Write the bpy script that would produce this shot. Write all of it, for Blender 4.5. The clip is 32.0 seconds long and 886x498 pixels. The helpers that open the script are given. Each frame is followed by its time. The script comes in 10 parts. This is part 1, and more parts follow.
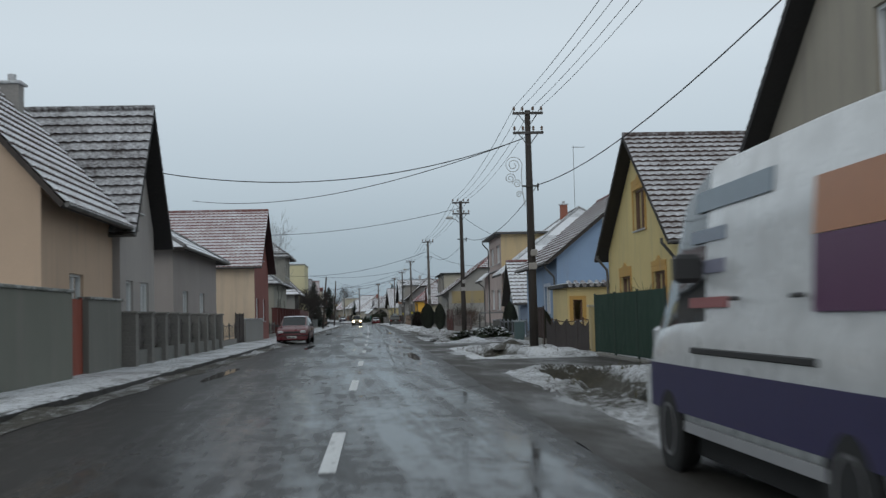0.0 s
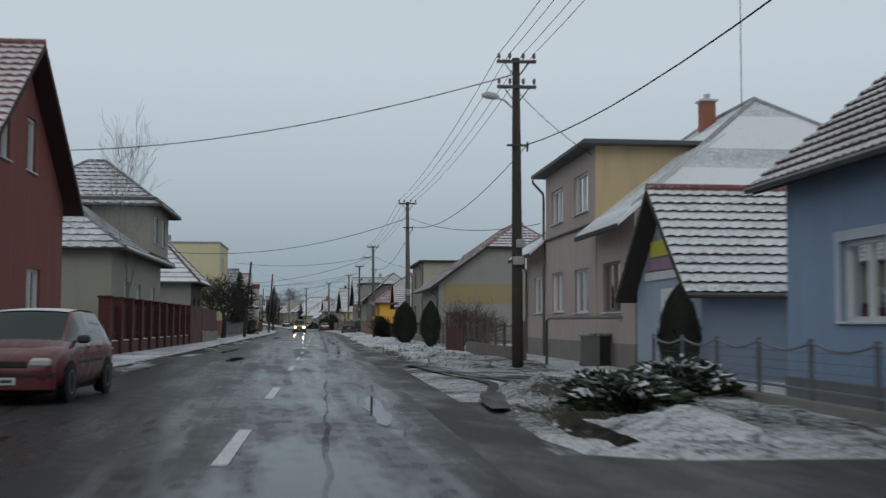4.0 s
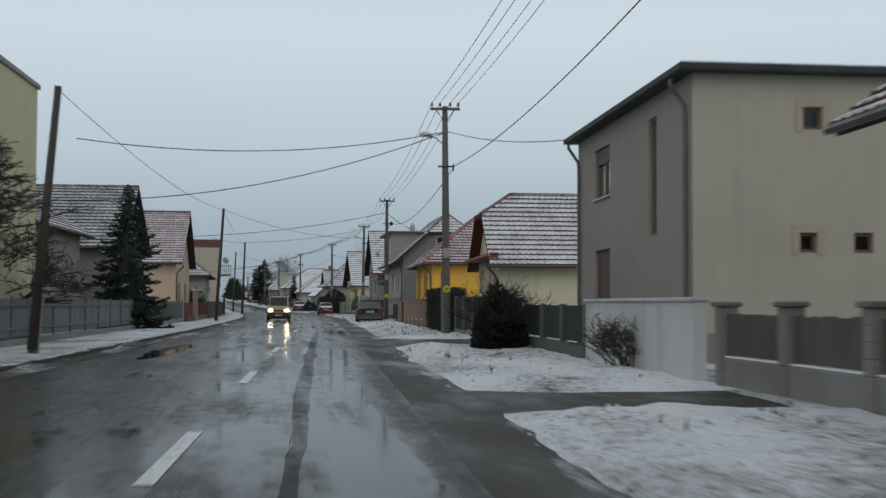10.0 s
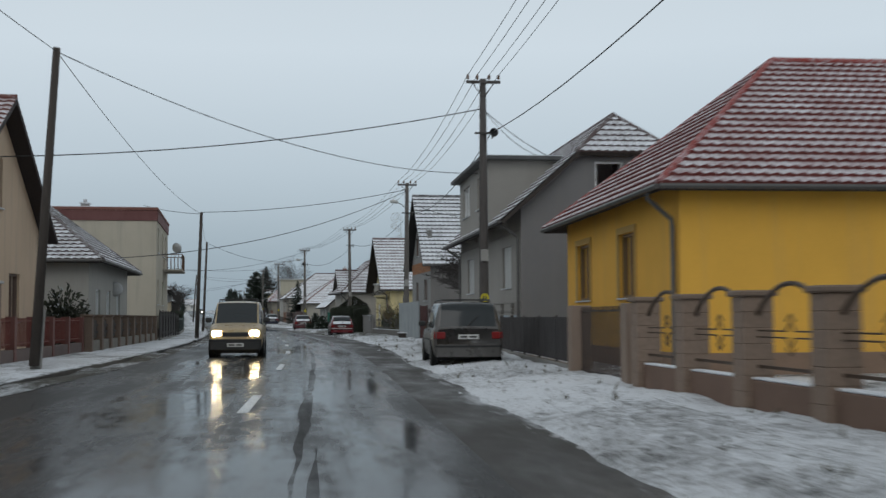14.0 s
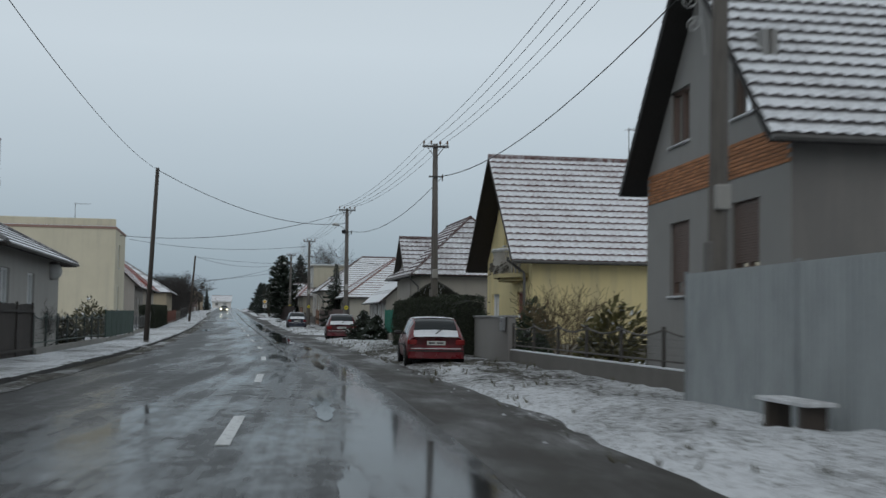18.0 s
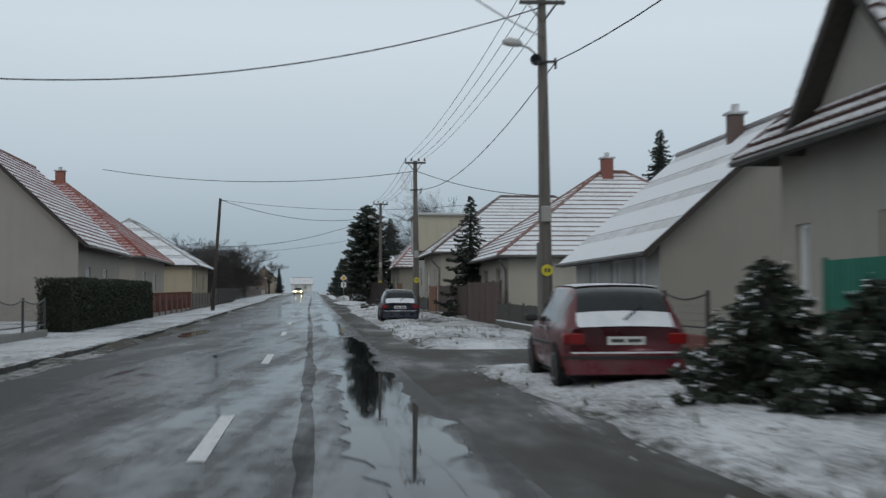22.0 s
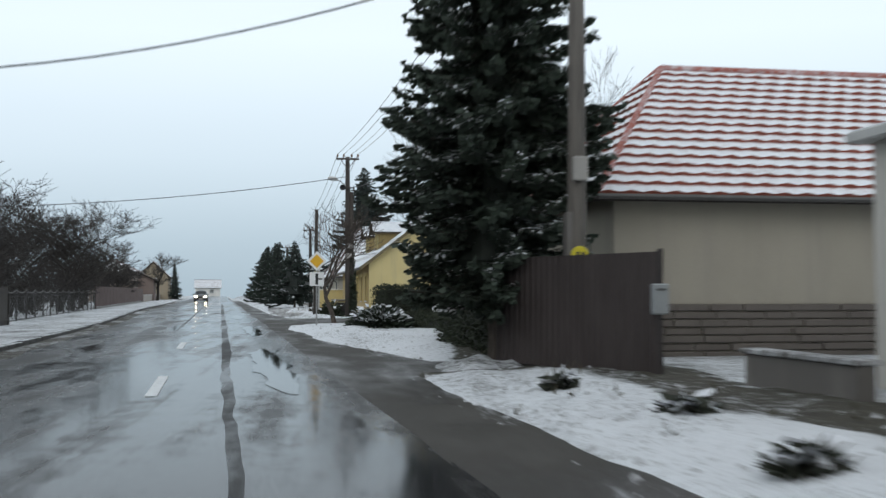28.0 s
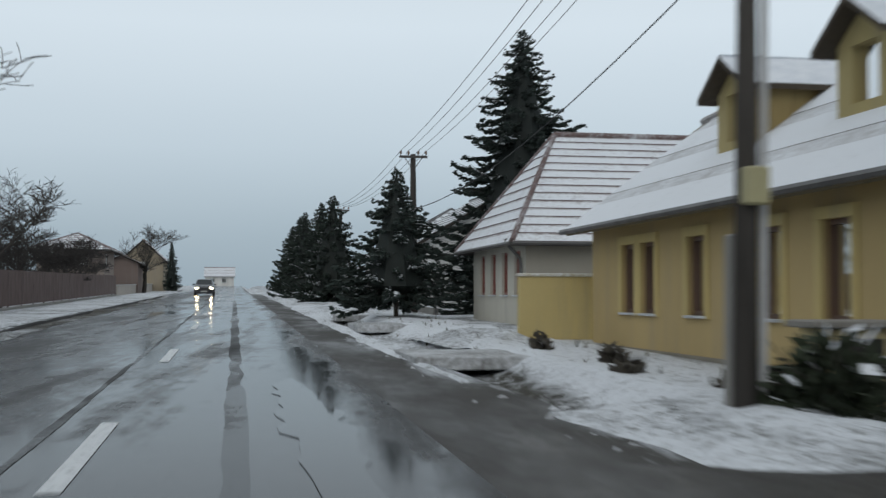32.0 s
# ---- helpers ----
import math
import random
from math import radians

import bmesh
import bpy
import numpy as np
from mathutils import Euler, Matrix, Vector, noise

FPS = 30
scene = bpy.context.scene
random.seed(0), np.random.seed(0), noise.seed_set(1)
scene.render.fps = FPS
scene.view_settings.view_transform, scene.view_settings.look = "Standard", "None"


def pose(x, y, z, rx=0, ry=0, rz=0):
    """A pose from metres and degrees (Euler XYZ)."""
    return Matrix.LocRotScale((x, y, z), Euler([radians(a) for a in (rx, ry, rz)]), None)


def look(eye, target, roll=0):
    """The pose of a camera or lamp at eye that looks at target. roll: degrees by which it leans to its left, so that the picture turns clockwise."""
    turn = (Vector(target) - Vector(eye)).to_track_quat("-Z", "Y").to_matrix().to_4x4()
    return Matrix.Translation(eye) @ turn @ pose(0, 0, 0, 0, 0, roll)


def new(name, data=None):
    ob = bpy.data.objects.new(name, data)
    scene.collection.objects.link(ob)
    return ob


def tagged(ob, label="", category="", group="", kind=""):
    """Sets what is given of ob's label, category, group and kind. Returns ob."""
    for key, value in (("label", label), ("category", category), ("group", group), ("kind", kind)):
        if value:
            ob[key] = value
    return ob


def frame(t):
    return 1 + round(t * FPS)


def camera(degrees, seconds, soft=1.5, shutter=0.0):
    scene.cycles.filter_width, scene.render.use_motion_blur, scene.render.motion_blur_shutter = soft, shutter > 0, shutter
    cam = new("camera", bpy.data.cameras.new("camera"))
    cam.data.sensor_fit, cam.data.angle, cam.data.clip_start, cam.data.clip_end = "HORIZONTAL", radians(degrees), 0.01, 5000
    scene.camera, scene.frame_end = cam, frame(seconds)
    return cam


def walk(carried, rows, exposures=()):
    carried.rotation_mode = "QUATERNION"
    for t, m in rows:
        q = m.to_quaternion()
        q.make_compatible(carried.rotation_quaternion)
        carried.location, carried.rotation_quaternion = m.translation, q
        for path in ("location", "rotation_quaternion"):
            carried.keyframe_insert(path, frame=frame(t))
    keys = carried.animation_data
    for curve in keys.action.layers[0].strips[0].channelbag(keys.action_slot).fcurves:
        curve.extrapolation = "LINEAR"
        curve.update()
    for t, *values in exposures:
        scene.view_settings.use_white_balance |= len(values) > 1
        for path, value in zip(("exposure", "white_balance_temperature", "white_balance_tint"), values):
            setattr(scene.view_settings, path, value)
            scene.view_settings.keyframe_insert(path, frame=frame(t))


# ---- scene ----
cam = camera(40.78, 32.0, soft=1.4, shutter=0.5)
PATH = [
    (0, look((-0.000, -0.000, 1.324), (1.040, 9.930, 1.887), -1.375)),
    (0.5, look((0.243, 5.478, 1.311), (1.405, 15.391, 1.936), -1.365)),
    (1, look((0.521, 11.066, 1.301), (1.988, 20.945, 1.799), -1.269)),
    (1.5, look((0.856, 16.705, 1.291), (2.495, 26.550, 1.909), 0.444)),
    (2, look((1.192, 22.504, 1.278), (2.947, 32.318, 2.053), 1.208)),
    (2.5, look((1.544, 28.354, 1.274), (3.189, 38.198, 1.911), 0.019)),
    (4.5, look((2.954, 51.962, 1.291), (4.354, 61.843, 1.925), 0.323)),
    (5, look((3.317, 57.910, 1.296), (4.780, 67.781, 1.947), 0.343)),
    (5.5, look((3.680, 63.886, 1.296), (5.165, 73.762, 1.815), 0.391)),
    (6, look((4.019, 69.858, 1.296), (5.450, 79.743, 1.781), 0.272)),
    (6.5, look((4.330, 75.786, 1.303), (5.680, 85.677, 1.889), 0.200)),
    (7, look((4.600, 81.794, 1.301), (5.841, 91.698, 1.905), -1.246)),
    (7.5, look((4.891, 87.770, 1.291), (6.248, 97.652, 1.994), -1.193)),
    (8, look((5.141, 93.885, 1.283), (6.655, 103.740, 2.056), -1.572)),
    (8.5, look((5.373, 100.055, 1.287), (6.989, 109.905, 1.892), 0.220)),
    (9, look((5.596, 106.382, 1.305), (7.004, 116.269, 1.814), -0.041)),
    (9.5, look((5.865, 112.731, 1.321), (7.247, 122.623, 1.796), 0.350)),
    (10, look((6.097, 119.165, 1.334), (7.501, 129.055, 1.791), 0.214)),
    (10.5, look((6.368, 125.511, 1.332), (7.786, 135.403, 1.719), -0.276)),
    (11, look((6.557, 131.968, 1.312), (7.995, 141.840, 1.993), -0.487)),
    (11.5, look((6.742, 138.451, 1.296), (8.147, 148.323, 2.054), -0.409)),
    (12, look((6.942, 144.950, 1.283), (8.320, 154.827, 2.016), -0.639)),
    (12.5, look((7.195, 151.355, 1.276), (8.596, 161.245, 1.753), -0.240)),
    (13, look((7.480, 157.741, 1.272), (9.060, 167.600, 1.835), 1.374)),
    (13.5, look((7.767, 164.083, 1.256), (9.339, 173.940, 1.861), 0.612)),
    (14, look((8.052, 170.517, 1.258), (9.361, 180.415, 1.830), -0.316)),
    (14.5, look((8.336, 176.899, 1.278), (9.552, 186.797, 2.024), -0.601)),
    (16.5, look((8.931, 202.840, 1.291), (10.263, 212.729, 1.946), -1.137)),
    (17, look((9.003, 209.365, 1.299), (10.102, 219.270, 2.128), -0.205)),
    (17.5, look((9.028, 215.892, 1.304), (9.986, 225.823, 1.976), 0.745)),
    (18, look((9.017, 222.429, 1.305), (9.964, 232.367, 1.899), 0.832)),
    (18.5, look((8.988, 228.968, 1.314), (9.959, 238.909, 1.806), 1.304)),
    (19, look((8.895, 235.598, 1.317), (9.796, 245.544, 1.827), 2.250)),
    (19.5, look((8.752, 242.200, 1.308), (9.576, 252.147, 1.910), 1.437)),
    (20, look((8.534, 248.835, 1.286), (9.223, 258.790, 1.923), 1.291)),
    (20.5, look((8.240, 255.491, 1.271), (8.849, 265.457, 1.824), 0.391)),
    (21, look((7.860, 262.125, 1.266), (8.393, 272.104, 1.643), 0.634)),
    (21.5, look((7.439, 268.653, 1.285), (7.817, 278.637, 1.697), 0.352)),
    (22, look((6.917, 275.143, 1.316), (7.167, 285.130, 1.746), -0.228)),
    (22.5, look((6.351, 281.577, 1.337), (6.542, 291.555, 1.962), -1.228)),
    (23, look((5.755, 288.014, 1.356), (6.015, 297.983, 2.087), 0.391)),
    (23.5, look((5.232, 294.369, 1.373), (5.520, 304.336, 2.125), -0.336)),
    (24, look((4.703, 300.722, 1.392), (4.821, 310.685, 2.233), -0.035)),
    (24.5, look((4.114, 307.005, 1.451), (4.229, 316.982, 2.117), 0.151)),
    (25, look((3.479, 313.305, 1.516), (3.746, 323.286, 2.082), -0.097)),
    (25.5, look((2.876, 319.564, 1.576), (3.266, 329.544, 2.104), -0.337)),
    (27.5, look((0.672, 344.677, 1.871), (1.718, 354.609, 2.413), 1.528)),
    (28, look((0.163, 351.026, 1.945), (1.169, 360.965, 2.418), -0.113)),
    (28.5, look((-0.362, 357.310, 2.030), (0.578, 367.259, 2.460), 0.833)),
    (29, look((-0.889, 363.592, 2.099), (0.040, 373.544, 2.468), 0.495)),
    (29.5, look((-1.421, 369.878, 2.162), (-0.498, 379.831, 2.530), 0.483)),
    (30, look((-1.973, 376.174, 2.222), (-1.032, 386.124, 2.624), 1.327)),
    (30.5, look((-2.486, 382.462, 2.293), (-1.499, 392.409, 2.659), 0.896)),
    (31, look((-2.984, 388.757, 2.369), (-2.024, 398.708, 2.708), 0.004)),
    (31.5, look((-3.472, 395.050, 2.444), (-2.544, 405.004, 2.808), -0.435)),
    (32, look((-3.935, 401.383, 2.509), (-3.043, 411.339, 2.901), 0.144)),
]
EXPOSURES = [(0, 0), (1, 0), (2, -0.2), (5, -0.13), (6, -0.05), (7, -0.13), (8, -0.2), (9, 0.04), (10, -0.02), (11, -0.12), (12, -0.1), (13, 0.02), (14, 0), (17, -0.13), (18, -0.1), (20, 0), (21, 0.1), (22, 0), (23, -0.2), (24, -0.32), (25, -0.06), (26.5, 0.1), (28.0, 0.52), (28.5, 0.58), (29, 0.54), (30, 0.08), (31, 0.1), (32, 0.12)]
walk(cam, PATH, EXPOSURES)

# ---- the road's line: s runs along it, d is the distance to the right of its centre line ----
KNOTS = [(-80, -4.6), (0, -0.45), (50, 1.85), (100, 4.05), (150, 6.05), (185, 7.45), (215, 8.15), (240, 7.85), (265, 6.75),
         (290, 4.75), (320, 2.2), (360, -1.3), (410, -5.5), (600, -21.4), (1200, -71)]
GRADE = 0.0115


def tangents():
    sl = [(b[1] - a[1]) / (b[0] - a[0]) for a, b in zip(KNOTS, KNOTS[1:])]
    h = [b[0] - a[0] for a, b in zip(KNOTS, KNOTS[1:])]
    return [sl[0]] + [(sl[i] * h[i + 1] + sl[i + 1] * h[i]) / (h[i] + h[i + 1]) for i in range(len(sl) - 1)] + [sl[-1]]


TANG = tangents()


def cx(s):
    i = 0
    while i < len(KNOTS) - 2 and s > KNOTS[i + 1][0]:
        i += 1
    (ya, a), (yb, b) = KNOTS[i], KNOTS[i + 1]
    h = yb - ya
    u = (s - ya) / h
    if u < 0 or u > 1:
        return (a + TANG[0] * (s - ya)) if u < 0 else (b + TANG[-1] * (s - yb))
    return (2 * u**3 - 3 * u * u + 1) * a + (u**3 - 2 * u * u + u) * h * TANG[i] + (3 * u * u - 2 * u**3) * b + (u**3 - u * u) * h * TANG[i + 1]


def rise(s):
    """The road is level at first, then climbs at an even grade and levels out far away."""
    if s < 265:
        return 0.0
    if s < 325:
        return GRADE * (s - 265) ** 2 / 120
    if s < 700:
        return GRADE * (s - 295)
    return GRADE * (405 + 100 * (1 - math.exp(-(s - 700) / 100)))


def at(s, d, z=0.0):
    k = cx(s + 0.5) - cx(s - 0.5)
    n = math.hypot(1, k)
    return Vector((cx(s) + d / n, s - d * k / n, z + rise(s)))


def turn_at(s):
    return -math.degrees(math.atan(cx(s + 0.5) - cx(s - 0.5)))


def base(s, d, z=0.0, turn=0.0):
    p = at(s, d, z)
    return pose(p.x, p.y, p.z, 0, 0, turn_at(s) + turn)


def run_base(s0, d0, s1, d1, z=0.0):
    """The pose at one end of a straight run along the ground, its y pointing to the other end, and its length."""
    a, b = at(s0, d0, z), at(s1, d1, z)
    v = b - a
    ang = math.degrees(math.atan2(-v.x, v.y))
    lift = math.degrees(math.atan2(v.z, math.hypot(v.x, v.y)))
    return pose(a.x, a.y, a.z, 0, 0, ang) @ pose(0, 0, 0, lift, 0, 0), v.length


# ---- world and sun: a closed grey winter sky ----
def make_world():
    w = bpy.data.worlds.new("overcast_sky")
    scene.world = w
    w.use_nodes = True
    nt = w.node_tree
    nt.nodes.clear()
    out = nt.nodes.new("ShaderNodeOutputWorld")
    bg = nt.nodes.new("ShaderNodeBackground")
    sky = nt.nodes.new("ShaderNodeTexSky")
    sky.sky_type = "NISHITA"
    sky.sun_disc = False
    sky.sun_elevation, sky.sun_rotation = radians(28), radians(200)
    sky.air_density, sky.dust_density = 1.0, 3.0
    dim = nt.nodes.new("ShaderNodeMix")
    dim.data_type = "RGBA"
    dim.blend_type = "MULTIPLY"
    dim.inputs["Factor"].default_value = 1.0
    dim.inputs["B"].default_value = (0.05, 0.05, 0.05, 1)
    tc = nt.nodes.new("ShaderNodeTexCoord")
    sep = nt.nodes.new("ShaderNodeSeparateXYZ")
    ramp = nt.nodes.new("ShaderNodeValToRGB")
    e = ramp.color_ramp.elements
    e[0].position, e[0].color = 0.0, (0.305, 0.383, 0.442, 1)
    e[1].position, e[1].color = 1.0, (0.43, 0.47, 0.50, 1)
    for p, c in ((0.05, (0.365, 0.453, 0.519, 1)), (0.12, (0.507, 0.60, 0.672, 1)), (0.22, (0.642, 0.732, 0.802, 1)), (0.38, (0.60, 0.67, 0.72, 1))):
        el = e.new(p)
        el.color = c
    cloud = nt.nodes.new("ShaderNodeTexNoise")
    cloud.inputs["Scale"].default_value = 2.2
    cloud.inputs["Detail"].default_value = 4
    flat = nt.nodes.new("ShaderNodeMapping")
    flat.inputs["Scale"].default_value = (1, 1, 3.5)
    veil = nt.nodes.new("ShaderNodeMix")
    veil.data_type = "RGBA"
    veil.blend_type = "SOFT_LIGHT"
    veil.inputs["Factor"].default_value = 0.10
    mix = nt.nodes.new("ShaderNodeMix")
    mix.data_type = "RGBA"
    mix.inputs["Factor"].default_value = 0.93
    nt.links.new(tc.outputs["Generated"], sep.inputs[0])
    nt.links.new(sep.outputs["Z"], ramp.inputs["Fac"])
    nt.links.new(tc.outputs["Generated"], flat.inputs["Vector"])
    nt.links.new(flat.outputs["Vector"], cloud.inputs["Vector"])
    nt.links.new(ramp.outputs["Color"], veil.inputs["A"])
    nt.links.new(cloud.outputs["Fac"], veil.inputs["B"])
    nt.links.new(sky.outputs["Color"], dim.inputs["A"])
    nt.links.new(dim.outputs["Result"], mix.inputs["A"])
    nt.links.new(veil.outputs["Result"], mix.inputs["B"])
    nt.links.new(mix.outputs["Result"], bg.inputs["Color"])
    bg.inputs["Strength"].default_value = 1.0
    nt.links.new(bg.outputs[0], out.inputs[0])


make_world()
sun_data = bpy.data.lights.new("sun", "SUN")
sun_data.energy, sun_data.angle, sun_data.color = 0.35, radians(40), (1.0, 0.99, 0.97)
sun = new("sun", sun_data)
sun.matrix_basis = look((0, 0, 60), (30, 80, 0))


# ---- materials ----
def nodes_of(name):
    m = bpy.data.materials.new(name)
    m.use_nodes = True
    nt = m.node_tree
    return m, nt, nt.nodes["Principled BSDF"]


def noise_node(nt, scale, detail=4, vec=None, rough=0.6):
    n = nt.nodes.new("ShaderNodeTexNoise")
    n.inputs["Scale"].default_value = scale
    n.inputs["Detail"].default_value = detail
    n.inputs["Roughness"].default_value = rough
    if vec is not None:
        nt.links.new(vec, n.inputs["Vector"])
    return n.outputs["Fac"]


def ramp_node(nt, fac, stops):
    r = nt.nodes.new("ShaderNodeValToRGB")
    e = r.color_ramp.elements
    while len(e) < len(stops):
        e.new(0.5)
    for el, (p, c) in zip(e, stops):
        el.position = p
        el.color = (*c, 1) if isinstance(c, tuple) else (c, c, c, 1)
    nt.links.new(fac, r.inputs["Fac"])
    return r.outputs["Color"]


def mix_node(nt, fac, a, b, blend="MIX"):
    m = nt.nodes.new("ShaderNodeMix")
    m.data_type = "RGBA"
    m.blend_type = blend
    for sock, v in (("Factor", fac), ("A", a), ("B", b)):
        if isinstance(v, (int, float)):
            m.inputs[sock].default_value = v if sock == "Factor" else (v, v, v, 1)
        elif isinstance(v, tuple):
            m.inputs[sock].default_value = (*v, 1)
        else:
            nt.links.new(v, m.inputs[sock])
    return m.outputs["Result"]


def math_node(nt, op, a, b=0.0):
    m = nt.nodes.new("ShaderNodeMath")
    m.operation = op
    for i, v in enumerate((a, b)):
        if isinstance(v, (int, float)):
            m.inputs[i].default_value = v
        else:
            nt.links.new(v, m.inputs[i])
    return m.outputs[0]


def bump_node(nt, bsdf, height, strength=0.3, dist=0.02):
    b = nt.nodes.new("ShaderNodeBump")
    b.inputs["Strength"].default_value = strength
    b.inputs["Distance"].default_value = dist
    nt.links.new(height, b.inputs["Height"])
    nt.links.new(b.outputs["Normal"], bsdf.inputs["Normal"])


def world_vec(nt, scale=(1, 1, 1)):
    g = nt.nodes.new("ShaderNodeNewGeometry")
    m = nt.nodes.new("ShaderNodeMapping")
    m.inputs["Scale"].default_value = scale
    nt.links.new(g.outputs["Position"], m.inputs["Vector"])
    return m.outputs["Vector"]


def tone(c, k):
    return tuple(min(v * k, 1) for v in c)


SNOW = (0.78, 0.80, 0.83)
import functools


cached = functools.lru_cache(maxsize=None)


@cached
def plaster(c, dirt=0.35):
    m, nt, b = nodes_of("plaster")
    v = world_vec(nt)
    big = noise_node(nt, 0.5, 5, v)
    streak = noise_node(nt, 1.0, 4, world_vec(nt, (2.2, 2.2, 0.22)))
    fine = noise_node(nt, 28, 3, v)
    col = mix_node(nt, ramp_node(nt, big, [(0.35, 0.0), (0.7, 0.55)]), c, tone(c, 0.8))
    col = mix_node(nt, ramp_node(nt, streak, [(0.5, 0.0), (0.78, dirt)]), col, tone((0.25, 0.23, 0.21), 1))
    col = mix_node(nt, ramp_node(nt, fine, [(0.3, 0.0), (0.8, 0.22)]), col, tone(c, 0.7))
    nt.links.new(col, b.inputs["Base Color"])
    b.inputs["Roughness"].default_value = 0.9
    bump_node(nt, b, fine, 0.35, 0.01)
    return m


@cached
def concrete(c, dirt=0.5):
    m, nt, b = nodes_of("concrete")
    v = world_vec(nt)
    big = noise_node(nt, 1.2, 6, v)
    fine = noise_node(nt, 40, 3, v)
    col = mix_node(nt, ramp_node(nt, big, [(0.3, 0.0), (0.75, dirt)]), c, tone(c, 0.45))
    col = mix_node(nt, ramp_node(nt, fine, [(0.35, 0.0), (0.8, 0.3)]), col, tone(c, 0.6))
    nt.links.new(col, b.inputs["Base Color"])
    b.inputs["Roughness"].default_value = 0.85
    bump_node(nt, b, fine, 0.5, 0.01)
    return m


@cached
def snowy(c, amount=0.6, rough=0.75):
    """A roofing or plank surface with a thin, broken layer of snow; amount is the share that is white."""
    m, nt, b = nodes_of("snow_dusted")
    v = world_vec(nt)
    patch = noise_node(nt, 1.1, 5, v, 0.65)
    grain = noise_node(nt, 9, 4, v, 0.7)
    oi = nt.nodes.new("ShaderNodeObjectInfo")
    f = math_node(nt, "ADD", math_node(nt, "MULTIPLY", patch, 0.38), math_node(nt, "MULTIPLY", grain, 0.62))
    f = math_node(nt, "ADD", f, math_node(nt, "MULTIPLY", oi.outputs["Random"], 0.05))
    t = 0.72 - 0.42 * amount
    mask = ramp_node(nt, f, [(max(t - 0.17, 0), 0.0), (min(t + 0.17, 1), 1.0)])
    own = mix_node(nt, ramp_node(nt, grain, [(0.3, 0.0), (0.75, 0.7)]), c, tone(c, 0.55))
    nt.links.new(mix_node(nt, mask, own, SNOW), b.inputs["Base Color"])
    b.inputs["Roughness"].default_value = rough
    bump_node(nt, b, mask, 0.3, 0.015)
    return m


@cached
def snow_mat():
    m, nt, b = nodes_of("snow")
    v = world_vec(nt)
    n = noise_node(nt, 3, 6, v)
    nt.links.new(ramp_node(nt, n, [(0.25, (0.62, 0.65, 0.70)), (0.6, SNOW)]), b.inputs["Base Color"])
    b.inputs["Roughness"].default_value = 0.8
    bump_node(nt, b, noise_node(nt, 14, 4, v), 0.5, 0.03)
    return m


@cached
def paint(c, rough=0.5, metal=0.0, wear=0.3, grain=0.0):
    m, nt, b = nodes_of("paint")
    v = world_vec(nt, (1, 1, 0.4) if grain == 0 else (6, 6, 0.5))
    n = noise_node(nt, 2.5, 6, v)
    f = noise_node(nt, 30, 3, v)
    col = mix_node(nt, ramp_node(nt, n, [(0.4, 0.0), (0.75, wear)]), c, tone(c, 0.5))
    col = mix_node(nt, ramp_node(nt, f, [(0.4, 0.0), (0.8, wear * 0.7)]), col, tone(c, 0.62))
    nt.links.new(col, b.inputs["Base Color"])
    nt.links.new(ramp_node(nt, n, [(0.3, rough), (0.7, min(rough + 0.2, 1.0))]), b.inputs["Roughness"])
    b.inputs["Metallic"].default_value = metal
    bump_node(nt, b, f, 0.2, 0.006)
    return m


@cached
def wood(c, wear=0.5):
    m, nt, b = nodes_of("weathered_wood")
    v = world_vec(nt, (9, 9, 0.7))
    n = noise_node(nt, 2.0, 6, v)
    oi = nt.nodes.new("ShaderNodeObjectInfo")
    col = ramp_node(nt, n, [(0.25, tone(c, 0.5)), (0.5, c), (0.8, tone(c, 1.25))])
    col = mix_node(nt, math_node(nt, "MULTIPLY", oi.outputs["Random"], wear), col, tone(c, 0.55))
    nt.links.new(col, b.inputs["Base Color"])
    b.inputs["Roughness"].default_value = 0.8
    bump_node(nt, b, n, 0.4, 0.01)
    return m


@cached
def brick_mat(c):
    m, nt, b = nodes_of("brick")
    oi = nt.nodes.new("ShaderNodeObjectInfo")
    g = nt.nodes.new("ShaderNodeNewGeometry")
    n = noise_node(nt, 18, 4, world_vec(nt))
    col = mix_node(nt, g.outputs["Random Per Island"], tone(c, 0.7), tone(c, 1.2))
    col = mix_node(nt, ramp_node(nt, n, [(0.4, 0.0), (0.8, 0.5)]), col, tone(c, 0.5))
    nt.links.new(col, b.inputs["Base Color"])
    b.inputs["Roughness"].default_value = 0.9
    bump_node(nt, b, n, 0.4, 0.01)
    return m


@cached
def glass_mat(tint=0.8):
    m = bpy.data.materials.new("window_glass")
    m.use_nodes = True
    nt = m.node_tree
    nt.nodes.clear()
    out = nt.nodes.new("ShaderNodeOutputMaterial")
    tr = nt.nodes.new("ShaderNodeBsdfTransparent")
    tr.inputs[0].default_value = (tint, tint * 1.01, tint * 1.02, 1)
    gl = nt.nodes.new("ShaderNodeBsdfGlossy")
    gl.inputs["Roughness"].default_value = 0.03
    fr = nt.nodes.new("ShaderNodeFresnel")
    fr.inputs["IOR"].default_value = 1.6
    mx = nt.nodes.new("ShaderNodeMixShader")
    nt.links.new(fr.outputs[0], mx.inputs[0])
    nt.links.new(tr.outputs[0], mx.inputs[1])
    nt.links.new(gl.outputs[0], mx.inputs[2])
    nt.links.new(mx.outputs[0], out.inputs[0])
    return m


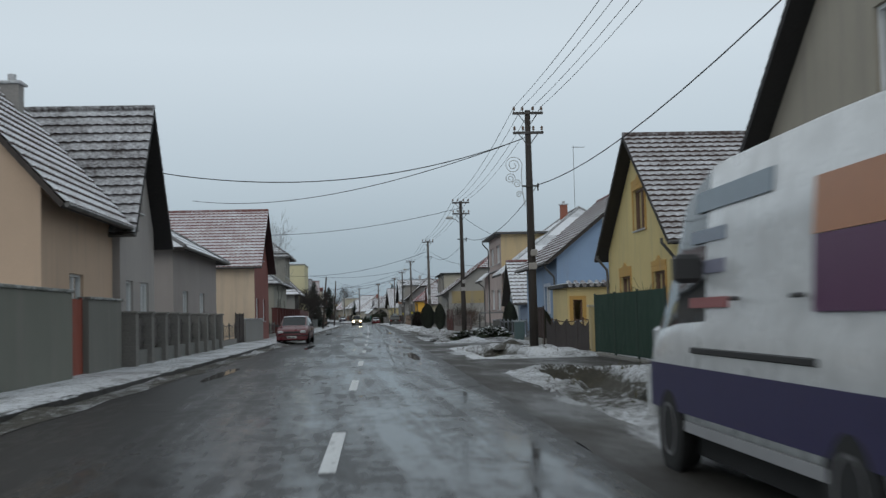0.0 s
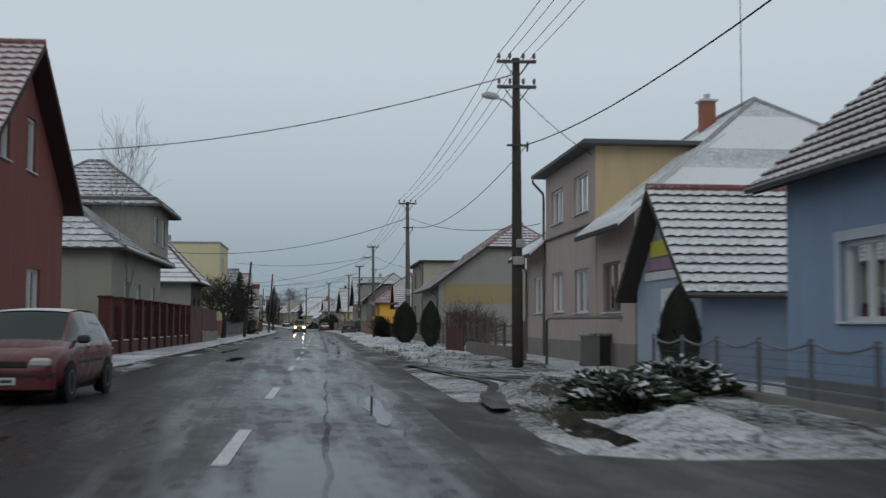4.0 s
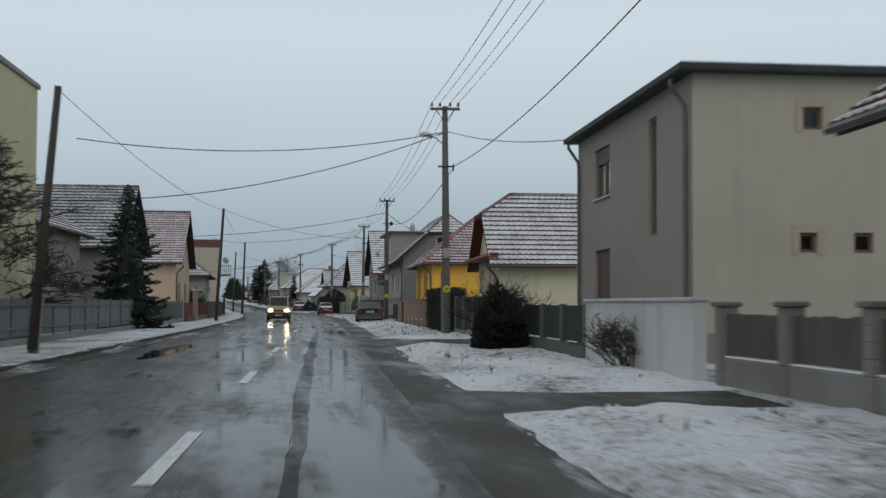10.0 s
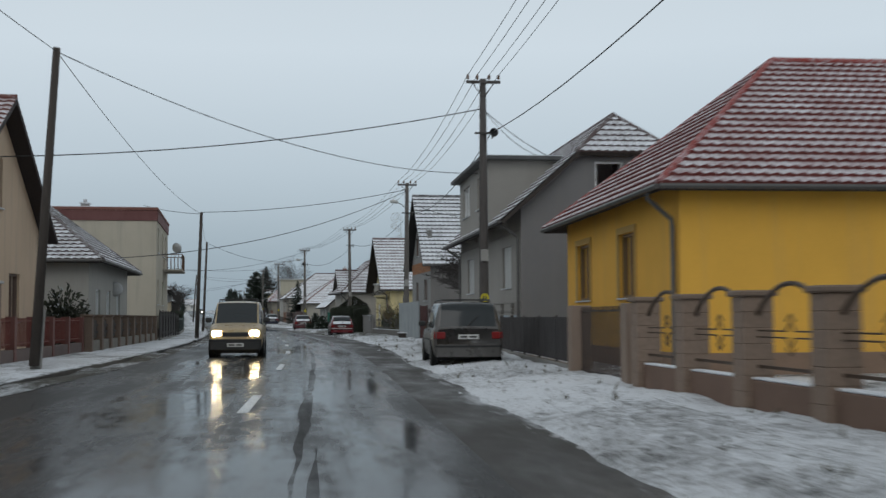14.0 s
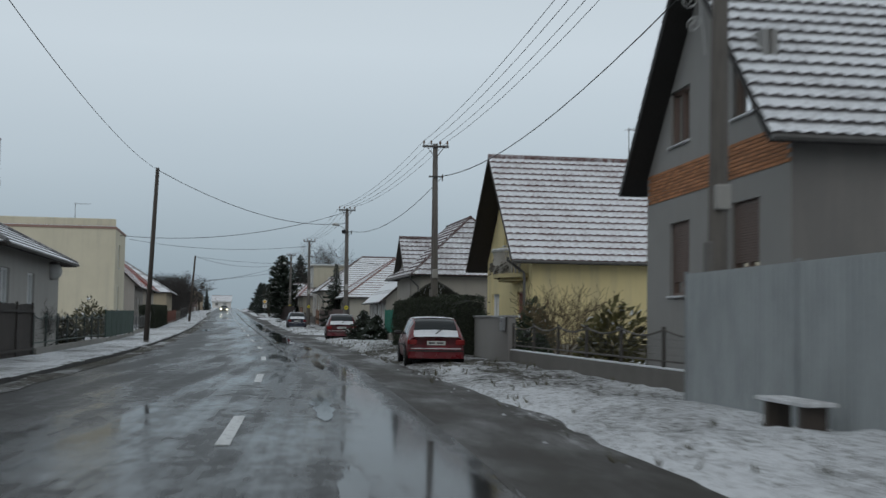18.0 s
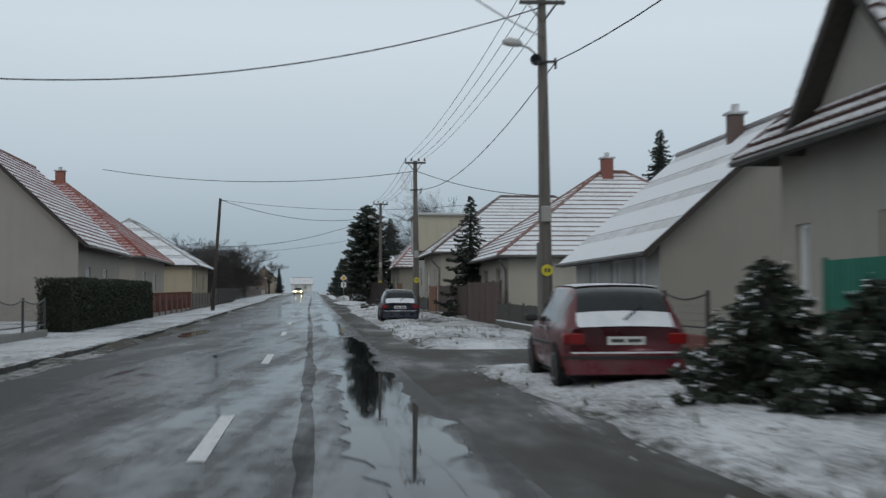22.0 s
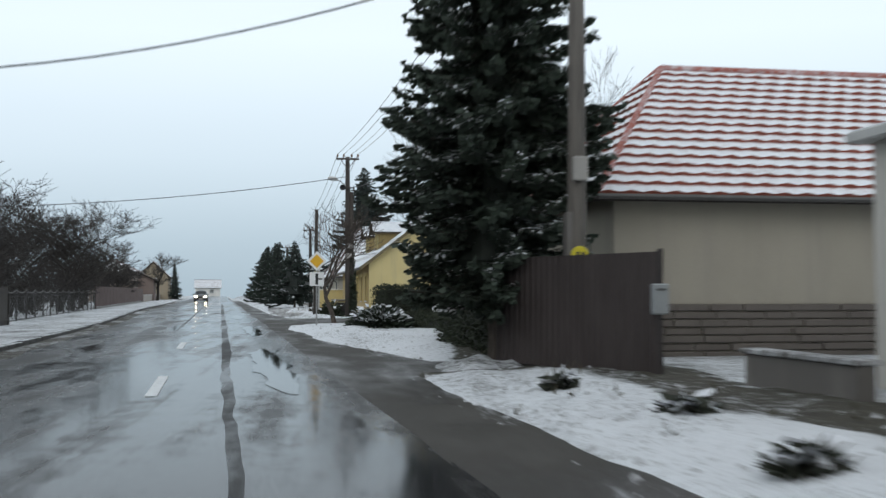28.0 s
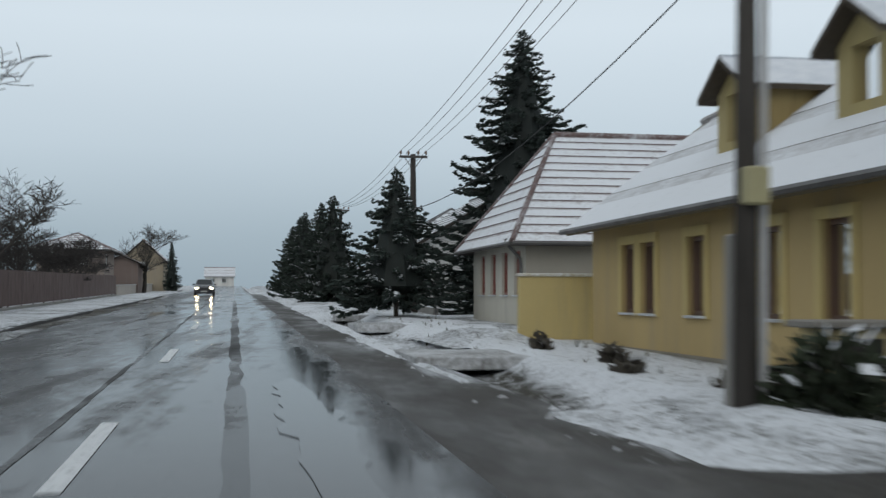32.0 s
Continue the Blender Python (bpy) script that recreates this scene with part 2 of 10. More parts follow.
@cached
def asphalt(c=(0.034, 0.035, 0.037), wet=1.0, lanes=False):
    """Worn wet asphalt: a shining water film broken by drier, rougher patches and streaks. With lanes, the mesh's own "across" is the distance from the road's middle."""
    m, nt, b = nodes_of("wet_asphalt")
    g = nt.nodes.new("ShaderNodeNewGeometry")
    patch = noise_node(nt, 0.55, 6, world_vec(nt, (1.0, 0.26, 1)), 0.6)
    tracks = noise_node(nt, 1.9, 4, world_vec(nt, (1.0, 0.035, 1.0)))
    edge = noise_node(nt, 4.0, 5, world_vec(nt, (1.0, 0.5, 1.0)), 0.7)
    fine = noise_node(nt, 120, 2, g.outputs["Position"])
    grit = noise_node(nt, 34, 3, g.outputs["Position"], 0.7)
    mid = noise_node(nt, 7, 5, g.outputs["Position"])
    w = math_node(nt, "ADD", math_node(nt, "MULTIPLY", patch, 0.42), math_node(nt, "MULTIPLY", tracks, 0.34))
    w = math_node(nt, "ADD", w, math_node(nt, "MULTIPLY", edge, 0.24))
    if lanes:
        at_d = nt.nodes.new("ShaderNodeAttribute")
        at_d.attribute_name = "across"
        u = math_node(nt, "ADD", math_node(nt, "MULTIPLY", at_d.outputs["Fac"], 0.1), 0.5)
        # dry patches by lane; the band near the kerb also paints the fences' dark reflection
        prof = ramp_node(nt, u, [(0.02, 0.62), (0.10, 0.90), (0.20, 1.0), (0.28, 0.66), (0.36, 0.74), (0.43, 0.50), (0.5, 0.58), (0.57, 0.44), (0.62, 0.52), (0.69, 0.40), (0.735, 0.9)])
        w = math_node(nt, "ADD", w, math_node(nt, "MULTIPLY", math_node(nt, "SUBTRACT", prof, 0.5), 0.24))
        film = nt.nodes.new("ShaderNodeAttribute")
        film.attribute_name = "water_film"
        w = math_node(nt, "SUBTRACT", w, film.outputs["Fac"])
    dry = ramp_node(nt, w, [(0.44, 0.0), (0.50, 0.42), (0.535, 0.72), (0.60, 1.0)])
    col = mix_node(nt, dry, tone(c, 0.75), (c[0] * 1.5, c[1] * 1.42, c[2] * 1.3))
    col = mix_node(nt, ramp_node(nt, mid, [(0.4, 0.0), (0.75, 0.4)]), col, tone(c, 0.7))
    col = mix_node(nt, ramp_node(nt, grit, [(0.5, 0.0), (0.72, 0.4)]), col, tone(c, 2.0))
    col = mix_node(nt, ramp_node(nt, fine, [(0.45, 0.0), (0.75, 0.3)]), col, tone(c, 2.2))
    crack = nt.nodes.new("ShaderNodeTexVoronoi")
    crack.feature = "DISTANCE_TO_EDGE"
    crack.inputs["Scale"].default_value = 0.42
    bent = nt.nodes.new("ShaderNodeVectorMath")
    bent.operation = "ADD"
    shift = nt.nodes.new("ShaderNodeTexNoise")
    shift.inputs["Scale"].default_value = 1.6
    shift.inputs["Detail"].default_value = 5
    nt.links.new(world_vec(nt, (1.0, 0.45, 1.0)), bent.inputs[0])
    nt.links.new(shift.outputs["Color"], bent.inputs[1])
    nt.links.new(bent.outputs[0], crack.inputs["Vector"])
    line = ramp_node(nt, crack.outputs["Distance"], [(0.003, 0.7), (0.013, 0.0)])
    line = mix_node(nt, ramp_node(nt, patch, [(0.54, 0.0), (0.64, 1.0)]), 0.0, line)
    col = mix_node(nt, line, col, tone(c, 0.3))
    nt.links.new(col, b.inputs["Base Color"])
    lo, hi = ((0.09, 0.36) if wet > 0.9 else (0.22, 0.5)) if wet > 0.5 else (0.4, 0.75)
    nt.links.new(ramp_node(nt, dry, [(0.0, lo), (0.5, (lo + hi) * 0.5), (1.0, hi)]), b.inputs["Roughness"])
    spec = ramp_node(nt, dry, [(0.0, 0.5), (0.5, 0.32), (1.0, 0.12)])
    spec = mix_node(nt, ramp_node(nt, grit, [(0.42, 0.0), (0.7, 0.55)]), spec, 0.05)
    nt.links.new(mix_node(nt, line, spec, 0.0), b.inputs["Specular IOR Level"])
    b.inputs["IOR"].default_value = 1.155
    h = math_node(nt, "MULTIPLY", math_node(nt, "ADD", fine, grit), ramp_node(nt, dry, [(0.1, 0.03), (1.0, 1.0)]))
    bump_node(nt, b, h, 0.3, 0.005)
    return m


@cached
def water_mat():
    m, nt, b = nodes_of("puddle_water")
    b.inputs["Base Color"].default_value = (0.02, 0.021, 0.022, 1)
    b.inputs["Roughness"].default_value = 0.03
    b.inputs["IOR"].default_value = 1.16
    bump_node(nt, b, noise_node(nt, 5, 2, world_vec(nt)), 0.03, 0.01)
    return m


@cached
def verge_mat(amount=0.55, stretch=0.35, shares=False):
    """Trampled snow over muddy winter grass; with shares, the mesh's own snow_share says how much lies where."""
    m, nt, b = nodes_of("snowy_verge")
    v = world_vec(nt)
    patch = noise_node(nt, 0.55, 6, world_vec(nt, (1, stretch, 1)), 0.62)
    clump = noise_node(nt, 5, 6, v, 0.72)
    grain = noise_node(nt, 26, 4, v, 0.7)
    speck = noise_node(nt, 11, 4, v, 0.75)
    f = math_node(nt, "ADD", math_node(nt, "MULTIPLY", patch, 0.46), math_node(nt, "MULTIPLY", clump, 0.36))
    f = math_node(nt, "ADD", f, math_node(nt, "MULTIPLY", grain, 0.20))
    if shares:
        a = nt.nodes.new("ShaderNodeAttribute")
        a.attribute_name = "snow_share"
        t = 0.5
        f = math_node(nt, "ADD", f, math_node(nt, "MULTIPLY", math_node(nt, "SUBTRACT", a.outputs["Fac"], 0.5), 0.24))
    else:
        t = 0.62 - 0.24 * amount
    mask = ramp_node(nt, f, [(t - 0.03, 0.0), (t + 0.02, 0.6), (t + 0.09, 1.0)])
    thin = ramp_node(nt, f, [(t + 0.06, 1.0), (t + 0.19, 0.0)])
    tips = mix_node(nt, thin, 0.0, ramp_node(nt, speck, [(0.53, 0.0), (0.60, 0.85)]))
    mud = ramp_node(nt, clump, [(0.25, (0.030, 0.026, 0.022)), (0.5, (0.052, 0.047, 0.033)), (0.75, (0.095, 0.085, 0.064))])
    snow = ramp_node(nt, grain, [(0.2, (0.58, 0.61, 0.645)), (0.6, SNOW)])
    snow = mix_node(nt, tips, snow, (0.075, 0.070, 0.045))
    nt.links.new(mix_node(nt, mask, mud, snow), b.inputs["Base Color"])
    b.inputs["Roughness"].default_value = 0.85
    h = math_node(nt, "ADD", math_node(nt, "MULTIPLY", mask, 0.6), math_node(nt, "MULTIPLY", grain, 0.5))
    h = math_node(nt, "ADD", h, math_node(nt, "MULTIPLY", clump, 0.6))
    bump_node(nt, b, h, 0.75, 0.06)
    return m


@cached
def shoulder_mat(rim=False):
    """Gritty wet asphalt and mud. With rim, slush gathers towards the verge, where the mesh's own "rim" is one."""
    m, nt, b = nodes_of("gritty_shoulder")
    v = world_vec(nt)
    patch = noise_node(nt, 0.7, 6, world_vec(nt, (1, 0.3, 1)))
    streak = noise_node(nt, 2.4, 5, world_vec(nt, (1, 0.13, 1)), 0.65)
    grain = noise_node(nt, 50, 3, v)
    col = ramp_node(nt, patch, [(0.3, (0.030, 0.028, 0.026)), (0.55, (0.055, 0.051, 0.046)), (0.70, (0.085, 0.080, 0.074)), (0.80, (0.30, 0.30, 0.31))])
    col = mix_node(nt, ramp_node(nt, grain, [(0.4, 0.0), (0.8, 0.5)]), col, (0.05, 0.046, 0.04))
    if rim:
        a = nt.nodes.new("ShaderNodeAttribute")
        a.attribute_name = "rim"
        f = math_node(nt, "ADD", math_node(nt, "MULTIPLY", streak, 0.62), math_node(nt, "MULTIPLY", a.outputs["Fac"], 0.34))
        f = math_node(nt, "ADD", f, math_node(nt, "MULTIPLY", noise_node(nt, 7, 5, v, 0.7), 0.22))
        slush = ramp_node(nt, f, [(0.63, 0.0), (0.70, 0.5), (0.80, 1.0)])
        col = mix_node(nt, slush, col, ramp_node(nt, grain, [(0.3, (0.36, 0.37, 0.39)), (0.7, (0.66, 0.68, 0.71))]))
    nt.links.new(col, b.inputs["Base Color"])
    nt.links.new(ramp_node(nt, patch, [(0.35, 0.3), (0.6, 0.75)]), b.inputs["Roughness"])
    b.inputs["IOR"].default_value = 1.25
    bump_node(nt, b, grain, 0.5, 0.012)
    return m


@cached
def kerb_mat():
    """Dark kerb stone with snow lying on its top."""
    m, nt, b = nodes_of("kerb_concrete")
    v = world_vec(nt)
    n = noise_node(nt, 3.0, 5, v, 0.7)
    g = nt.nodes.new("ShaderNodeNewGeometry")
    sep = nt.nodes.new("ShaderNodeSeparateXYZ")
    nt.links.new(g.outputs["Normal"], sep.inputs[0])
    lying = math_node(nt, "MULTIPLY", ramp_node(nt, sep.outputs["Z"], [(0.5, 0.0), (0.8, 1.0)]), ramp_node(nt, n, [(0.40, 0.0), (0.52, 1.0)]))
    own = ramp_node(nt, noise_node(nt, 9, 5, v), [(0.3, (0.022, 0.021, 0.020)), (0.7, (0.065, 0.062, 0.058))])
    nt.links.new(mix_node(nt, lying, own, (0.66, 0.68, 0.71)), b.inputs["Base Color"])
    b.inputs["Roughness"].default_value = 0.6
    bump_node(nt, b, noise_node(nt, 40, 3, v), 0.4, 0.01)
    return m


@cached
def foliage(c, snow=0.0):
    m, nt, b = nodes_of("foliage")
    g = nt.nodes.new("ShaderNodeNewGeometry")
    n = noise_node(nt, 2.5, 3, g.outputs["Position"])
    col = mix_node(nt, g.outputs["Random Per Island"], tone(c, 0.55), tone(c, 1.4))
    col = mix_node(nt, ramp_node(nt, n, [(0.4, 0.0), (0.7, 0.5)]), col, tone(c, 0.5))
    if snow > 0:
        t = 1 - snow
        msk = ramp_node(nt, g.outputs["Random Per Island"], [(max(t - 0.02, 0), 0.0), (min(t + 0.02, 1), 1.0)])
        col = mix_node(nt, msk, col, (0.66, 0.69, 0.72))
    nt.links.new(col, b.inputs["Base Color"])
    b.inputs["Roughness"].default_value = 0.75
    return m


@cached
def bark(c=(0.06, 0.05, 0.042)):
    m, nt, b = nodes_of("bark")
    n = noise_node(nt, 14, 5, world_vec(nt, (1, 1, 0.25)))
    nt.links.new(ramp_node(nt, n, [(0.3, tone(c, 0.5)), (0.7, tone(c, 1.5))]), b.inputs["Base Color"])
    b.inputs["Roughness"].default_value = 0.9
    bump_node(nt, b, n, 0.5, 0.02)
    return m


@cached
def plain(c, rough=0.5, metal=0.0, emit=0.0):
    m, nt, b = nodes_of("plain")
    n = noise_node(nt, 6, 4, world_vec(nt))
    nt.links.new(mix_node(nt, ramp_node(nt, n, [(0.35, 0.0), (0.75, 0.35)]), c, tone(c, 0.7)), b.inputs["Base Color"])
    b.inputs["Roughness"].default_value = rough
    b.inputs["Metallic"].default_value = metal
    if emit:
        b.inputs["Emission Color"].default_value = (*c, 1)
        b.inputs["Emission Strength"].default_value = emit
    return m


@cached
def car_paint(c):
    m, nt, b = nodes_of("car_paint")
    n = noise_node(nt, 3, 5, world_vec(nt))
    nt.links.new(mix_node(nt, ramp_node(nt, n, [(0.45, 0.0), (0.8, 0.35)]), c, (0.12, 0.11, 0.10)), b.inputs["Base Color"])
    nt.links.new(ramp_node(nt, n, [(0.4, 0.25), (0.75, 0.5)]), b.inputs["Roughness"])
    b.inputs["Coat Weight"].default_value = 0.4
    b.inputs["Coat Roughness"].default_value = 0.12
    return m


# ---- mesh tools ----
class Shape:
    """Vertices and faces gathered into one mesh; at maps local (x, y, z) before storing."""

    def __init__(self, fn=None):
        self.v, self.f, self.m, self.fn = [], [], [], fn

    def add(self, pts):
        i = len(self.v)
        self.v += [self.fn(*p) for p in pts] if self.fn else [tuple(p) for p in pts]
        return i

    def face(self, pts, mat=0):
        i = self.add(pts)
        self.f.append(tuple(range(i, i + len(pts))))
        self.m.append(mat)

    def box(self, x0, x1, y0, y1, z0, z1, mat=0, bev=0.0):
        if bev:
            b = min(bev, (x1 - x0) * 0.4, (y1 - y0) * 0.4, (z1 - z0) * 0.4)
            rings = [(z0, b), (z0 + b, 0), (z1 - b, 0), (z1, b)]
            i = self.add([p for z, o in rings for p in ((x0 + o, y0 + o, z), (x1 - o, y0 + o, z), (x1 - o, y1 - o, z), (x0 + o, y1 - o, z))])
            q = [(i + 3, i + 2, i + 1, i), (i + 12, i + 13, i + 14, i + 15)]
            for r in range(3):
                for k in range(4):
                    a, c = i + r * 4 + k, i + r * 4 + (k + 1) % 4
                    q.append((a, c, c + 4, a + 4))
        else:
            i = self.add([(x0, y0, z0), (x1, y0, z0), (x1, y1, z0), (x0, y1, z0), (x0, y0, z1), (x1, y0, z1), (x1, y1, z1), (x0, y1, z1)])
            q = [tuple(i + k for k in f) for f in ((3, 2, 1, 0), (4, 5, 6, 7), (0, 1, 5, 4), (1, 2, 6, 5), (2, 3, 7, 6), (3, 0, 4, 7))]
        self.f += q
        self.m += [mat] * len(q)

    def prism(self, poly, z0, z1, mat=0):
        n = len(poly)
        i = self.add([(x, y, z0) for x, y in poly] + [(x, y, z1) for x, y in poly])
        self.f += [tuple(i + k for k in reversed(range(n))), tuple(i + n + k for k in range(n))]
        self.f += [(i + k, i + (k + 1) % n, i + n + (k + 1) % n, i + n + k) for k in range(n)]
        self.m += [mat] * (n + 2)

    def tube(self, pts, radii, n=6, mat=0, cap=True):
        pts = [Vector(p) for p in pts]
        if isinstance(radii, (int, float)):
            radii = [radii] * len(pts)
        rings = []
        for k, p in enumerate(pts):
            d = (pts[min(k + 1, len(pts) - 1)] - pts[max(k - 1, 0)]).normalized()
            ref = Vector((0, 0, 1)) if abs(d.z) < 0.9 else Vector((1, 0, 0))
            a = d.cross(ref).normalized()
            b = d.cross(a)
            rings.append([p + (a * math.cos(2 * math.pi * j / n) + b * math.sin(2 * math.pi * j / n)) * radii[k] for j in range(n)])
        i = self.add([q for r in rings for q in r])
        for k in range(len(pts) - 1):
            for j in range(n):
                a, c = i + k * n + j, i + k * n + (j + 1) % n
                self.f.append((a, c, c + n, a + n))
                self.m.append(mat)
        if cap:
            self.f += [tuple(i + j for j in reversed(range(n))), tuple(i + (len(pts) - 1) * n + j for j in range(n))]
            self.m += [mat, mat]

    def lathe(self, profile, n=10, mat=0, ox=0, oy=0):
        i = self.add([(ox + r * math.cos(2 * math.pi * j / n), oy + r * math.sin(2 * math.pi * j / n), z) for r, z in profile for j in range(n)])
        for k in range(len(profile) - 1):
            for j in range(n):
                a, c = i + k * n + j, i + k * n + (j + 1) % n
                self.f.append((a, c, c + n, a + n))
                self.m.append(mat)
        self.f += [tuple(i + j for j in reversed(range(n))), tuple(i + (len(profile) - 1) * n + j for j in range(n))]
        self.m += [mat, mat]

    def stack(self, x, y, w, z0, z1, course, inset=0.008, mat=0):
        """A square pier whose courses show as recessed joints, one closed surface."""
        rings, z = [], z0
        while z < z1 - 0.02:
            t = min(z + course, z1)
            rings += [(z, w / 2 - inset), (z + inset, w / 2), (t - inset, w / 2), (t, w / 2 - inset)]
            z = t
        i = self.add([p for z, o in rings for p in ((x - o, y - o, z), (x + o, y - o, z), (x + o, y + o, z), (x - o, y + o, z))])
        self.f += [(i + 3, i + 2, i + 1, i), tuple(i + 4 * len(rings) - 4 + k for k in range(4))]
        self.m += [mat, mat]
        for r in range(len(rings) - 1):
            for k in range(4):
                a, c = i + r * 4 + k, i + r * 4 + (k + 1) % 4
                self.f.append((a, c, c + 4, a + 4))
                self.m.append(mat)

    def ribbed(self, w, z0, z1, pitch=0.16, deep=0.02, mat=0):
        """An upright ribbed sheet in the plane x = 0, from y = 0 to w, one closed surface."""
        n = max(2, round(w / pitch))
        prof = []
        for j in range(n):
            y, q = j * w / n, w / n
            prof += [(0.0, y), (0.0, y + q * 0.55), (-deep, y + q * 0.65), (-deep, y + q * 0.92)]
        prof.append((0.0, w))
        prof += [(0.025, w), (0.025, 0.0)]
        self.prism(prof, z0, z1, mat)

    def weld(self):
        seen, remap, v = {}, [], []
        for p in self.v:
            k = (round(p[0], 3), round(p[1], 3), round(p[2], 3))
            if k not in seen:
                seen[k] = len(v)
                v.append(p)
            remap.append(seen[k])
        keep = []
        for f, m in zip(self.f, self.m):
            g = []
            for i in f:
                if remap[i] not in g:
                    g.append(remap[i])
            if len(g) > 2:
                keep.append((tuple(g), m))
        self.v, self.f, self.m = v, [f for f, _ in keep], [m for _, m in keep]
        return self

    def mesh(self, name, mats, smooth=False):
        me = bpy.data.meshes.new(name)
        me.from_pydata([tuple(p) for p in self.v], [], self.f)
        for m in mats:
            me.materials.append(m)
        if len(mats) > 1:
            me.polygons.foreach_set("material_index", self.m)
        if smooth:
            me.polygons.foreach_set("use_smooth", [True] * len(self.f))
        me.update()
        return me


def thing(name, m, label, category, group="", kind=""):
    ob = new(name)
    ob.empty_display_size = 0.3
    ob.matrix_basis = m
    return tagged(ob, label, category, group, kind)


def part(name, shape, mats, parent, label="", smooth=False):
    mats = mats if isinstance(mats, (list, tuple)) else [mats]
    ob = new(name, shape.mesh(name, mats, smooth) if isinstance(shape, Shape) else shape)
    ob.parent = parent
    return tagged(ob, label)


def whole(name, shape, mats, m, label, category, group="", kind="", smooth=False):
    mats = mats if isinstance(mats, (list, tuple)) else [mats]
    ob = new(name, shape.mesh(name, mats, smooth))
    ob.matrix_basis = m
    return tagged(ob, label, category, group, kind)


# ---- ground, road, verge and pavement ----
def grid(ss, ds, zf):
    sh = Shape()
    n = len(ds)
    sh.v = [tuple(at(s, d, zf(s, d))) for s in ss for d in ds]
    sh.f = [(i * n + j, i * n + j + 1, (i + 1) * n + j + 1, (i + 1) * n + j) for i in range(len(ss) - 1) for j in range(n - 1)]
    sh.m = [0] * len(sh.f)
    return sh


def steps(a, b, h):
    n = max(1, round((b - a) / h))
    return [a + (b - a) * i / n for i in range(n + 1)]


I4 = Matrix.Identity(4)


def kerb_d(s):
    """Where the kerb on the left runs."""
    keys = [(-60, -4.8), (270, -4.7), (318, -4.15), (400, -3.95), (436, -4.8), (800, -4.8)]
    for (a, x), (b, y) in zip(keys, keys[1:]):
        if s <= b:
            return x + (y - x) * (s - a) / (b - a)
    return -4.8


def verge_in(s):
    """Where the snowy verge on the right begins."""
    keys = [(-60, 3.2), (60, 3.2), (66, 3.5), (84, 3.4), (120, 3.2), (205, 3.3), (222, 3.9), (246, 3.9), (262, 3.6), (288, 3.7), (312, 3.3), (322, 3.3), (350, 3.1), (357, 3.5), (370, 3.55), (373, 4.6), (378, 3.9), (382, 3.3), (392, 2.85), (402, 3.2), (408, 4.1), (413, 3.7), (425, 3.3), (520, 3.3)]
    for (a, x), (b, y) in zip(keys, keys[1:]):
        if s <= b:
            return x + (y - x) * (s - a) / (b - a)
    return 3.3


DRIVES = [(28.2, 35.6, 0), (49.5, 57.5, 0), (66.2, 80.2, 1), (133.8, 137.2, 0), (156.0, 163.4, 0), (296.8, 303.2, 0), (369.8, 373.0, 0), (397.5, 409.2, 0)]
DITCHES = [(8, 27.6), (36.4, 48), (58, 65), (413, 445)]


def ground_z(s, d):
    if d < -4.9:
        return 0.09 + 0.05 * noise.noise(Vector((s * 0.1, d * 0.1, 0))) + (max(0, -d - 150) * 0.012)
    if d < 3.15:
        return -0.12
    if d < 7.3:
        return -0.75
    return 0.06 + 0.05 * noise.noise(Vector((s * 0.1, d * 0.1, 3))) + (max(0, d - 150) * 0.012)


tagged(whole("ground", grid(steps(-150, 520, 5) + steps(540, 1400, 40), [-700, -400, -200, -80, -40, -24, -14, -9, -6.5, -4.95, -4.85, 3.1, 3.2, 7.2, 7.35, 9, 14, 24, 40, 80, 200, 400, 700], ground_z),
             verge_mat(0.75, 1.0), I4, "snow-dusted winter gardens and fields", "ground", kind="structure"))
road_ob = whole("road", grid(steps(-120, 520, 1.5) + steps(530, 742, 8), [-4.75, -3.6, -2.4, -1.2, 0, 0.8, 1.6, 2.45],
                   lambda s, d: 0.03 * (1 - (d / 4.8) ** 2) - 0.012), asphalt(lanes=True), I4, "wet dark grey asphalt road with worn patches", "road", kind="structure")
across = road_ob.data.attributes.new("across", "FLOAT", "POINT")
across.data.foreach_set("value", [d for s in steps(-120, 520, 1.5) + steps(530, 742, 8) for d in (-4.75, -3.6, -2.4, -1.2, 0, 0.8, 1.6, 2.45)])


def water_film(s):
    """How much deeper the water stands on the road, along its length."""
    keys = [(-120, 0.0), (100, 0.0), (130, 0.03), (230, 0.03), (260, 0.01), (320, 0.015), (345, 0.05), (1300, 0.05)]
    for (a, x), (b, y) in zip(keys, keys[1:]):
        if s <= b:
            return x + (y - x) * (s - a) / (b - a)
    return 0.05


film = road_ob.data.attributes.new("water_film", "FLOAT", "POINT")
film.data.foreach_set("value", [water_film(s) for s in steps(-120, 520, 1.5) + steps(530, 742, 8) for d in range(8)])


def shoulder_z(s, d):
    return -0.006 - 0.02 * max(0, d - 2.5) + 0.012 * noise.noise(Vector((s * 0.8, d * 2, 0)))


def wob(s, k):
    return 0.28 * noise.noise(Vector((s * 0.22, k, 0))) + 0.14 * noise.noise(Vector((s * 0.9, k, 5)))


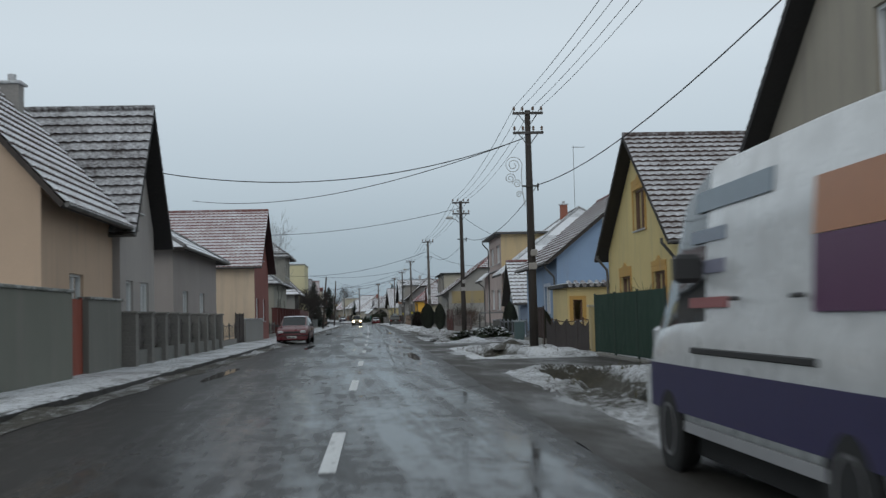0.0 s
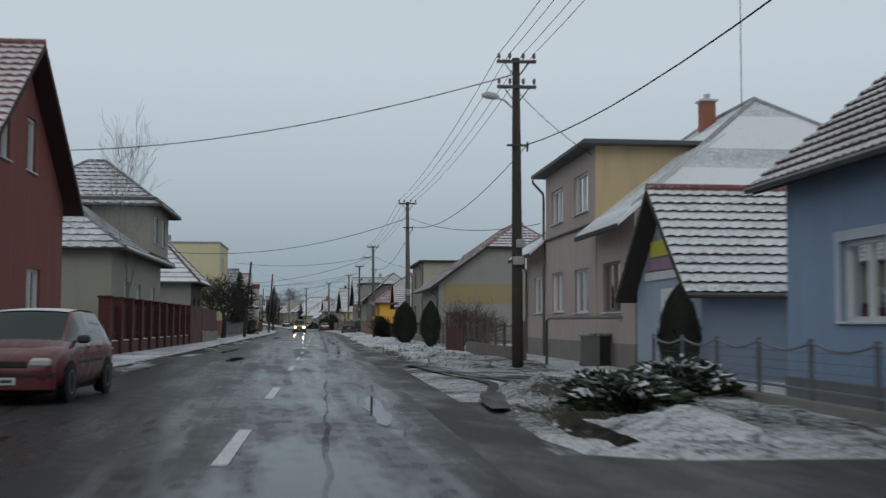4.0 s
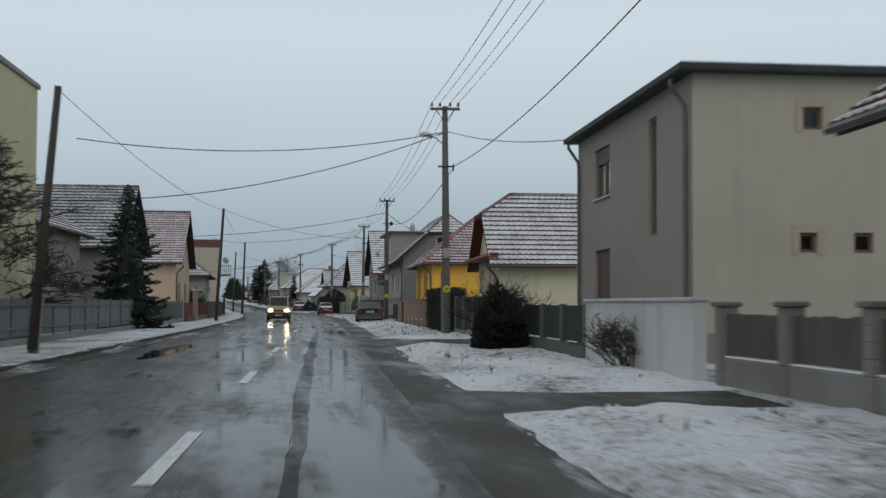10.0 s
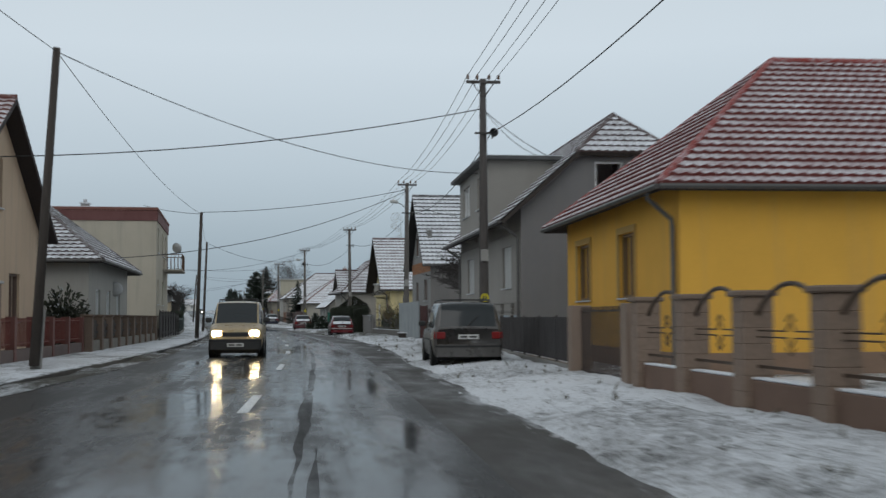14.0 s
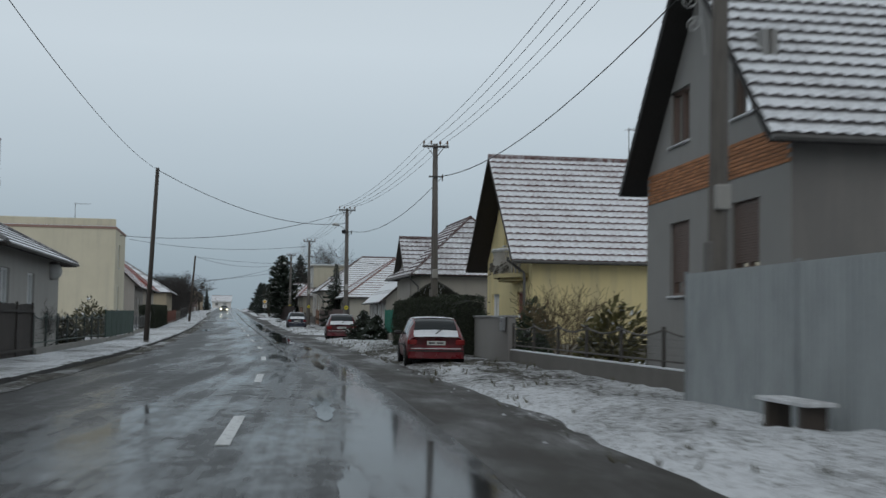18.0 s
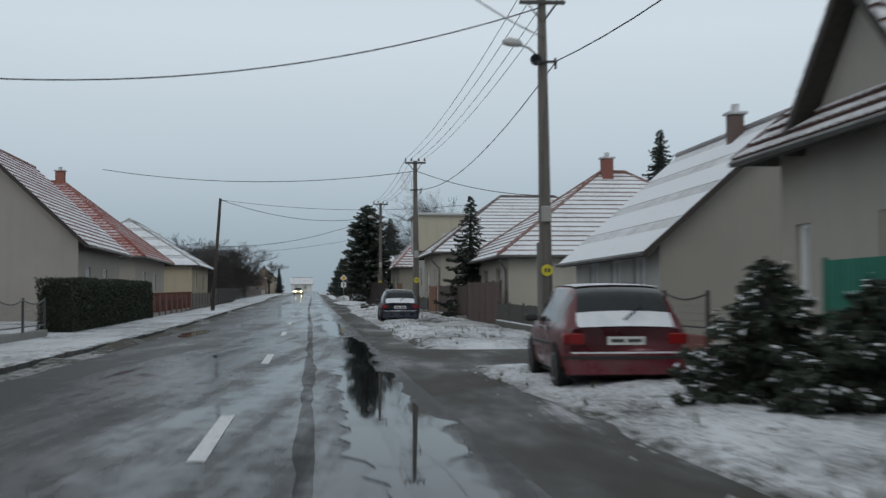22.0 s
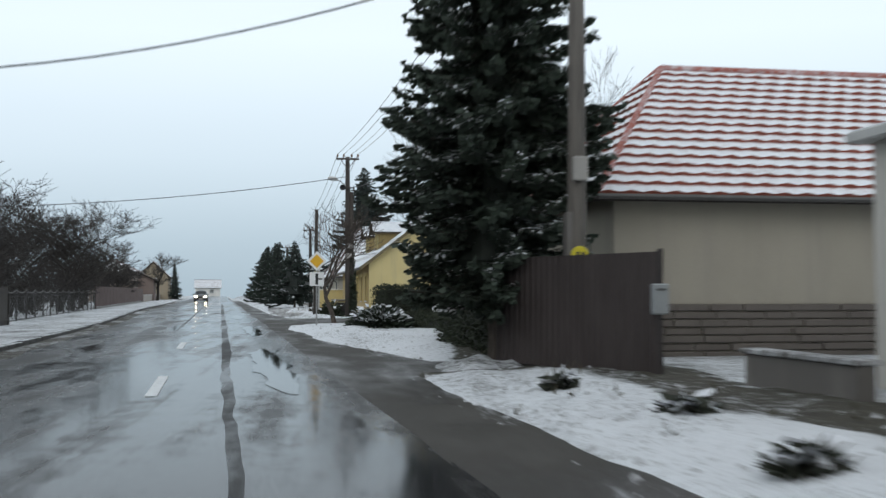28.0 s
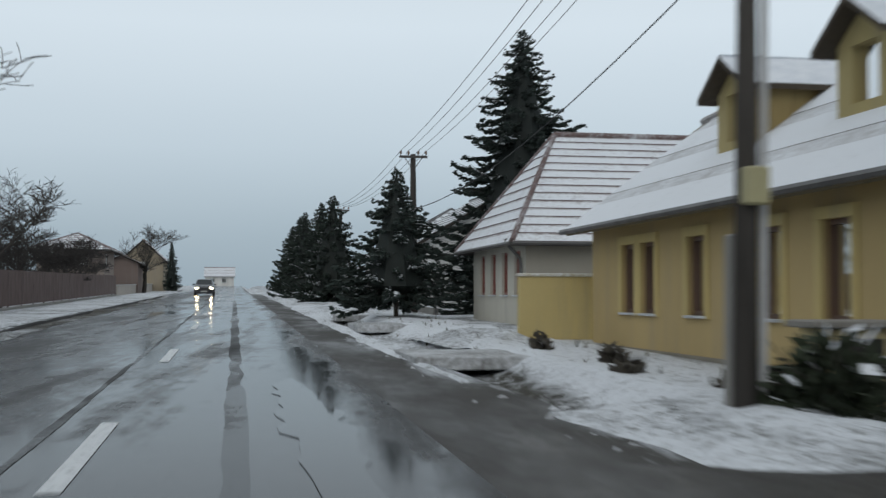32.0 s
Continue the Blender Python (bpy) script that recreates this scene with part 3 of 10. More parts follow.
def shoulder():
    sh = Shape()
    ss = steps(-60, 520, 1.0)
    cols = 5
    for s in ss:
        a, b = 2.40 + 0.5 * wob(s, 1), verge_in(s) + 0.55
        sh.v += [tuple(at(s, a + (b - a) * j / (cols - 1), shoulder_z(s, a + (b - a) * j / (cols - 1)) + (0.014 if j == 0 else 0.010))) for j in range(cols)]
    sh.f = [(i * cols + j, i * cols + j + 1, (i + 1) * cols + j + 1, (i + 1) * cols + j) for i in range(len(ss) - 1) for j in range(cols - 1)]
    sh.m = [0] * len(sh.f)
    return sh


shoulder_ob = whole("road_shoulder", shoulder(), shoulder_mat(True), I4, "gritty grey-brown road shoulder with slush", "shoulder", kind="structure")


rim = shoulder_ob.data.attributes.new("rim", "FLOAT", "POINT")
rim.data.foreach_set("value", [(0.0, 0.15, 0.5, 0.85, 1.0)[j] * (0.55 + 0.45 * abs(noise.noise(Vector((s * 0.13, 0, 4)))) * 2) for s in steps(-60, 520, 1.0) for j in range(5)])


def in_drive(s):
    for a, b, k in DRIVES:
        if a - 0.6 < s < b + 0.6:
            return min(1.0, (s - a + 0.6) / 0.9, (b + 0.6 - s) / 0.9)
    return 0.0


def in_ditch(s):
    for a, b in DITCHES:
        if a < s < b:
            return min(1.0, (s - a) / 0.5, (b - s) / 0.5)
    return 0.0


def verge_z(s, d):
    u = (d - verge_in(s)) / 4.0
    lump = 0.09 * noise.noise(Vector((s * 0.45, d * 0.8, 0))) + 0.05 * noise.noise(Vector((s * 1.4, d * 1.7, 4))) + 0.025 * noise.noise(Vector((s * 3.5, d * 3.5, 9)))
    z = -0.03 + 0.16 * math.sin(math.pi * min(max(u, 0), 0.65)) + lump * min(1, max(0, u * 5))
    dr = in_drive(s)
    z = z * (1 - dr) + 0.0 * dr
    di = in_ditch(s) * (1 - dr)
    w = max(0.0, 1 - ((d - (4.95 if s < 30 else 4.7)) / 0.8) ** 2)
    return z - di * (0.34 if s > 400 else 0.62) * w ** 0.6


def verge():
    sh = Shape()
    ss = steps(-20, 520, 0.4)
    cols = 15
    for s in ss:
        a, b = verge_in(s) + wob(s, 2) + 0.1, 7.6
        for j in range(cols):
            d = a + (b - a) * (j / (cols - 1)) ** 1.1
            sh.v.append(tuple(at(s, d, verge_z(s, d) - (0.05 if j == 0 else 0))))
    sh.f = [(i * cols + j, i * cols + j + 1, (i + 1) * cols + j + 1, (i + 1) * cols + j) for i in range(len(ss) - 1) for j in range(cols - 1)]
    sh.m = [0] * len(sh.f)
    return sh


# low shares from 252 to 268: bare soil, and hedge shade painted as such
SHARES = [(-20, 0.5), (26, 0.55), (30, 0.62), (36, 0.76), (56, 0.7), (64, 0.45), (80, 0.45), (98, 0.6), (105, 0.72), (128, 0.8), (133, 0.9), (150, 0.86), (165, 0.74), (184, 0.76), (188, 0.9), (200, 0.85), (215, 0.8), (240, 0.8), (248, 0.6), (252, 0.4), (268, 0.42),
          (280, 0.6), (285, 0.8), (296, 0.76), (304, 0.72), (322, 0.74), (345, 0.74), (368, 0.74), (378, 0.98), (396, 0.98), (404, 0.85), (450, 0.84), (520, 0.75)]


def worn(s, d):
    """Less snow lies where wheels leave the road; under the fir and the hedge the bare ground also paints their shade.
    """
    if 369 < s < 386 and (s < 373 or d > 5.0 + (s - 373) * 0.233):
        return 0.1
    if 352 < s <= 369:
        return 0.25 if d > 5.8 + 0.5 * wob(s, 7) else 1.25
    if in_ditch(s) > 0.3:
        if s > 400:
            return 0.7 if abs(d - 4.7) < 0.5 else 1.2
        return 0.12 if abs(d - (4.95 if s < 30 else 4.7)) < 0.72 + 0.3 * wob(s, 8) else 1.15
    if 255 < s < 322:
        return 0.62 if d < verge_in(s) + 0.35 + 0.8 * wob(s, 5) else 1.0
    if 84 < s < 112:
        return 0.5 if d < 4.0 + 0.6 * wob(s, 6) else 1.1
    return 1.0


def snow_share(s):
    for (a, x), (b, y) in zip(SHARES, SHARES[1:]):
        if s <= b:
            return x + (y - x) * min(max((s - a) / (b - a), 0), 1)
    return 0.7


verge_ob = whole("verge", verge(), verge_mat(0.5, 0.35, True), I4, "grass verge under trampled patchy snow", "verge", kind="structure", smooth=True)
share = verge_ob.data.attributes.new("snow_share", "FLOAT", "POINT")
share.data.foreach_set("value", [snow_share(s) * worn(s, verge_in(s) + 0.1 + wob(s, 2) + (7.5 - verge_in(s) - wob(s, 2)) * (j / 14) ** 1.1) for s in steps(-20, 520, 0.4) for j in range(15)])

def drive_shape(a, b, dd):
    """A strip across the verge between a and b along the road, with ragged, flared edges."""
    sh = Shape()
    n = max(4, round((b - a) / 0.5))
    for d in dd:
        flare = 1.3 * max(0.0, 1 - (d - 2.9) / 1.6) ** 2
        for k in range(n + 1):
            u = k / n
            s = a + (b - a) * u + (2 * u - 1) * flare + (0.25 * noise.noise(Vector((d * 1.1, a + (9 if u > 0.5 else 0), 0))) if k in (0, n) else 0)
            lift = 0.02 * noise.noise(Vector((s * 0.9, d * 0.9, 2)))
            z = shoulder_z(s, d) + 0.016 if d < 3.3 else 0.028 + lift
            sh.v.append(tuple(at(s, d, z - (0.05 if k in (0, n) or d == dd[0] else 0))))
    m = n + 1
    sh.f = [(i * m + j, (i + 1) * m + j, (i + 1) * m + j + 1, i * m + j + 1) for i in range(len(dd) - 1) for j in range(n)]
    sh.m = [0] * len(sh.f)
    return sh


for a, b, kind in DRIVES:
    far = 60 if a > 397 and a < 400 else (9.1 if kind else 7.9)
    dd = [2.9, 3.2, 3.6, 4, 4.5, 5, 5.5, 6, 6.5, 7, 7.5, 7.9] + [v for v in (9.1, 14, 22, 34, 60) if v <= far]
    whole("driveway", drive_shape(a, b, dd), verge_mat(0.58, 1.0) if kind else shoulder_mat(), I4,
          "side road of patched wet asphalt" if far == 60 else ("driveway with tyre tracks in thin snow" if kind else "short dark asphalt driveway across the verge"), "driveway", kind="structure", smooth=True)
    if not kind and far < 60 and in_ditch(a - 1.2):
        cul = Shape()
        cul.box(3.9, 5.2, -0.12, 0.02, -0.7, 0.02, 0, 0.02)
        whole("culvert_headwall", cul, concrete((0.26, 0.25, 0.23)), base(a, 0), "dark concrete culvert end under the driveway", "culvert", kind="structure")

def along(ss, edges, zf):
    """A strip along the road whose edges follow functions of s."""
    sh = Shape()
    n = len(edges)
    sh.v = [tuple(at(s, e(s), zf(s, e(s), k))) for s in ss for k, e in enumerate(edges)]
    sh.f = [(i * n + j, i * n + j + 1, (i + 1) * n + j + 1, (i + 1) * n + j) for i in range(len(ss) - 1) for j in range(n - 1)]
    sh.m = [0] * len(sh.f)
    return sh


whole("pavement", along(steps(-60, 520, 0.6), [lambda s: -7.6, lambda s: -6.8, lambda s: -6.2, lambda s: kerb_d(s) - 0.6, lambda s: kerb_d(s) - 0.3, lambda s: kerb_d(s) - 0.06],
                        lambda s, d, k: 0.118 + 0.016 * noise.noise(Vector((s * 0.7, d * 1.5, 7))) + (0.03 * noise.noise(Vector((s * 0.5, d, 3))) if 2 < k < 5 else 0)), verge_mat(0.80, 0.5), I4,
      "pavement covered with trodden grey snow", "pavement", kind="structure", smooth=True)

# kerb stones: one metre each, those along the nearest stretch separate
kerbs = thing("kerb", I4, "row of concrete kerb stones with snow along the pavement", "kerb", kind="structure")
stone = Shape()
stone.box(-0.07, 0.07, 0.006, 0.994, -0.1, 0.128, 0, 0.015)
stone_mesh = stone.mesh("kerb_stone", [kerb_mat()])
rnd = random.Random(4)
rest = Shape()
for k in range(-20, 500):
    if 110 < k < 116 or 232 < k < 236:
        continue
    m = base(k, kerb_d(k), rnd.uniform(-0.02, 0.006), rnd.uniform(-0.5, 0.5))
    if 20 <= k < 310:
        o = part("kerb_stone", stone_mesh, [], kerbs)
        o.matrix_basis = m
    else:
        i = len(rest.v)
        rest.v += [tuple(m @ Vector(p)) for p in stone.v]
        rest.f += [tuple(i + q for q in f) for f in stone.f]
        rest.m += stone.m
tagged(part("kerb_stones_far", rest, kerb_mat(), kerbs), kind="stuff")

# slush along the kerb, centre dashes, seams, patches and puddles
whole("gutter_slush", along(steps(-40, 500, 0.5), [lambda s: kerb_d(s) + 0.06, lambda s: kerb_d(s) + 0.3, lambda s: kerb_d(s) + 0.62 + 0.2 * noise.noise(Vector((s * 0.4, 0, 8)))],
                            lambda s, d, k: 0.004 + max(0.0, noise.noise(Vector((s * 0.3, 0.3, 1))) - 0.05) * (0.24, 0.12, 0.0)[k]),
      verge_mat(0.36, 0.3), I4, "dirty slush along the kerb", "slush", kind="stuff", smooth=True)


def flat_strip(s0, s1, d0, d1, z=0.006, wobble=0.0, seed=0.0, taper=0.0):
    sh = Shape()
    ss = steps(s0, s1, 0.8)
    for s in ss:
        for d in (d0, d1):
            w = wobble * noise.noise(Vector((s * 0.7, d * 3 + seed, 2)))
            if taper:
                fade = min(1.0, (s - s0) / taper, (s1 - s) / taper)
                w += ((d0 + d1) / 2 - d) * (1 - fade * (0.6 + 0.4 * abs(noise.noise(Vector((s * 0.11, seed, 6)))) * 2))
            sh.v.append(tuple(at(s, d + w, 0.03 * (1 - ((d + w) / 4.8) ** 2) - 0.012 + z)))
    sh.f = [(2 * i, 2 * i + 1, 2 * i + 3, 2 * i + 2) for i in range(len(ss) - 1)]
    sh.m = [0] * len(sh.f)
    return sh


@cached
def road_paint():
    m, nt, b = nodes_of("road_paint")
    n = noise_node(nt, 14, 5, world_vec(nt))
    nt.links.new(ramp_node(nt, n, [(0.32, (0.12, 0.12, 0.12)), (0.48, (0.62, 0.63, 0.63))]), b.inputs["Base Color"])
    b.inputs["Roughness"].default_value = 0.4
    return m


dash_ends = [13.8, 25.3, 36.4, 48.5, 60.5, 70, 82, 91.8, 100.3, 110.3, 119, 131.6, 142.5, 155.1, 166.6, 178, 190, 203, 216, 227, 238.2, 249.9, 262, 275, 288.2, 301.5, 316, 327.4,
             339.5, 352.5, 369.6, 382, 397.4, 412.3, 424, 437, 450, 463, 476, 489, 502]


def line_d(s):
    """The painted middle line drifts a little to the left on the climb."""
    return -0.24 * min(max((s - 345) / 50, 0), 1)


for e in dash_ends:
    whole("centre_line_dash", flat_strip(e - 3.6, e, line_d(e) - 0.075, line_d(e) + 0.075), road_paint(), I4, "worn white painted dash on the wet road", "road marking", "dashes of the centre line", "structure")
for a, b, d0, d1 in ((96, 140, 0.95, 1.17), (130, 182, 0.85, 1.15), (178, 220, 0.75, 0.9), (255, 336, 0.75, 0.95), (328, 378, 0.72, 0.9), (370, 480, 0.72, 1.0), (390, 470, -0.75, -0.63), (30, 76, 0.92, 0.99)):
    whole("road_seam", flat_strip(a, b, d0, d1, 0.004, 0.06, a, 6.0), asphalt((0.024, 0.024, 0.025), 0.75), I4, "dark tar seam along the lane", "road seam", "tar seams", "structure")


def puddle(s, d, ls, wd, seed):
    r = random.Random(seed)
    sh = Shape()
    n = max(10, round(ls * 5))
    rows = []
    for k in range(n + 1):
        u = 2 * k / n - 1
        y = s + u * ls
        wide = wd * max(0.02, 1 - u * u) ** 0.5 * (0.65 + 0.8 * abs(noise.noise(Vector((y * 0.9, seed, 0)))) + 0.25 * noise.noise(Vector((y * 3.1, seed, 4))))
        mid = d + 0.35 * wd * noise.noise(Vector((y * 0.6, seed * 2.0, 7)))
        rows.append([tuple(at(y, q, 0.03 * (1 - (q / 4.8) ** 2) - 0.012 + 0.007)) for q in (mid - wide * (1 + 0.3 * noise.noise(Vector((y * 2.3, seed, 9)))), mid + wide)])
    sh.v = [p for r2 in rows for p in r2]
    sh.f = [(2 * k, 2 * k + 1, 2 * k + 3, 2 * k + 2) for k in range(n)]
    sh.m = [0] * n
    return whole("puddle", sh, water_mat(), I4, "flat rain puddle mirroring the sky", "puddle", "puddles on the road", "structure")


for k, (s, d, ls, wd) in enumerate([(290, 1.72, 9.5, 0.62), (305, 1.95, 6, 0.42), (320, 1.66, 9, 0.5), (336, 1.75, 7, 0.36), (274, 1.95, 3.5, 0.26), (315, -2.95, 3.5, 0.45), (152.5, -2.9, 5, 0.5),
                                    (256, 1.5, 3.5, 0.16), (240, 1.1, 2.5, 0.16), (231, 1.2, 2.0, 0.14), (98, 1.75, 4.0, 0.28), (122, 1.6, 3.0, 0.2), (172, 2.1, 4.5, 0.2), (89, -2.2, 2.5, 0.35), (372, 1.6, 6, 0.4), (391, 1.75, 5, 0.3), (412, 1.55, 5, 0.35),
                                    (40, 1.7, 4, 0.22), (30, -3.4, 3.5, 0.25), (56, -2.6, 4, 0.2), (103, -3.4, 5, 0.3), (64, 1.7, 3, 0.2)]):
    puddle(s, d, ls, wd, k + 1)


# ---- houses: local x runs away from the road, y along it, z up ----
def wall_fn(face, D, L):
    """Maps (along the wall, outwards, up) to the house."""
    return {"front": lambda p, q, z: (-q, p, z), "back": lambda p, q, z: (D + q, p, z),
            "low": lambda p, q, z: (p, -q, z), "high": lambda p, q, z: (p, L + q, z)}[face]


def wall_shape(face, D, L, top, holes, z0=-0.1, thick=0.28):
    """A wall with openings: top is a list of (p, z) along the wall."""
    sh = Shape(wall_fn(face, D, L))
    a, b = top[0][0], top[-1][0]
    cuts = sorted({p for p, _ in top} | {h[0] for h in holes} | {h[1] for h in holes})
    cuts = [c for c in cuts if a - 1e-6 <= c <= b + 1e-6]

    def zt(p):
        for (p0, y0), (p1, y1) in zip(top, top[1:]):
            if p0 - 1e-6 <= p <= p1 + 1e-6:
                return y0 + (y1 - y0) * (p - p0) / max(p1 - p0, 1e-6)
        return top[-1][1]
    for p0, p1 in zip(cuts, cuts[1:]):
        if p1 - p0 < 1e-4:
            continue
        mid = (p0 + p1) / 2
        z = z0
        for h in sorted([h for h in holes if h[0] < mid < h[1]], key=lambda h: h[2]):
            for q in (0, -thick):
                sh.face([(p0, q, z), (p1, q, z), (p1, q, h[2]), (p0, q, h[2])])
            z = h[3]
        for q in (0, -thick):
            sh.face([(p0, q, z), (p1, q, z), (p1, q, zt(p1 - 1e-5)), (p0, q, zt(p0 + 1e-5))])
    for h in holes:
        for pa, pb, za, zb in ((h[0], h[0], h[2], h[3]), (h[1], h[1], h[2], h[3]), (h[0], h[1], h[2], h[2]), (h[0], h[1], h[3], h[3])):
            if za != zb:
                sh.face([(pa, 0, za), (pa, -thick, za), (pa, -thick, zb), (pa, 0, zb)])
            else:
                sh.face([(pa, 0, za), (pb, 0, za), (pb, -thick, za), (pa, -thick, za)])
    for (p0, y0), (p1, y1) in zip(top, top[1:]):
        sh.face([(p0, 0, y0), (p1, 0, y1), (p1, -thick, y1), (p0, -thick, y0)])
    return sh.weld()


WHITE = (0.74, 0.75, 0.75)


def window(house, face, D, L, hole, frame_c=WHITE, curtain=0.35, shutter=0.0, trim=None, sill=True, mull=None):
    fn = wall_fn(face, D, L)
    p0, p1, z0, z1 = hole
    w = part("window", framework(fn, p0, p1, z0, z1), paint(frame_c, 0.4, 0, 0.15), house)
    mullions(w, fn, p0, p1, z0, z1, paint(frame_c, 0.4, 0, 0.15), mull)
    g = Shape(fn)
    g.face([(p0, -0.14, z0), (p1, -0.14, z0), (p1, -0.14, z1), (p0, -0.14, z1)])
    o = part("pane", g, glass_mat(), w)
    o.visible_shadow = False
    if curtain > 0:
        n = 14
        half = (p1 - p0) * curtain / 2
        for a, b in (((p0, p0 + half), (p1 - half, p1)) if curtain < 0.98 else ((p0, p1),)):
            c = Shape(fn)
            pts = [(a + (b - a) * k / n, -0.2 - 0.02 * math.sin(k * 2.1)) for k in range(n + 1)]
            for (pa, qa), (pb, qb) in zip(pts, pts[1:]):
                c.face([(pa, qa, z0), (pb, qb, z0), (pb, qb, z1), (pa, qa, z1)])
            part("curtain", c.weld(), plain((0.45, 0.45, 0.43), 0.9), w)
    if shutter > 0:
        s = Shape(fn)
        k = z1
        while k > z1 - (z1 - z0) * shutter + 0.03:
            s.box(p0 + 0.03, p1 - 0.03, -0.1, -0.08, k - 0.045, k - 0.004)
            k -= 0.05
        part("roller_shutter", s, plain((0.6, 0.6, 0.58) if frame_c == WHITE else tone(frame_c, 0.9), 0.6), w)
    if sill:
        s = Shape(fn)
        s.box(p0 - 0.06, p1 + 0.06, -0.1, 0.07, z0 - 0.045, z0 + 0.0, 0, 0.008)
        part("sill", s, snowy((0.34, 0.34, 0.34), 0.5), w)
    if trim:
        t = Shape(fn)
        b = 0.16
        t.box(p0 - b, p0 - 0.002, 0.0, 0.035, z0 - 0.05, z1)
        t.box(p1 + 0.002, p1 + b, 0.0, 0.035, z0 - 0.05, z1)
        t.box(p0 - b, p1 + b, 0.0, 0.04, z1 + 0.002, z1 + b)
        part("window_surround", t, plaster(trim), w)
    return w


def framework(fn, p0, p1, z0, z1):
    """A window frame: one closed ring."""
    f = Shape(fn)
    b = 0.07
    ring = [[(p0 + o, q, z0 + o), (p1 - o, q, z0 + o), (p1 - o, q, z1 - o), (p0 + o, q, z1 - o)] for q, o in ((-0.08, 0), (-0.08, b), (-0.17, b), (-0.17, 0))]
    i = f.add([p for r in ring for p in r])
    for r in range(4):
        for k in range(4):
            f.f.append((i + r * 4 + k, i + r * 4 + (k + 1) % 4, i + (r + 1) % 4 * 4 + (k + 1) % 4, i + (r + 1) % 4 * 4 + k))
            f.m.append(0)
    return f


def mullions(win, fn, p0, p1, z0, z1, mat, n=None):
    n = n if n is not None else (1 if p1 - p0 > 1.0 else 0)
    for k in range(n):
        c = p0 + (p1 - p0) * (k + 1) / (n + 1)
        m = Shape(fn)
        m.box(c - 0.045, c + 0.045, -0.165, -0.085, z0 + 0.07, z1 - 0.07)
        part("mullion", m, mat, win)


def tile_rows(roof, quads, tile, snowm, course=0.34, lip=0.05, wave=0.3, name="roof_course"):
    """Courses of roofing on one slope: quads gives, for t from 0 (eave) to 1 (ridge), the two ends of the course line and the slope's normal."""
    (e0, e1), (r0, r1) = quads(0.0)[:2], quads(1.0)[:2]
    length = ((e0 + e1) / 2 - (r0 + r1) / 2).length
    n = max(2, round(length / course))
    nrm = quads(0.0)[2]
    for k in range(n):
        t0, t1 = k / n, (k + 1) / n + 0.10 / length
        a0, b0 = quads(t0)[:2]
        a1, b1 = quads(min(t1, 1.0))[:2]
        w = (b0 - a0).length
        if w < 0.15:
            continue
        seg = max(1, round(w / wave)) if wave else max(1, round(w / 2.5))
        sh = Shape()
        seq = []
        for j in range(2 * seg + 1 if wave else seg + 1):
            u = j / (2 * seg if wave else seg)
            lo, hi = a0.lerp(b0, u), a1.lerp(b1, u)
            up = nrm * (lip * (1.25 if wave else 1.0) + (0.045 if wave and j % 2 else 0.0))
            seq.append((lo, lo + up, (lo + up * 1.02).lerp(hi + nrm * 0.012, 0.64), hi + nrm * (0.008 if not (wave and j % 2) else 0.02)))
        for p, q in zip(seq, seq[1:]):
            sh.face([p[0], q[0], q[1], p[1]], 0)
            sh.face([p[1], q[1], q[2], p[2]], 1)
            sh.face([p[2], q[2], q[3], p[3]], 2)
        part(name, sh, [tile, snowm[0], snowm[1]], roof)


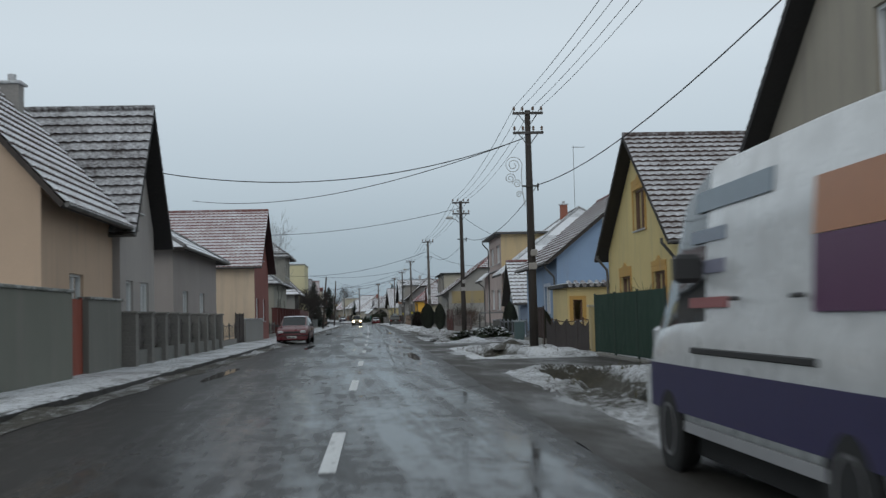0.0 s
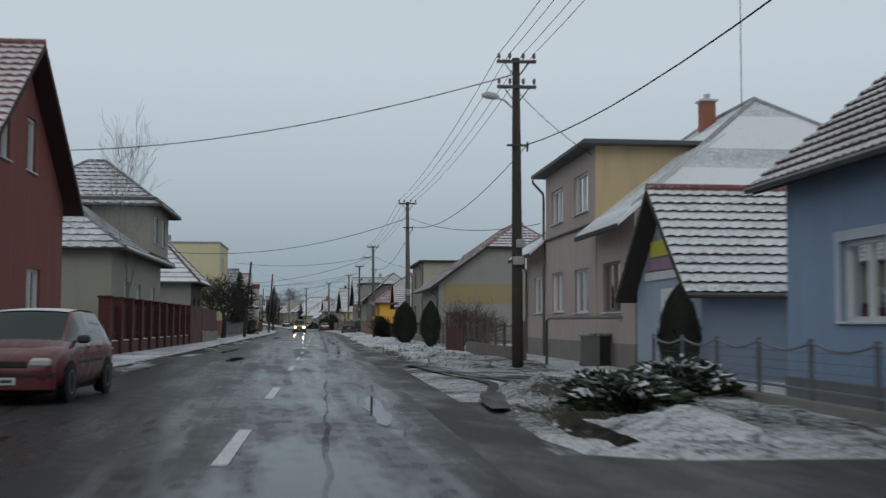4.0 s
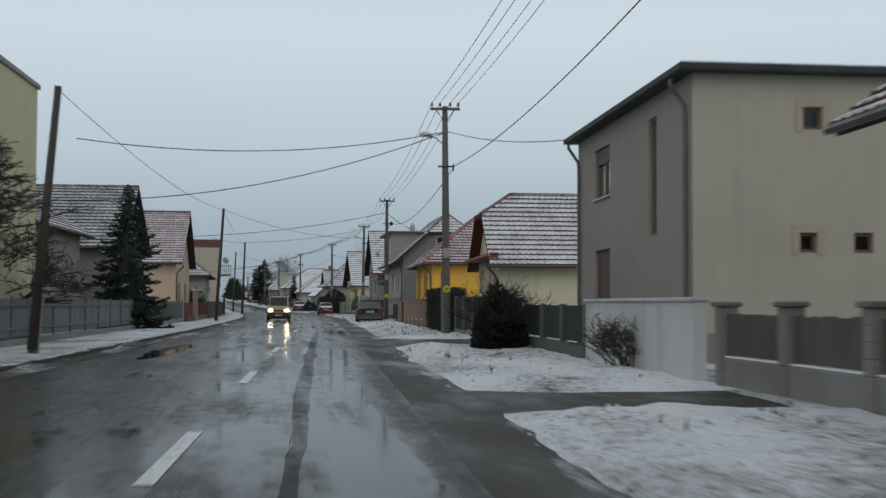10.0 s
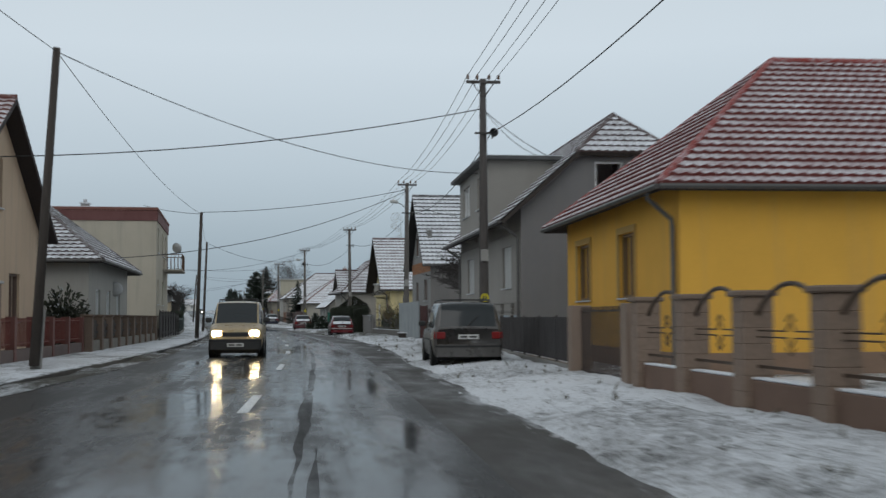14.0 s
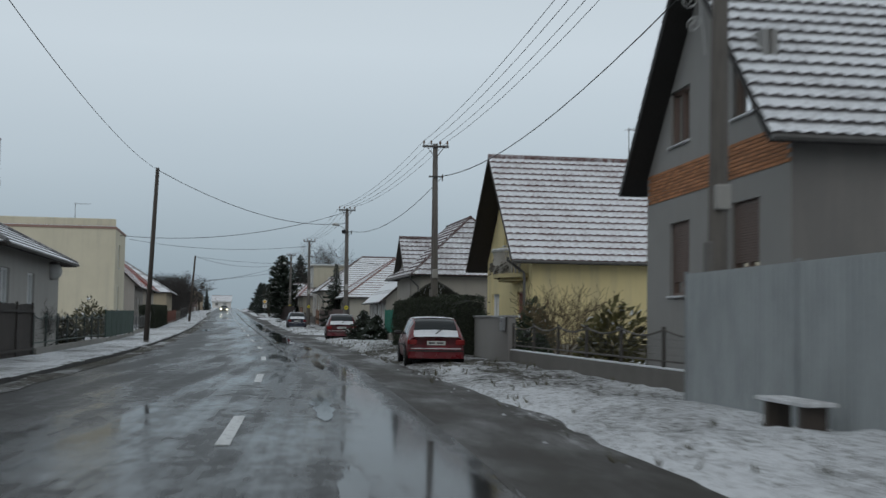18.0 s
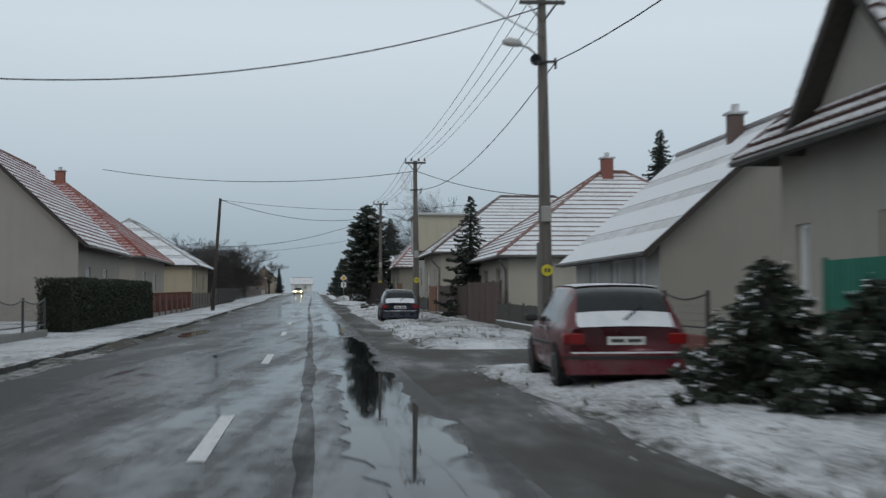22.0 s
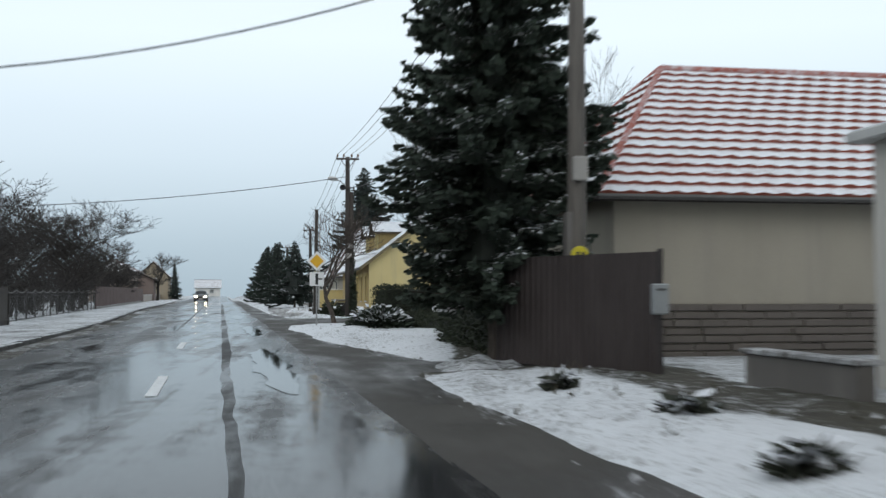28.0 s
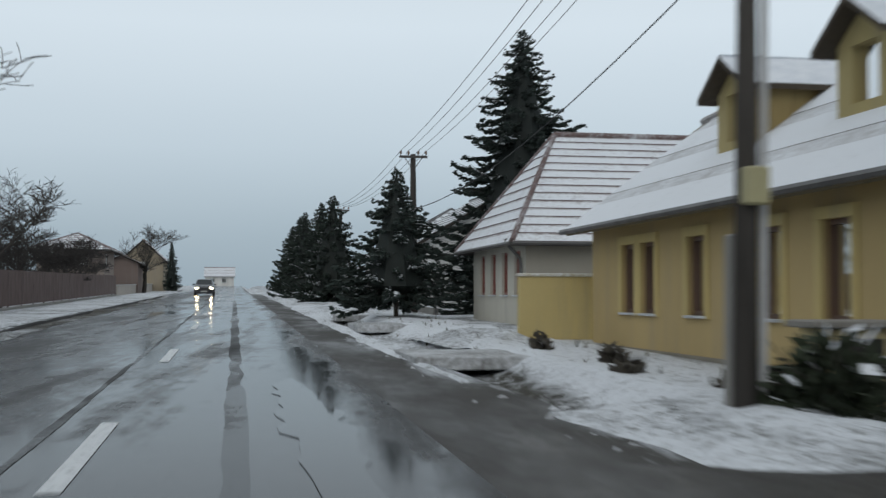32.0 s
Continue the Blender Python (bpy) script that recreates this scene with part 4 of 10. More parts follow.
def pitched(house, D, L, ridge_to_road, ze, zr, tilec, amount, over=0.45, gover=0.4, hips=(0.0, 0.0), inset=(None, None), course=0.34, wave=0.3, lip=0.045, ridge_at=0.5,
            x0=0.0, y0=0.0, deckc=(0.05, 0.04, 0.035), rname="roof", ridgec=None):
    """A pitched roof over the rectangle x0..x0+D, y0..y0+L. hips: how much of each end's height is hipped (1 is a full hip)."""
    W, A = (L, D) if ridge_to_road else (D, L)
    oc, oa = (y0, x0) if ridge_to_road else (x0, y0)

    def P(c, a, z):
        return Vector((oa + a, oc + c, z)) if ridge_to_road else Vector((oc + c, oa + a, z))
    rc = W * ridge_at
    H = zr - ze
    inn = [(i if i is not None else (rc if h >= 0.99 else rc * h)) for i, h in zip(inset, hips)]
    roof = part(rname, Shape(), [wood(deckc)], house)
    tile = paint(tilec, 0.7, 0, 0.5)
    sm = (snowy(tilec, amount), snowy(tilec, amount * 0.55))
    for side in (0, 1):
        run = rc if side == 0 else W - rc
        sl = H / run
        ov = over

        def c_at(t, side=side, run=run, ov=ov):
            x = -ov + (run + ov) * t
            return x if side == 0 else W - x

        def z_at(t, run=run, ov=ov, sl=sl):
            return ze - ov * sl + (H + ov * sl) * t
        th = [1 - h for h in hips]

        def ends(t, th=th):
            res = []
            for e in (0, 1):
                g = over if hips[e] >= 0.99 else gover
                lo = -g
                if t <= th[e] or hips[e] == 0:
                    x = lo
                else:
                    x = lo + (inn[e] - lo) * (t - th[e]) / (1 - th[e])
                res.append(x if e == 0 else A - x)
            return res
        n = Vector((0, 0, 0))
        v1 = P(c_at(1), 0, z_at(1)) - P(c_at(0), 0, z_at(0))
        v2 = P(0, 1, 0) - P(0, 0, 0)
        n = v1.cross(v2).normalized()
        if n.z < 0:
            n = -n

        def quad(t, c_at=c_at, z_at=z_at, ends=ends, n=n):
            a, b = ends(t)
            return P(c_at(t), a, z_at(t)), P(c_at(t), b, z_at(t)), n
        ts = sorted({0.0, 1.0} | {x for x, h in zip(th, hips) if 0 < h < 1})
        for t0, t1 in zip(ts, ts[1:]):
            a, b, _ = quad(t0)
            c, d, _ = quad(t1)
            part("roof_deck", deck_prism([a, b, d, c], n), wood(deckc), roof)
        tile_rows(roof, quad, tile, sm, course, lip, wave)
    for e in (0, 1):
        h = hips[e]
        if h <= 0:
            continue
        g = over if h >= 0.99 else gover
        th = 1 - h

        def hq(u, e=e, th=th, g=g):
            t = th + (1 - th) * u
            za = ze - over * (H / rc) + (H + over * (H / rc)) * t
            ca, cb = -over + (rc + over) * t, W - (-over + (W - rc + over) * t)
            aa = -g + (inn[e] + g) * u
            aa = aa if e == 0 else A - aa
            return P(ca, aa, za), P(cb, aa, za)
        v1 = (hq(1)[0] - hq(0)[0])
        v2 = hq(0)[1] - hq(0)[0]
        n = v1.cross(v2).normalized()
        if n.z < 0:
            n = -n
        a, b = hq(0)
        c, d = hq(0.999)
        part("roof_deck", deck_prism([a, b, d, c], n), wood(deckc), roof)
        tile_rows(roof, lambda u, hq=hq, n=n: (*hq(u), n), tile, sm, course, lip, wave)
    rt = Shape()
    ra, rb = P(rc, inn[0] if hips[0] else -gover, zr + 0.03), P(rc, A - (inn[1] if hips[1] else -gover), zr + 0.03)
    rt.tube([ra, rb], 0.1, 8)
    for e in (0, 1):
        if hips[e]:
            th = 1 - hips[e]
            g = over if hips[e] >= 0.99 else gover
            za = ze - over * (H / rc) + (H + over * (H / rc)) * th
            for ca in (-over + (rc + over) * th, W - (-over + (W - rc + over) * th)):
                aa = -g if e == 0 else A + g
                rt.tube([P(ca, aa, za + 0.04), ra if e == 0 else rb], 0.085, 6)
    part("ridge_tiles", rt, snowy(ridgec or tone(tilec, 0.8), 0.12), roof)
    gutm = paint((0.12, 0.115, 0.11), 0.4, 0.5)
    for side in (0, 1):
        gut = Shape()
        if side == 1 and not ridge_to_road:
            continue
        x = -over - 0.05 if side == 0 else W + over + 0.05
        run = rc if side == 0 else W - rc
        zz = ze - over * H / run - 0.03
        g0 = over if hips[0] >= 0.99 else gover
        g1 = over if hips[1] >= 0.99 else gover
        gut.tube([P(x, -g0, zz), P(x, A + g1, zz)], 0.06, 6)
        part("gutter", gut, gutm, roof)
    if ridge_to_road and hips[0] >= 0.99:
        gut = Shape()
        gut.tube([P(-over, -over - 0.05, ze - over * H / rc - 0.03), P(W + over, -over - 0.05, ze - over * H / rc - 0.03)], 0.06, 6)
        part("gutter", gut, gutm, roof)
    return roof


def deck_prism(pts, n):
    sh = Shape()
    up, dn = [p - n * 0.005 for p in pts], [p - n * 0.13 for p in pts]
    k = len(pts)
    i = sh.add(up + dn)
    sh.f += [tuple(i + j for j in range(k)), tuple(i + k + j for j in reversed(range(k)))]
    sh.f += [(i + j, i + (j + 1) % k, i + k + (j + 1) % k, i + k + j) for j in range(k)]
    sh.m += [0] * (k + 2)
    return sh


def chimney(house, x, y, z0, z1, c=(0.3, 0.2, 0.16), w=0.5, cap=True):
    sh = Shape()
    sh.stack(x, y, w, z0, z1, 0.115)
    z = z1
    ch = part("chimney", sh, brick_mat(c), house)
    if cap:
        cp = Shape()
        cp.box(x - w / 2 - 0.08, x + w / 2 + 0.08, y - w / 2 - 0.08, y + w / 2 + 0.08, z, z + 0.08, 0, 0.015)
        cp.lathe([(0.12, z + 0.08), (0.12, z + 0.3), (0.1, z + 0.3)], 8, 0, x, y)
        part("chimney_cap", cp, snowy((0.3, 0.29, 0.28), 0.4), ch)


def downpipe(house, x, y, ztop, zbot=0.1, over=0.5, side=-1):
    sh = Shape()
    sh.tube([(x - over, y, ztop), (x - over, y, ztop - 0.12), (x - 0.1, y, ztop - 0.55), (x - 0.08, y, ztop - 0.75), (x - 0.08, y, zbot)], 0.05, 7)
    part("downpipe", sh, paint((0.14, 0.135, 0.13), 0.45, 0.4), house)


class House:
    """A house on side +1 (right) or -1 (left) of the road between s0 and s1, its front at distance d."""

    def __init__(self, name, side, s0, s1, d, depth, eave, label, turn=0.0, category="house"):
        self.side, self.s0, self.s1, self.d, self.D, self.L, self.ze = side, s0, s1, d, depth, s1 - s0, eave
        self.ob = thing(name, base(s0 if side > 0 else s1, side * d, 0, (0 if side > 0 else 180) + turn), label, category)
        self.holes = {"front": [], "near": [], "far": []}
        self.todo = []

    def y(self, s):
        return s - self.s0 if self.side > 0 else self.s1 - s

    def face(self, f):
        return {"front": "front", "back": "back", "near": "low" if self.side > 0 else "high", "far": "high" if self.side > 0 else "low"}[f]

    def win(self, face, a, b, z0, z1, **k):
        """A window: a and b are s on the front, distances from the road's middle on the ends."""
        if face == "front":
            p = sorted((self.y(a), self.y(b)))
        else:
            p = sorted((abs(a) - self.d, abs(b) - self.d))
        self.holes[face].append((p[0], p[1], z0, z1))
        self.todo.append((face, (p[0], p[1], z0, z1), k))
        return self

    def walls(self, col, tops=None, plinth=None, mats=None, dirt=0.35):
        """tops: for front, near, far and back the outline of the wall's head; flat at the eave where not given."""
        tops = tops or {}
        body = None
        for f in ("front", "near", "far", "back"):
            n = self.L if f in ("front", "back") else self.D
            top = tops.get(f) or [(0, self.ze), (n, self.ze)]
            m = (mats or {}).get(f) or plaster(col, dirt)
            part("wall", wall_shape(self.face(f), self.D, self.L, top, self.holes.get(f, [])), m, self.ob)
        if plinth:
            h, c = plinth
            for f in ("front", "near", "far"):
                n = self.L if f == "front" else self.D
                sh = Shape(wall_fn(self.face(f), self.D, self.L))
                sh.box(0 if f == "front" else -0.04, n if f == "front" else n, 0.002, 0.04, -0.1, h, 0, 0.01)
                part("plinth", sh, concrete(c), self.ob)
        for f, h, k in self.todo:
            window(self.ob, self.face(f), self.D, self.L, h, **k)
        return self

    def gable_top(self, zr, half=0.0, ridge_at=0.5, street=True):
        n = self.L if street else self.D
        r = n * ridge_at
        if half <= 0:
            return [(0, self.ze), (r, zr - 0.05), (n, self.ze)]
        zh = zr - (zr - self.ze) * half
        k = (zh - self.ze) / (zr - self.ze)
        return [(0, self.ze), (r * k, zh - 0.05), (n - (n - r) * k, zh - 0.05), (n, self.ze)]

    def gable(self, zr, tilec, amount, col, street, half=0.0, halves=None, plinth=None, mats=None, ridge_at=0.5, dirt=0.35, **k):
        """street: the gable faces the road; otherwise the ridge runs along the road."""
        top = self.gable_top(zr, half, ridge_at if (street and self.side > 0) or not street else 1 - ridge_at, street)
        tops = {"front": top, "back": top} if street else {"near": top, "far": top}
        self.walls(col, tops, plinth, mats, dirt)
        h = halves or (half, half)
        self.roof = pitched(self.ob, self.D, self.L, street, self.ze, zr, tilec, amount, hips=h if half or halves else (0, 0), ridge_at=ridge_at, **k)
        return self

    def hip(self, zr, tilec, amount, col, street=True, inset=(None, None), plinth=None, mats=None, dirt=0.35, **k):
        self.walls(col, None, plinth, mats, dirt)
        self.roof = pitched(self.ob, self.D, self.L, street, self.ze, zr, tilec, amount, hips=(1, 1), inset=inset, **k)
        return self

    def flat(self, col, plinth=None, mats=None, lip=0.3, roofc=(0.12, 0.12, 0.125), dirt=0.35):
        self.walls(col, None, plinth, mats, dirt)
        sh = Shape()
        sh.box(-lip, self.D + lip, -lip, self.L + lip, self.ze, self.ze + 0.16, 0, 0.02)
        r = part("roof", sh, paint(roofc, 0.6), self.ob)
        sn = Shape()
        sn.box(-lip + 0.05, self.D + lip - 0.05, -lip + 0.05, self.L + lip - 0.05, self.ze + 0.164, self.ze + 0.2, 0, 0.015)
        part("snow_layer", sn, snow_mat(), r)
        return self

    def block(self, s0, s1, d0, d1, z0, z1, col, roofc=(0.1, 0.1, 0.1), lip=0.25, name="upper_storey", wins=(), endcol=None):
        """A box-shaped upper storey or annexe that belongs to the house. wins: (s0, s1, z0, z1) on its front."""
        ya, yb = sorted((self.y(s0), self.y(s1)))
        xa, xb = d0 - self.d, d1 - self.d
        L, D = yb - ya, xb - xa
        hs = [(min(self.y(a), self.y(b)) - ya, max(self.y(a), self.y(b)) - ya, p, q) for a, b, p, q in wins]
        o = part(name, Shape(), [], self.ob)
        o.location = (xa, ya, 0)
        for f in ("front", "low", "high", "back"):
            n = L if f in ("front", "back") else D
            m = plaster(endcol) if endcol and f in ("low", "high") else plaster(col)
            part("wall", wall_shape(f, D, L, [(0, z1), (n, z1)], hs if f == "front" else [], z0), m, o)
        sh = Shape()
        sh.box(-lip, D + lip, -lip, L + lip, z1, z1 + 0.14, 0, 0.02)
        sh.box(-lip + 0.05, D + lip - 0.05, -lip + 0.05, L + lip - 0.05, z1 + 0.144, z1 + 0.17, 1, 0.01)
        part("roof", sh, [paint(roofc, 0.6), snow_mat()], o)
        for h in hs:
            w = part("window", framework(wall_fn("front", D, L), *h), paint(WHITE, 0.4, 0, 0.15), o)
            mullions(w, wall_fn("front", D, L), *h, paint(WHITE, 0.4, 0, 0.15))
            g = Shape(wall_fn("front", D, L))
            g.face([(h[0], -0.14, h[2]), (h[1], -0.14, h[2]), (h[1], -0.14, h[3]), (h[0], -0.14, h[3])])
            pn = part("window_pane", g, glass_mat(), o)
            pn.visible_shadow = False
            s = Shape(wall_fn("front", D, L))
            s.box(h[0] - 0.06, h[1] + 0.06, -0.1, 0.07, h[2] - 0.045, h[2], 0, 0.008)
            part("window_sill", s, snowy((0.34, 0.34, 0.34), 0.5), o)
        return self


def skylight(house, x0, x1, y0, y1, z0, z1):
    """A roof window lying on the slope that faces back along the road."""
    n = Vector((0, z0 - z1, y1 - y0)).normalized()
    q = [Vector(p) for p in ((x0, y0, z0), (x1, y0, z0), (x1, y1, z1), (x0, y1, z1))]
    mid = sum(q, Vector()) / 4
    fr = Shape()
    ring = [[mid + (p - mid) * k + n * o for p in q] for k, o in ((1.12, -0.05), (1.12, 0.13), (0.9, 0.13), (0.9, 0.06))]
    i = fr.add([p for r in ring for p in r])
    fr.f = [(i + r * 4 + k, i + r * 4 + (k + 1) % 4, i + r * 4 + 4 + (k + 1) % 4, i + r * 4 + 4 + k) for r in range(3) for k in range(4)]
    fr.m = [0] * 12
    w = part("skylight", fr, paint((0.16, 0.13, 0.12), 0.5), house.ob, "dark-framed roof window")
    pn = Shape()
    pn.face([mid + (p - mid) * 0.9 + n * 0.08 for p in q])
    part("pane", pn, plain((0.16, 0.18, 0.19), 0.12), w)


# ---- houses on the right side ----
BROWN, RED, GREYT = (0.10, 0.065, 0.055), (0.20, 0.05, 0.042), (0.12, 0.115, 0.115)
YELLOW = (0.72, 0.58, 0.27)
OCHRE = (0.60, 0.36, 0.11)

h = House("house", 1, 11.5, 26.8, 9.0, 12, 3.9, "grey-beige house with a steep dark-edged gable to the road")
h.win("front", 17.4, 19.6, 4.6, 6.4, curtain=1.0).win("front", 21.4, 22.8, 1.1, 2.5)
h.gable(9.6, BROWN, 0.45, (0.42, 0.38, 0.31), True, gover=0.5, deckc=(0.03, 0.028, 0.028))

h = House("house", 1, 34.9, 45.5, 9.5, 11, 3.75, "yellow gabled house with ochre window surrounds and snowy brown tiles")
for a, b, p, q in ((39.1, 40.8, 4.1, 5.5), (36.6, 38.2, 1.12, 2.6), (41.65, 43.3, 1.12, 2.6)):
    h.win("front", a, b, p, q, frame_c=(0.17, 0.095, 0.06), trim=OCHRE, curtain=0.5)
    ped = Shape(wall_fn("front", 11, 10.6))
    m, w = h.y((a + b) / 2), (b - a) / 2 + 0.16
    ped.fn = lambda x, z, q: (-q, x, z)
    ped.prism([(m - w, q + 0.165), (m + w, q + 0.165), (m + w, q + 0.32), (m + 0.3, q + 0.36), (m, q + 0.5), (m - 0.3, q + 0.36), (m - w, q + 0.32)], 0.003, 0.045)
    part("window_pediment", ped, plaster(OCHRE), h.ob, "ochre moulded window head")
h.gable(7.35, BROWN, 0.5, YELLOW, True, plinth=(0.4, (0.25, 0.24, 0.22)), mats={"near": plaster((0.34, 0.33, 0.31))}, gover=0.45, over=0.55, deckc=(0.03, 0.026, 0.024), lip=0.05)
downpipe(h.ob, -0.0, 0.25, 3.5, over=0.45)
downpipe(h.ob, -0.0, 10.5, 3.5, over=0.45)
dish = Shape()
dish.lathe([(0.03, 0.0), (0.22, 0.04), (0.34, 0.1), (0.36, 0.1), (0.24, 0.02), (0.05, -0.03)], 14)
dish_mesh = dish.mesh("satellite_dish", [plain((0.55, 0.55, 0.54), 0.5)], True)


def satellite_dish(s, d, z, turn):
    o = new("satellite_dish", dish_mesh)
    o.matrix_basis = base(s, d, z, turn) @ pose(0, 0, 0, 75, 0, 0)
    return tagged(o, "white satellite dish fixed to a house wall", "satellite dish", "satellite dishes")


satellite_dish(34.5, 12.2, 2.8, 60)

h = House("house", 1, 55.3, 66.3, 9.0, 8.4, 4.15, "blue two-storey house with white windows and a snowy roof")
BLUE = (0.27, 0.37, 0.52)
h.win("front", 62.5, 64.1, 1.35, 2.6, curtain=0.7, trim=(0.55, 0.6, 0.68)).win("front", 57.6, 59.3, 1.35, 2.65, curtain=0.7, trim=(0.55, 0.6, 0.68))
h.win("near", 11.37, 12.76, 4.4, 5.62, curtain=1.0, trim=(0.74, 0.75, 0.75))
h.gable(7.55, (0.12, 0.07, 0.06), 0.55, BLUE, False, plinth=(0.4, (0.2, 0.2, 0.21)), over=0.55, gover=0.35, ridgec=(0.2, 0.06, 0.05))
downpipe(h.ob, 0, 0.3, 3.6, over=0.5)
tri = Shape()
tri.fn = lambda x, z, q: (x, -q, z)
tri.prism([(3.3, 6.42), (5.0, 6.42), (4.15, 7.08)], 0.003, 0.04)
part("gable_window", tri, paint(WHITE, 0.4), h.ob, "white-framed triangular gable window")
tri = Shape()
tri.fn = lambda x, z, q: (x, -q, z)
tri.prism([(3.62, 6.52), (4.68, 6.52), (4.15, 6.93)], 0.041, 0.048)
part("gable_pane", tri, plain((0.10, 0.12, 0.14), 0.15), h.ob)
h = House("annexe", 1, 51.0, 55.1, 8.75, 7.0, 2.42, "low yellow annexe with a snow-dusted tile edge beside the blue house", category="annexe")
h.win("near", 9.0, 9.4, 1.0, 1.9, frame_c=(0.16, 0.09, 0.06), trim=OCHRE)
h.flat((0.70, 0.56, 0.28), lip=0.2, roofc=(0.05, 0.05, 0.05))
for k in range(22):
    et = Shape()
    et.tube([(0.1 + k * 0.31, -0.32, 2.52), (0.1 + k * 0.31, 0.25, 2.66)], 0.1, 7)
    part("edge_tile", et, snowy((0.09, 0.06, 0.055), 0.3), h.ob)

h = House("garage", 1, 72.0, 77.5, 9.3, 7.0, 2.35, "light blue garage with white door and steep snowy roof", category="garage")
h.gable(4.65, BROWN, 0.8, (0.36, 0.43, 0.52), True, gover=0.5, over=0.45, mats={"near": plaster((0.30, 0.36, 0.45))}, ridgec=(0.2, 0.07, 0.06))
g = Shape(wall_fn("front", 7, 5.5))
for k in range(7):
    g.box(0.85, 3.1, 0.01, 0.045, 0.02 + k * 0.31, 0.02 + k * 0.31 + 0.3, 0, 0.008)
part("garage_door", g, paint((0.68, 0.69, 0.69), 0.45, 0, 0.1), h.ob, "white sectional garage door")
g = Shape(wall_fn("front", 7, 5.5))
g.box(0.9, 4.6, 0.02, 0.05, 2.42, 2.62, 0)
g.box(1.3, 4.3, 0.02, 0.05, 2.66, 2.95, 1)
g.box(1.7, 4.0, 0.02, 0.05, 3.0, 3.4, 2)
part("sign_board", g, [paint((0.7, 0.7, 0.7)), paint((0.35, 0.2, 0.28)), paint((0.6, 0.55, 0.05))], h.ob, "striped sign boards in white, purple and yellow")

h = House("house", 1, 78.3, 95.9, 9.45, 11.8, 4.55, "pinkish-grey two-storey house with a snow-covered tin hip roof")
h.win("front", 79.9, 82.1, 1.66, 3.16, frame_c=(0.2, 0.17, 0.15), curtain=0.25).win("front", 92.1, 94.2, 1.73, 3.17)
PINKISH = (0.51, 0.41, 0.375)
h.holes["front"] += [(84.0 - 78.3, 86.15 - 78.3, 1.68, 3.13), (88.1 - 78.3, 90.2 - 78.3, 1.74, 3.18)]
h.hip(8.9, (0.30, 0.31, 0.32), 1.0, PINKISH, street=False, inset=(6.5, 6.5), plinth=(0.75, (0.27, 0.25, 0.23)), wave=0.0, course=3.2, lip=0.015, over=0.02, ridgec=(0.3, 0.3, 0.3))
h.block(82.9, 91.4, 9.42, 14.2, -0.1, 6.95, PINKISH, wins=((84.0, 86.2, 5.0, 6.3), (88.1, 90.3, 5.0, 6.25), (84.0, 86.15, 1.68, 3.13), (88.1, 90.2, 1.74, 3.18)), lip=0.5, endcol=(0.60, 0.46, 0.27))
for y0, y1 in ((-0.8, 4.62), (13.1, 18.2)):
    ev = Shape(lambda x, z, y: (x, y, z))
    ev.prism([(-0.68, 3.96), (0.02, 4.55), (0.02, 4.66), (-0.68, 4.07)], y0, y1)
    part("eave_overhang", ev, snowy((0.30, 0.31, 0.32), 1.0), h.roof, "snow-covered tin eave")
    bd = Shape()
    bd.box(-0.72, -0.66, y0, y1, 3.88, 4.02, 0, 0.01)
    part("eave_board", bd, wood((0.05, 0.04, 0.035)), h.roof)
for k in range(9):
    sm = Shape()
    y = -0.4 + k * 0.58
    sm.tube([(-0.7, y, 4.09), (2.6, y + 0.35, 6.64)], 0.016, 4)
    part("standing_seam", sm, snowy((0.3, 0.31, 0.32), 0.7), h.roof)
chimney(h.ob, 5.3, 9.7, 7.0, 9.4, (0.33, 0.13, 0.09))
downpipe(h.ob, 0.0, 13.3, 6.9, over=0.5)
downpipe(h.ob, 0, 17.3, 4.1, over=0.6)

h = House("house", 1, 121.4, 133.2, 8.25, 10.8, 4.0, "grey house with faded yellow band and half-hipped snowy roof")
h.win("near", 13.2, 14.55, 4.75, 5.75, curtain=0.3).win("near", 14.55, 15.5, 2.37, 2.82, sill=False).win("near", 16.2, 17.1, 2.37, 2.82, sill=False)
h.win("front", 123.6, 124.9, 1.3, 2.6).win("front", 127.0, 128.4, 1.3, 2.6).win("front", 130.3, 131.7, 1.3, 2.6)
h.gable(7.95, (0.15, 0.06, 0.05), 0.62, (0.32, 0.305, 0.28), False, half=0.4, plinth=(0.6, (0.25, 0.24, 0.22)), over=0.6, dirt=0.45, ridgec=(0.24, 0.06, 0.05))
band = Shape(wall_fn("low", 10.8, 11.8))
band.box(0.3, 10.5, 0.003, 0.012, 2.9, 3.85)
band.box(0.3, 6.2, 0.003, 0.012, 2.6, 2.895)
part("painted_band", band, plaster((0.35, 0.275, 0.145), 0.85), h.ob, "faded yellow painted band")
chimney(h.ob, 5.8, 3.4, 7.0, 8.1, (0.24, 0.13, 0.1), 0.36, False)
downpipe(h.ob, 0, 0.3, 3.6, over=0.6)
pipe = Shape(wall_fn("low", 10.8, 11.8))
pipe.tube([(8.0, 0.12, 3.0), (8.0, 0.12, 4.9)], 0.07, 8)
part("vent_pipe", pipe, paint((0.35, 0.34, 0.32)), h.ob)

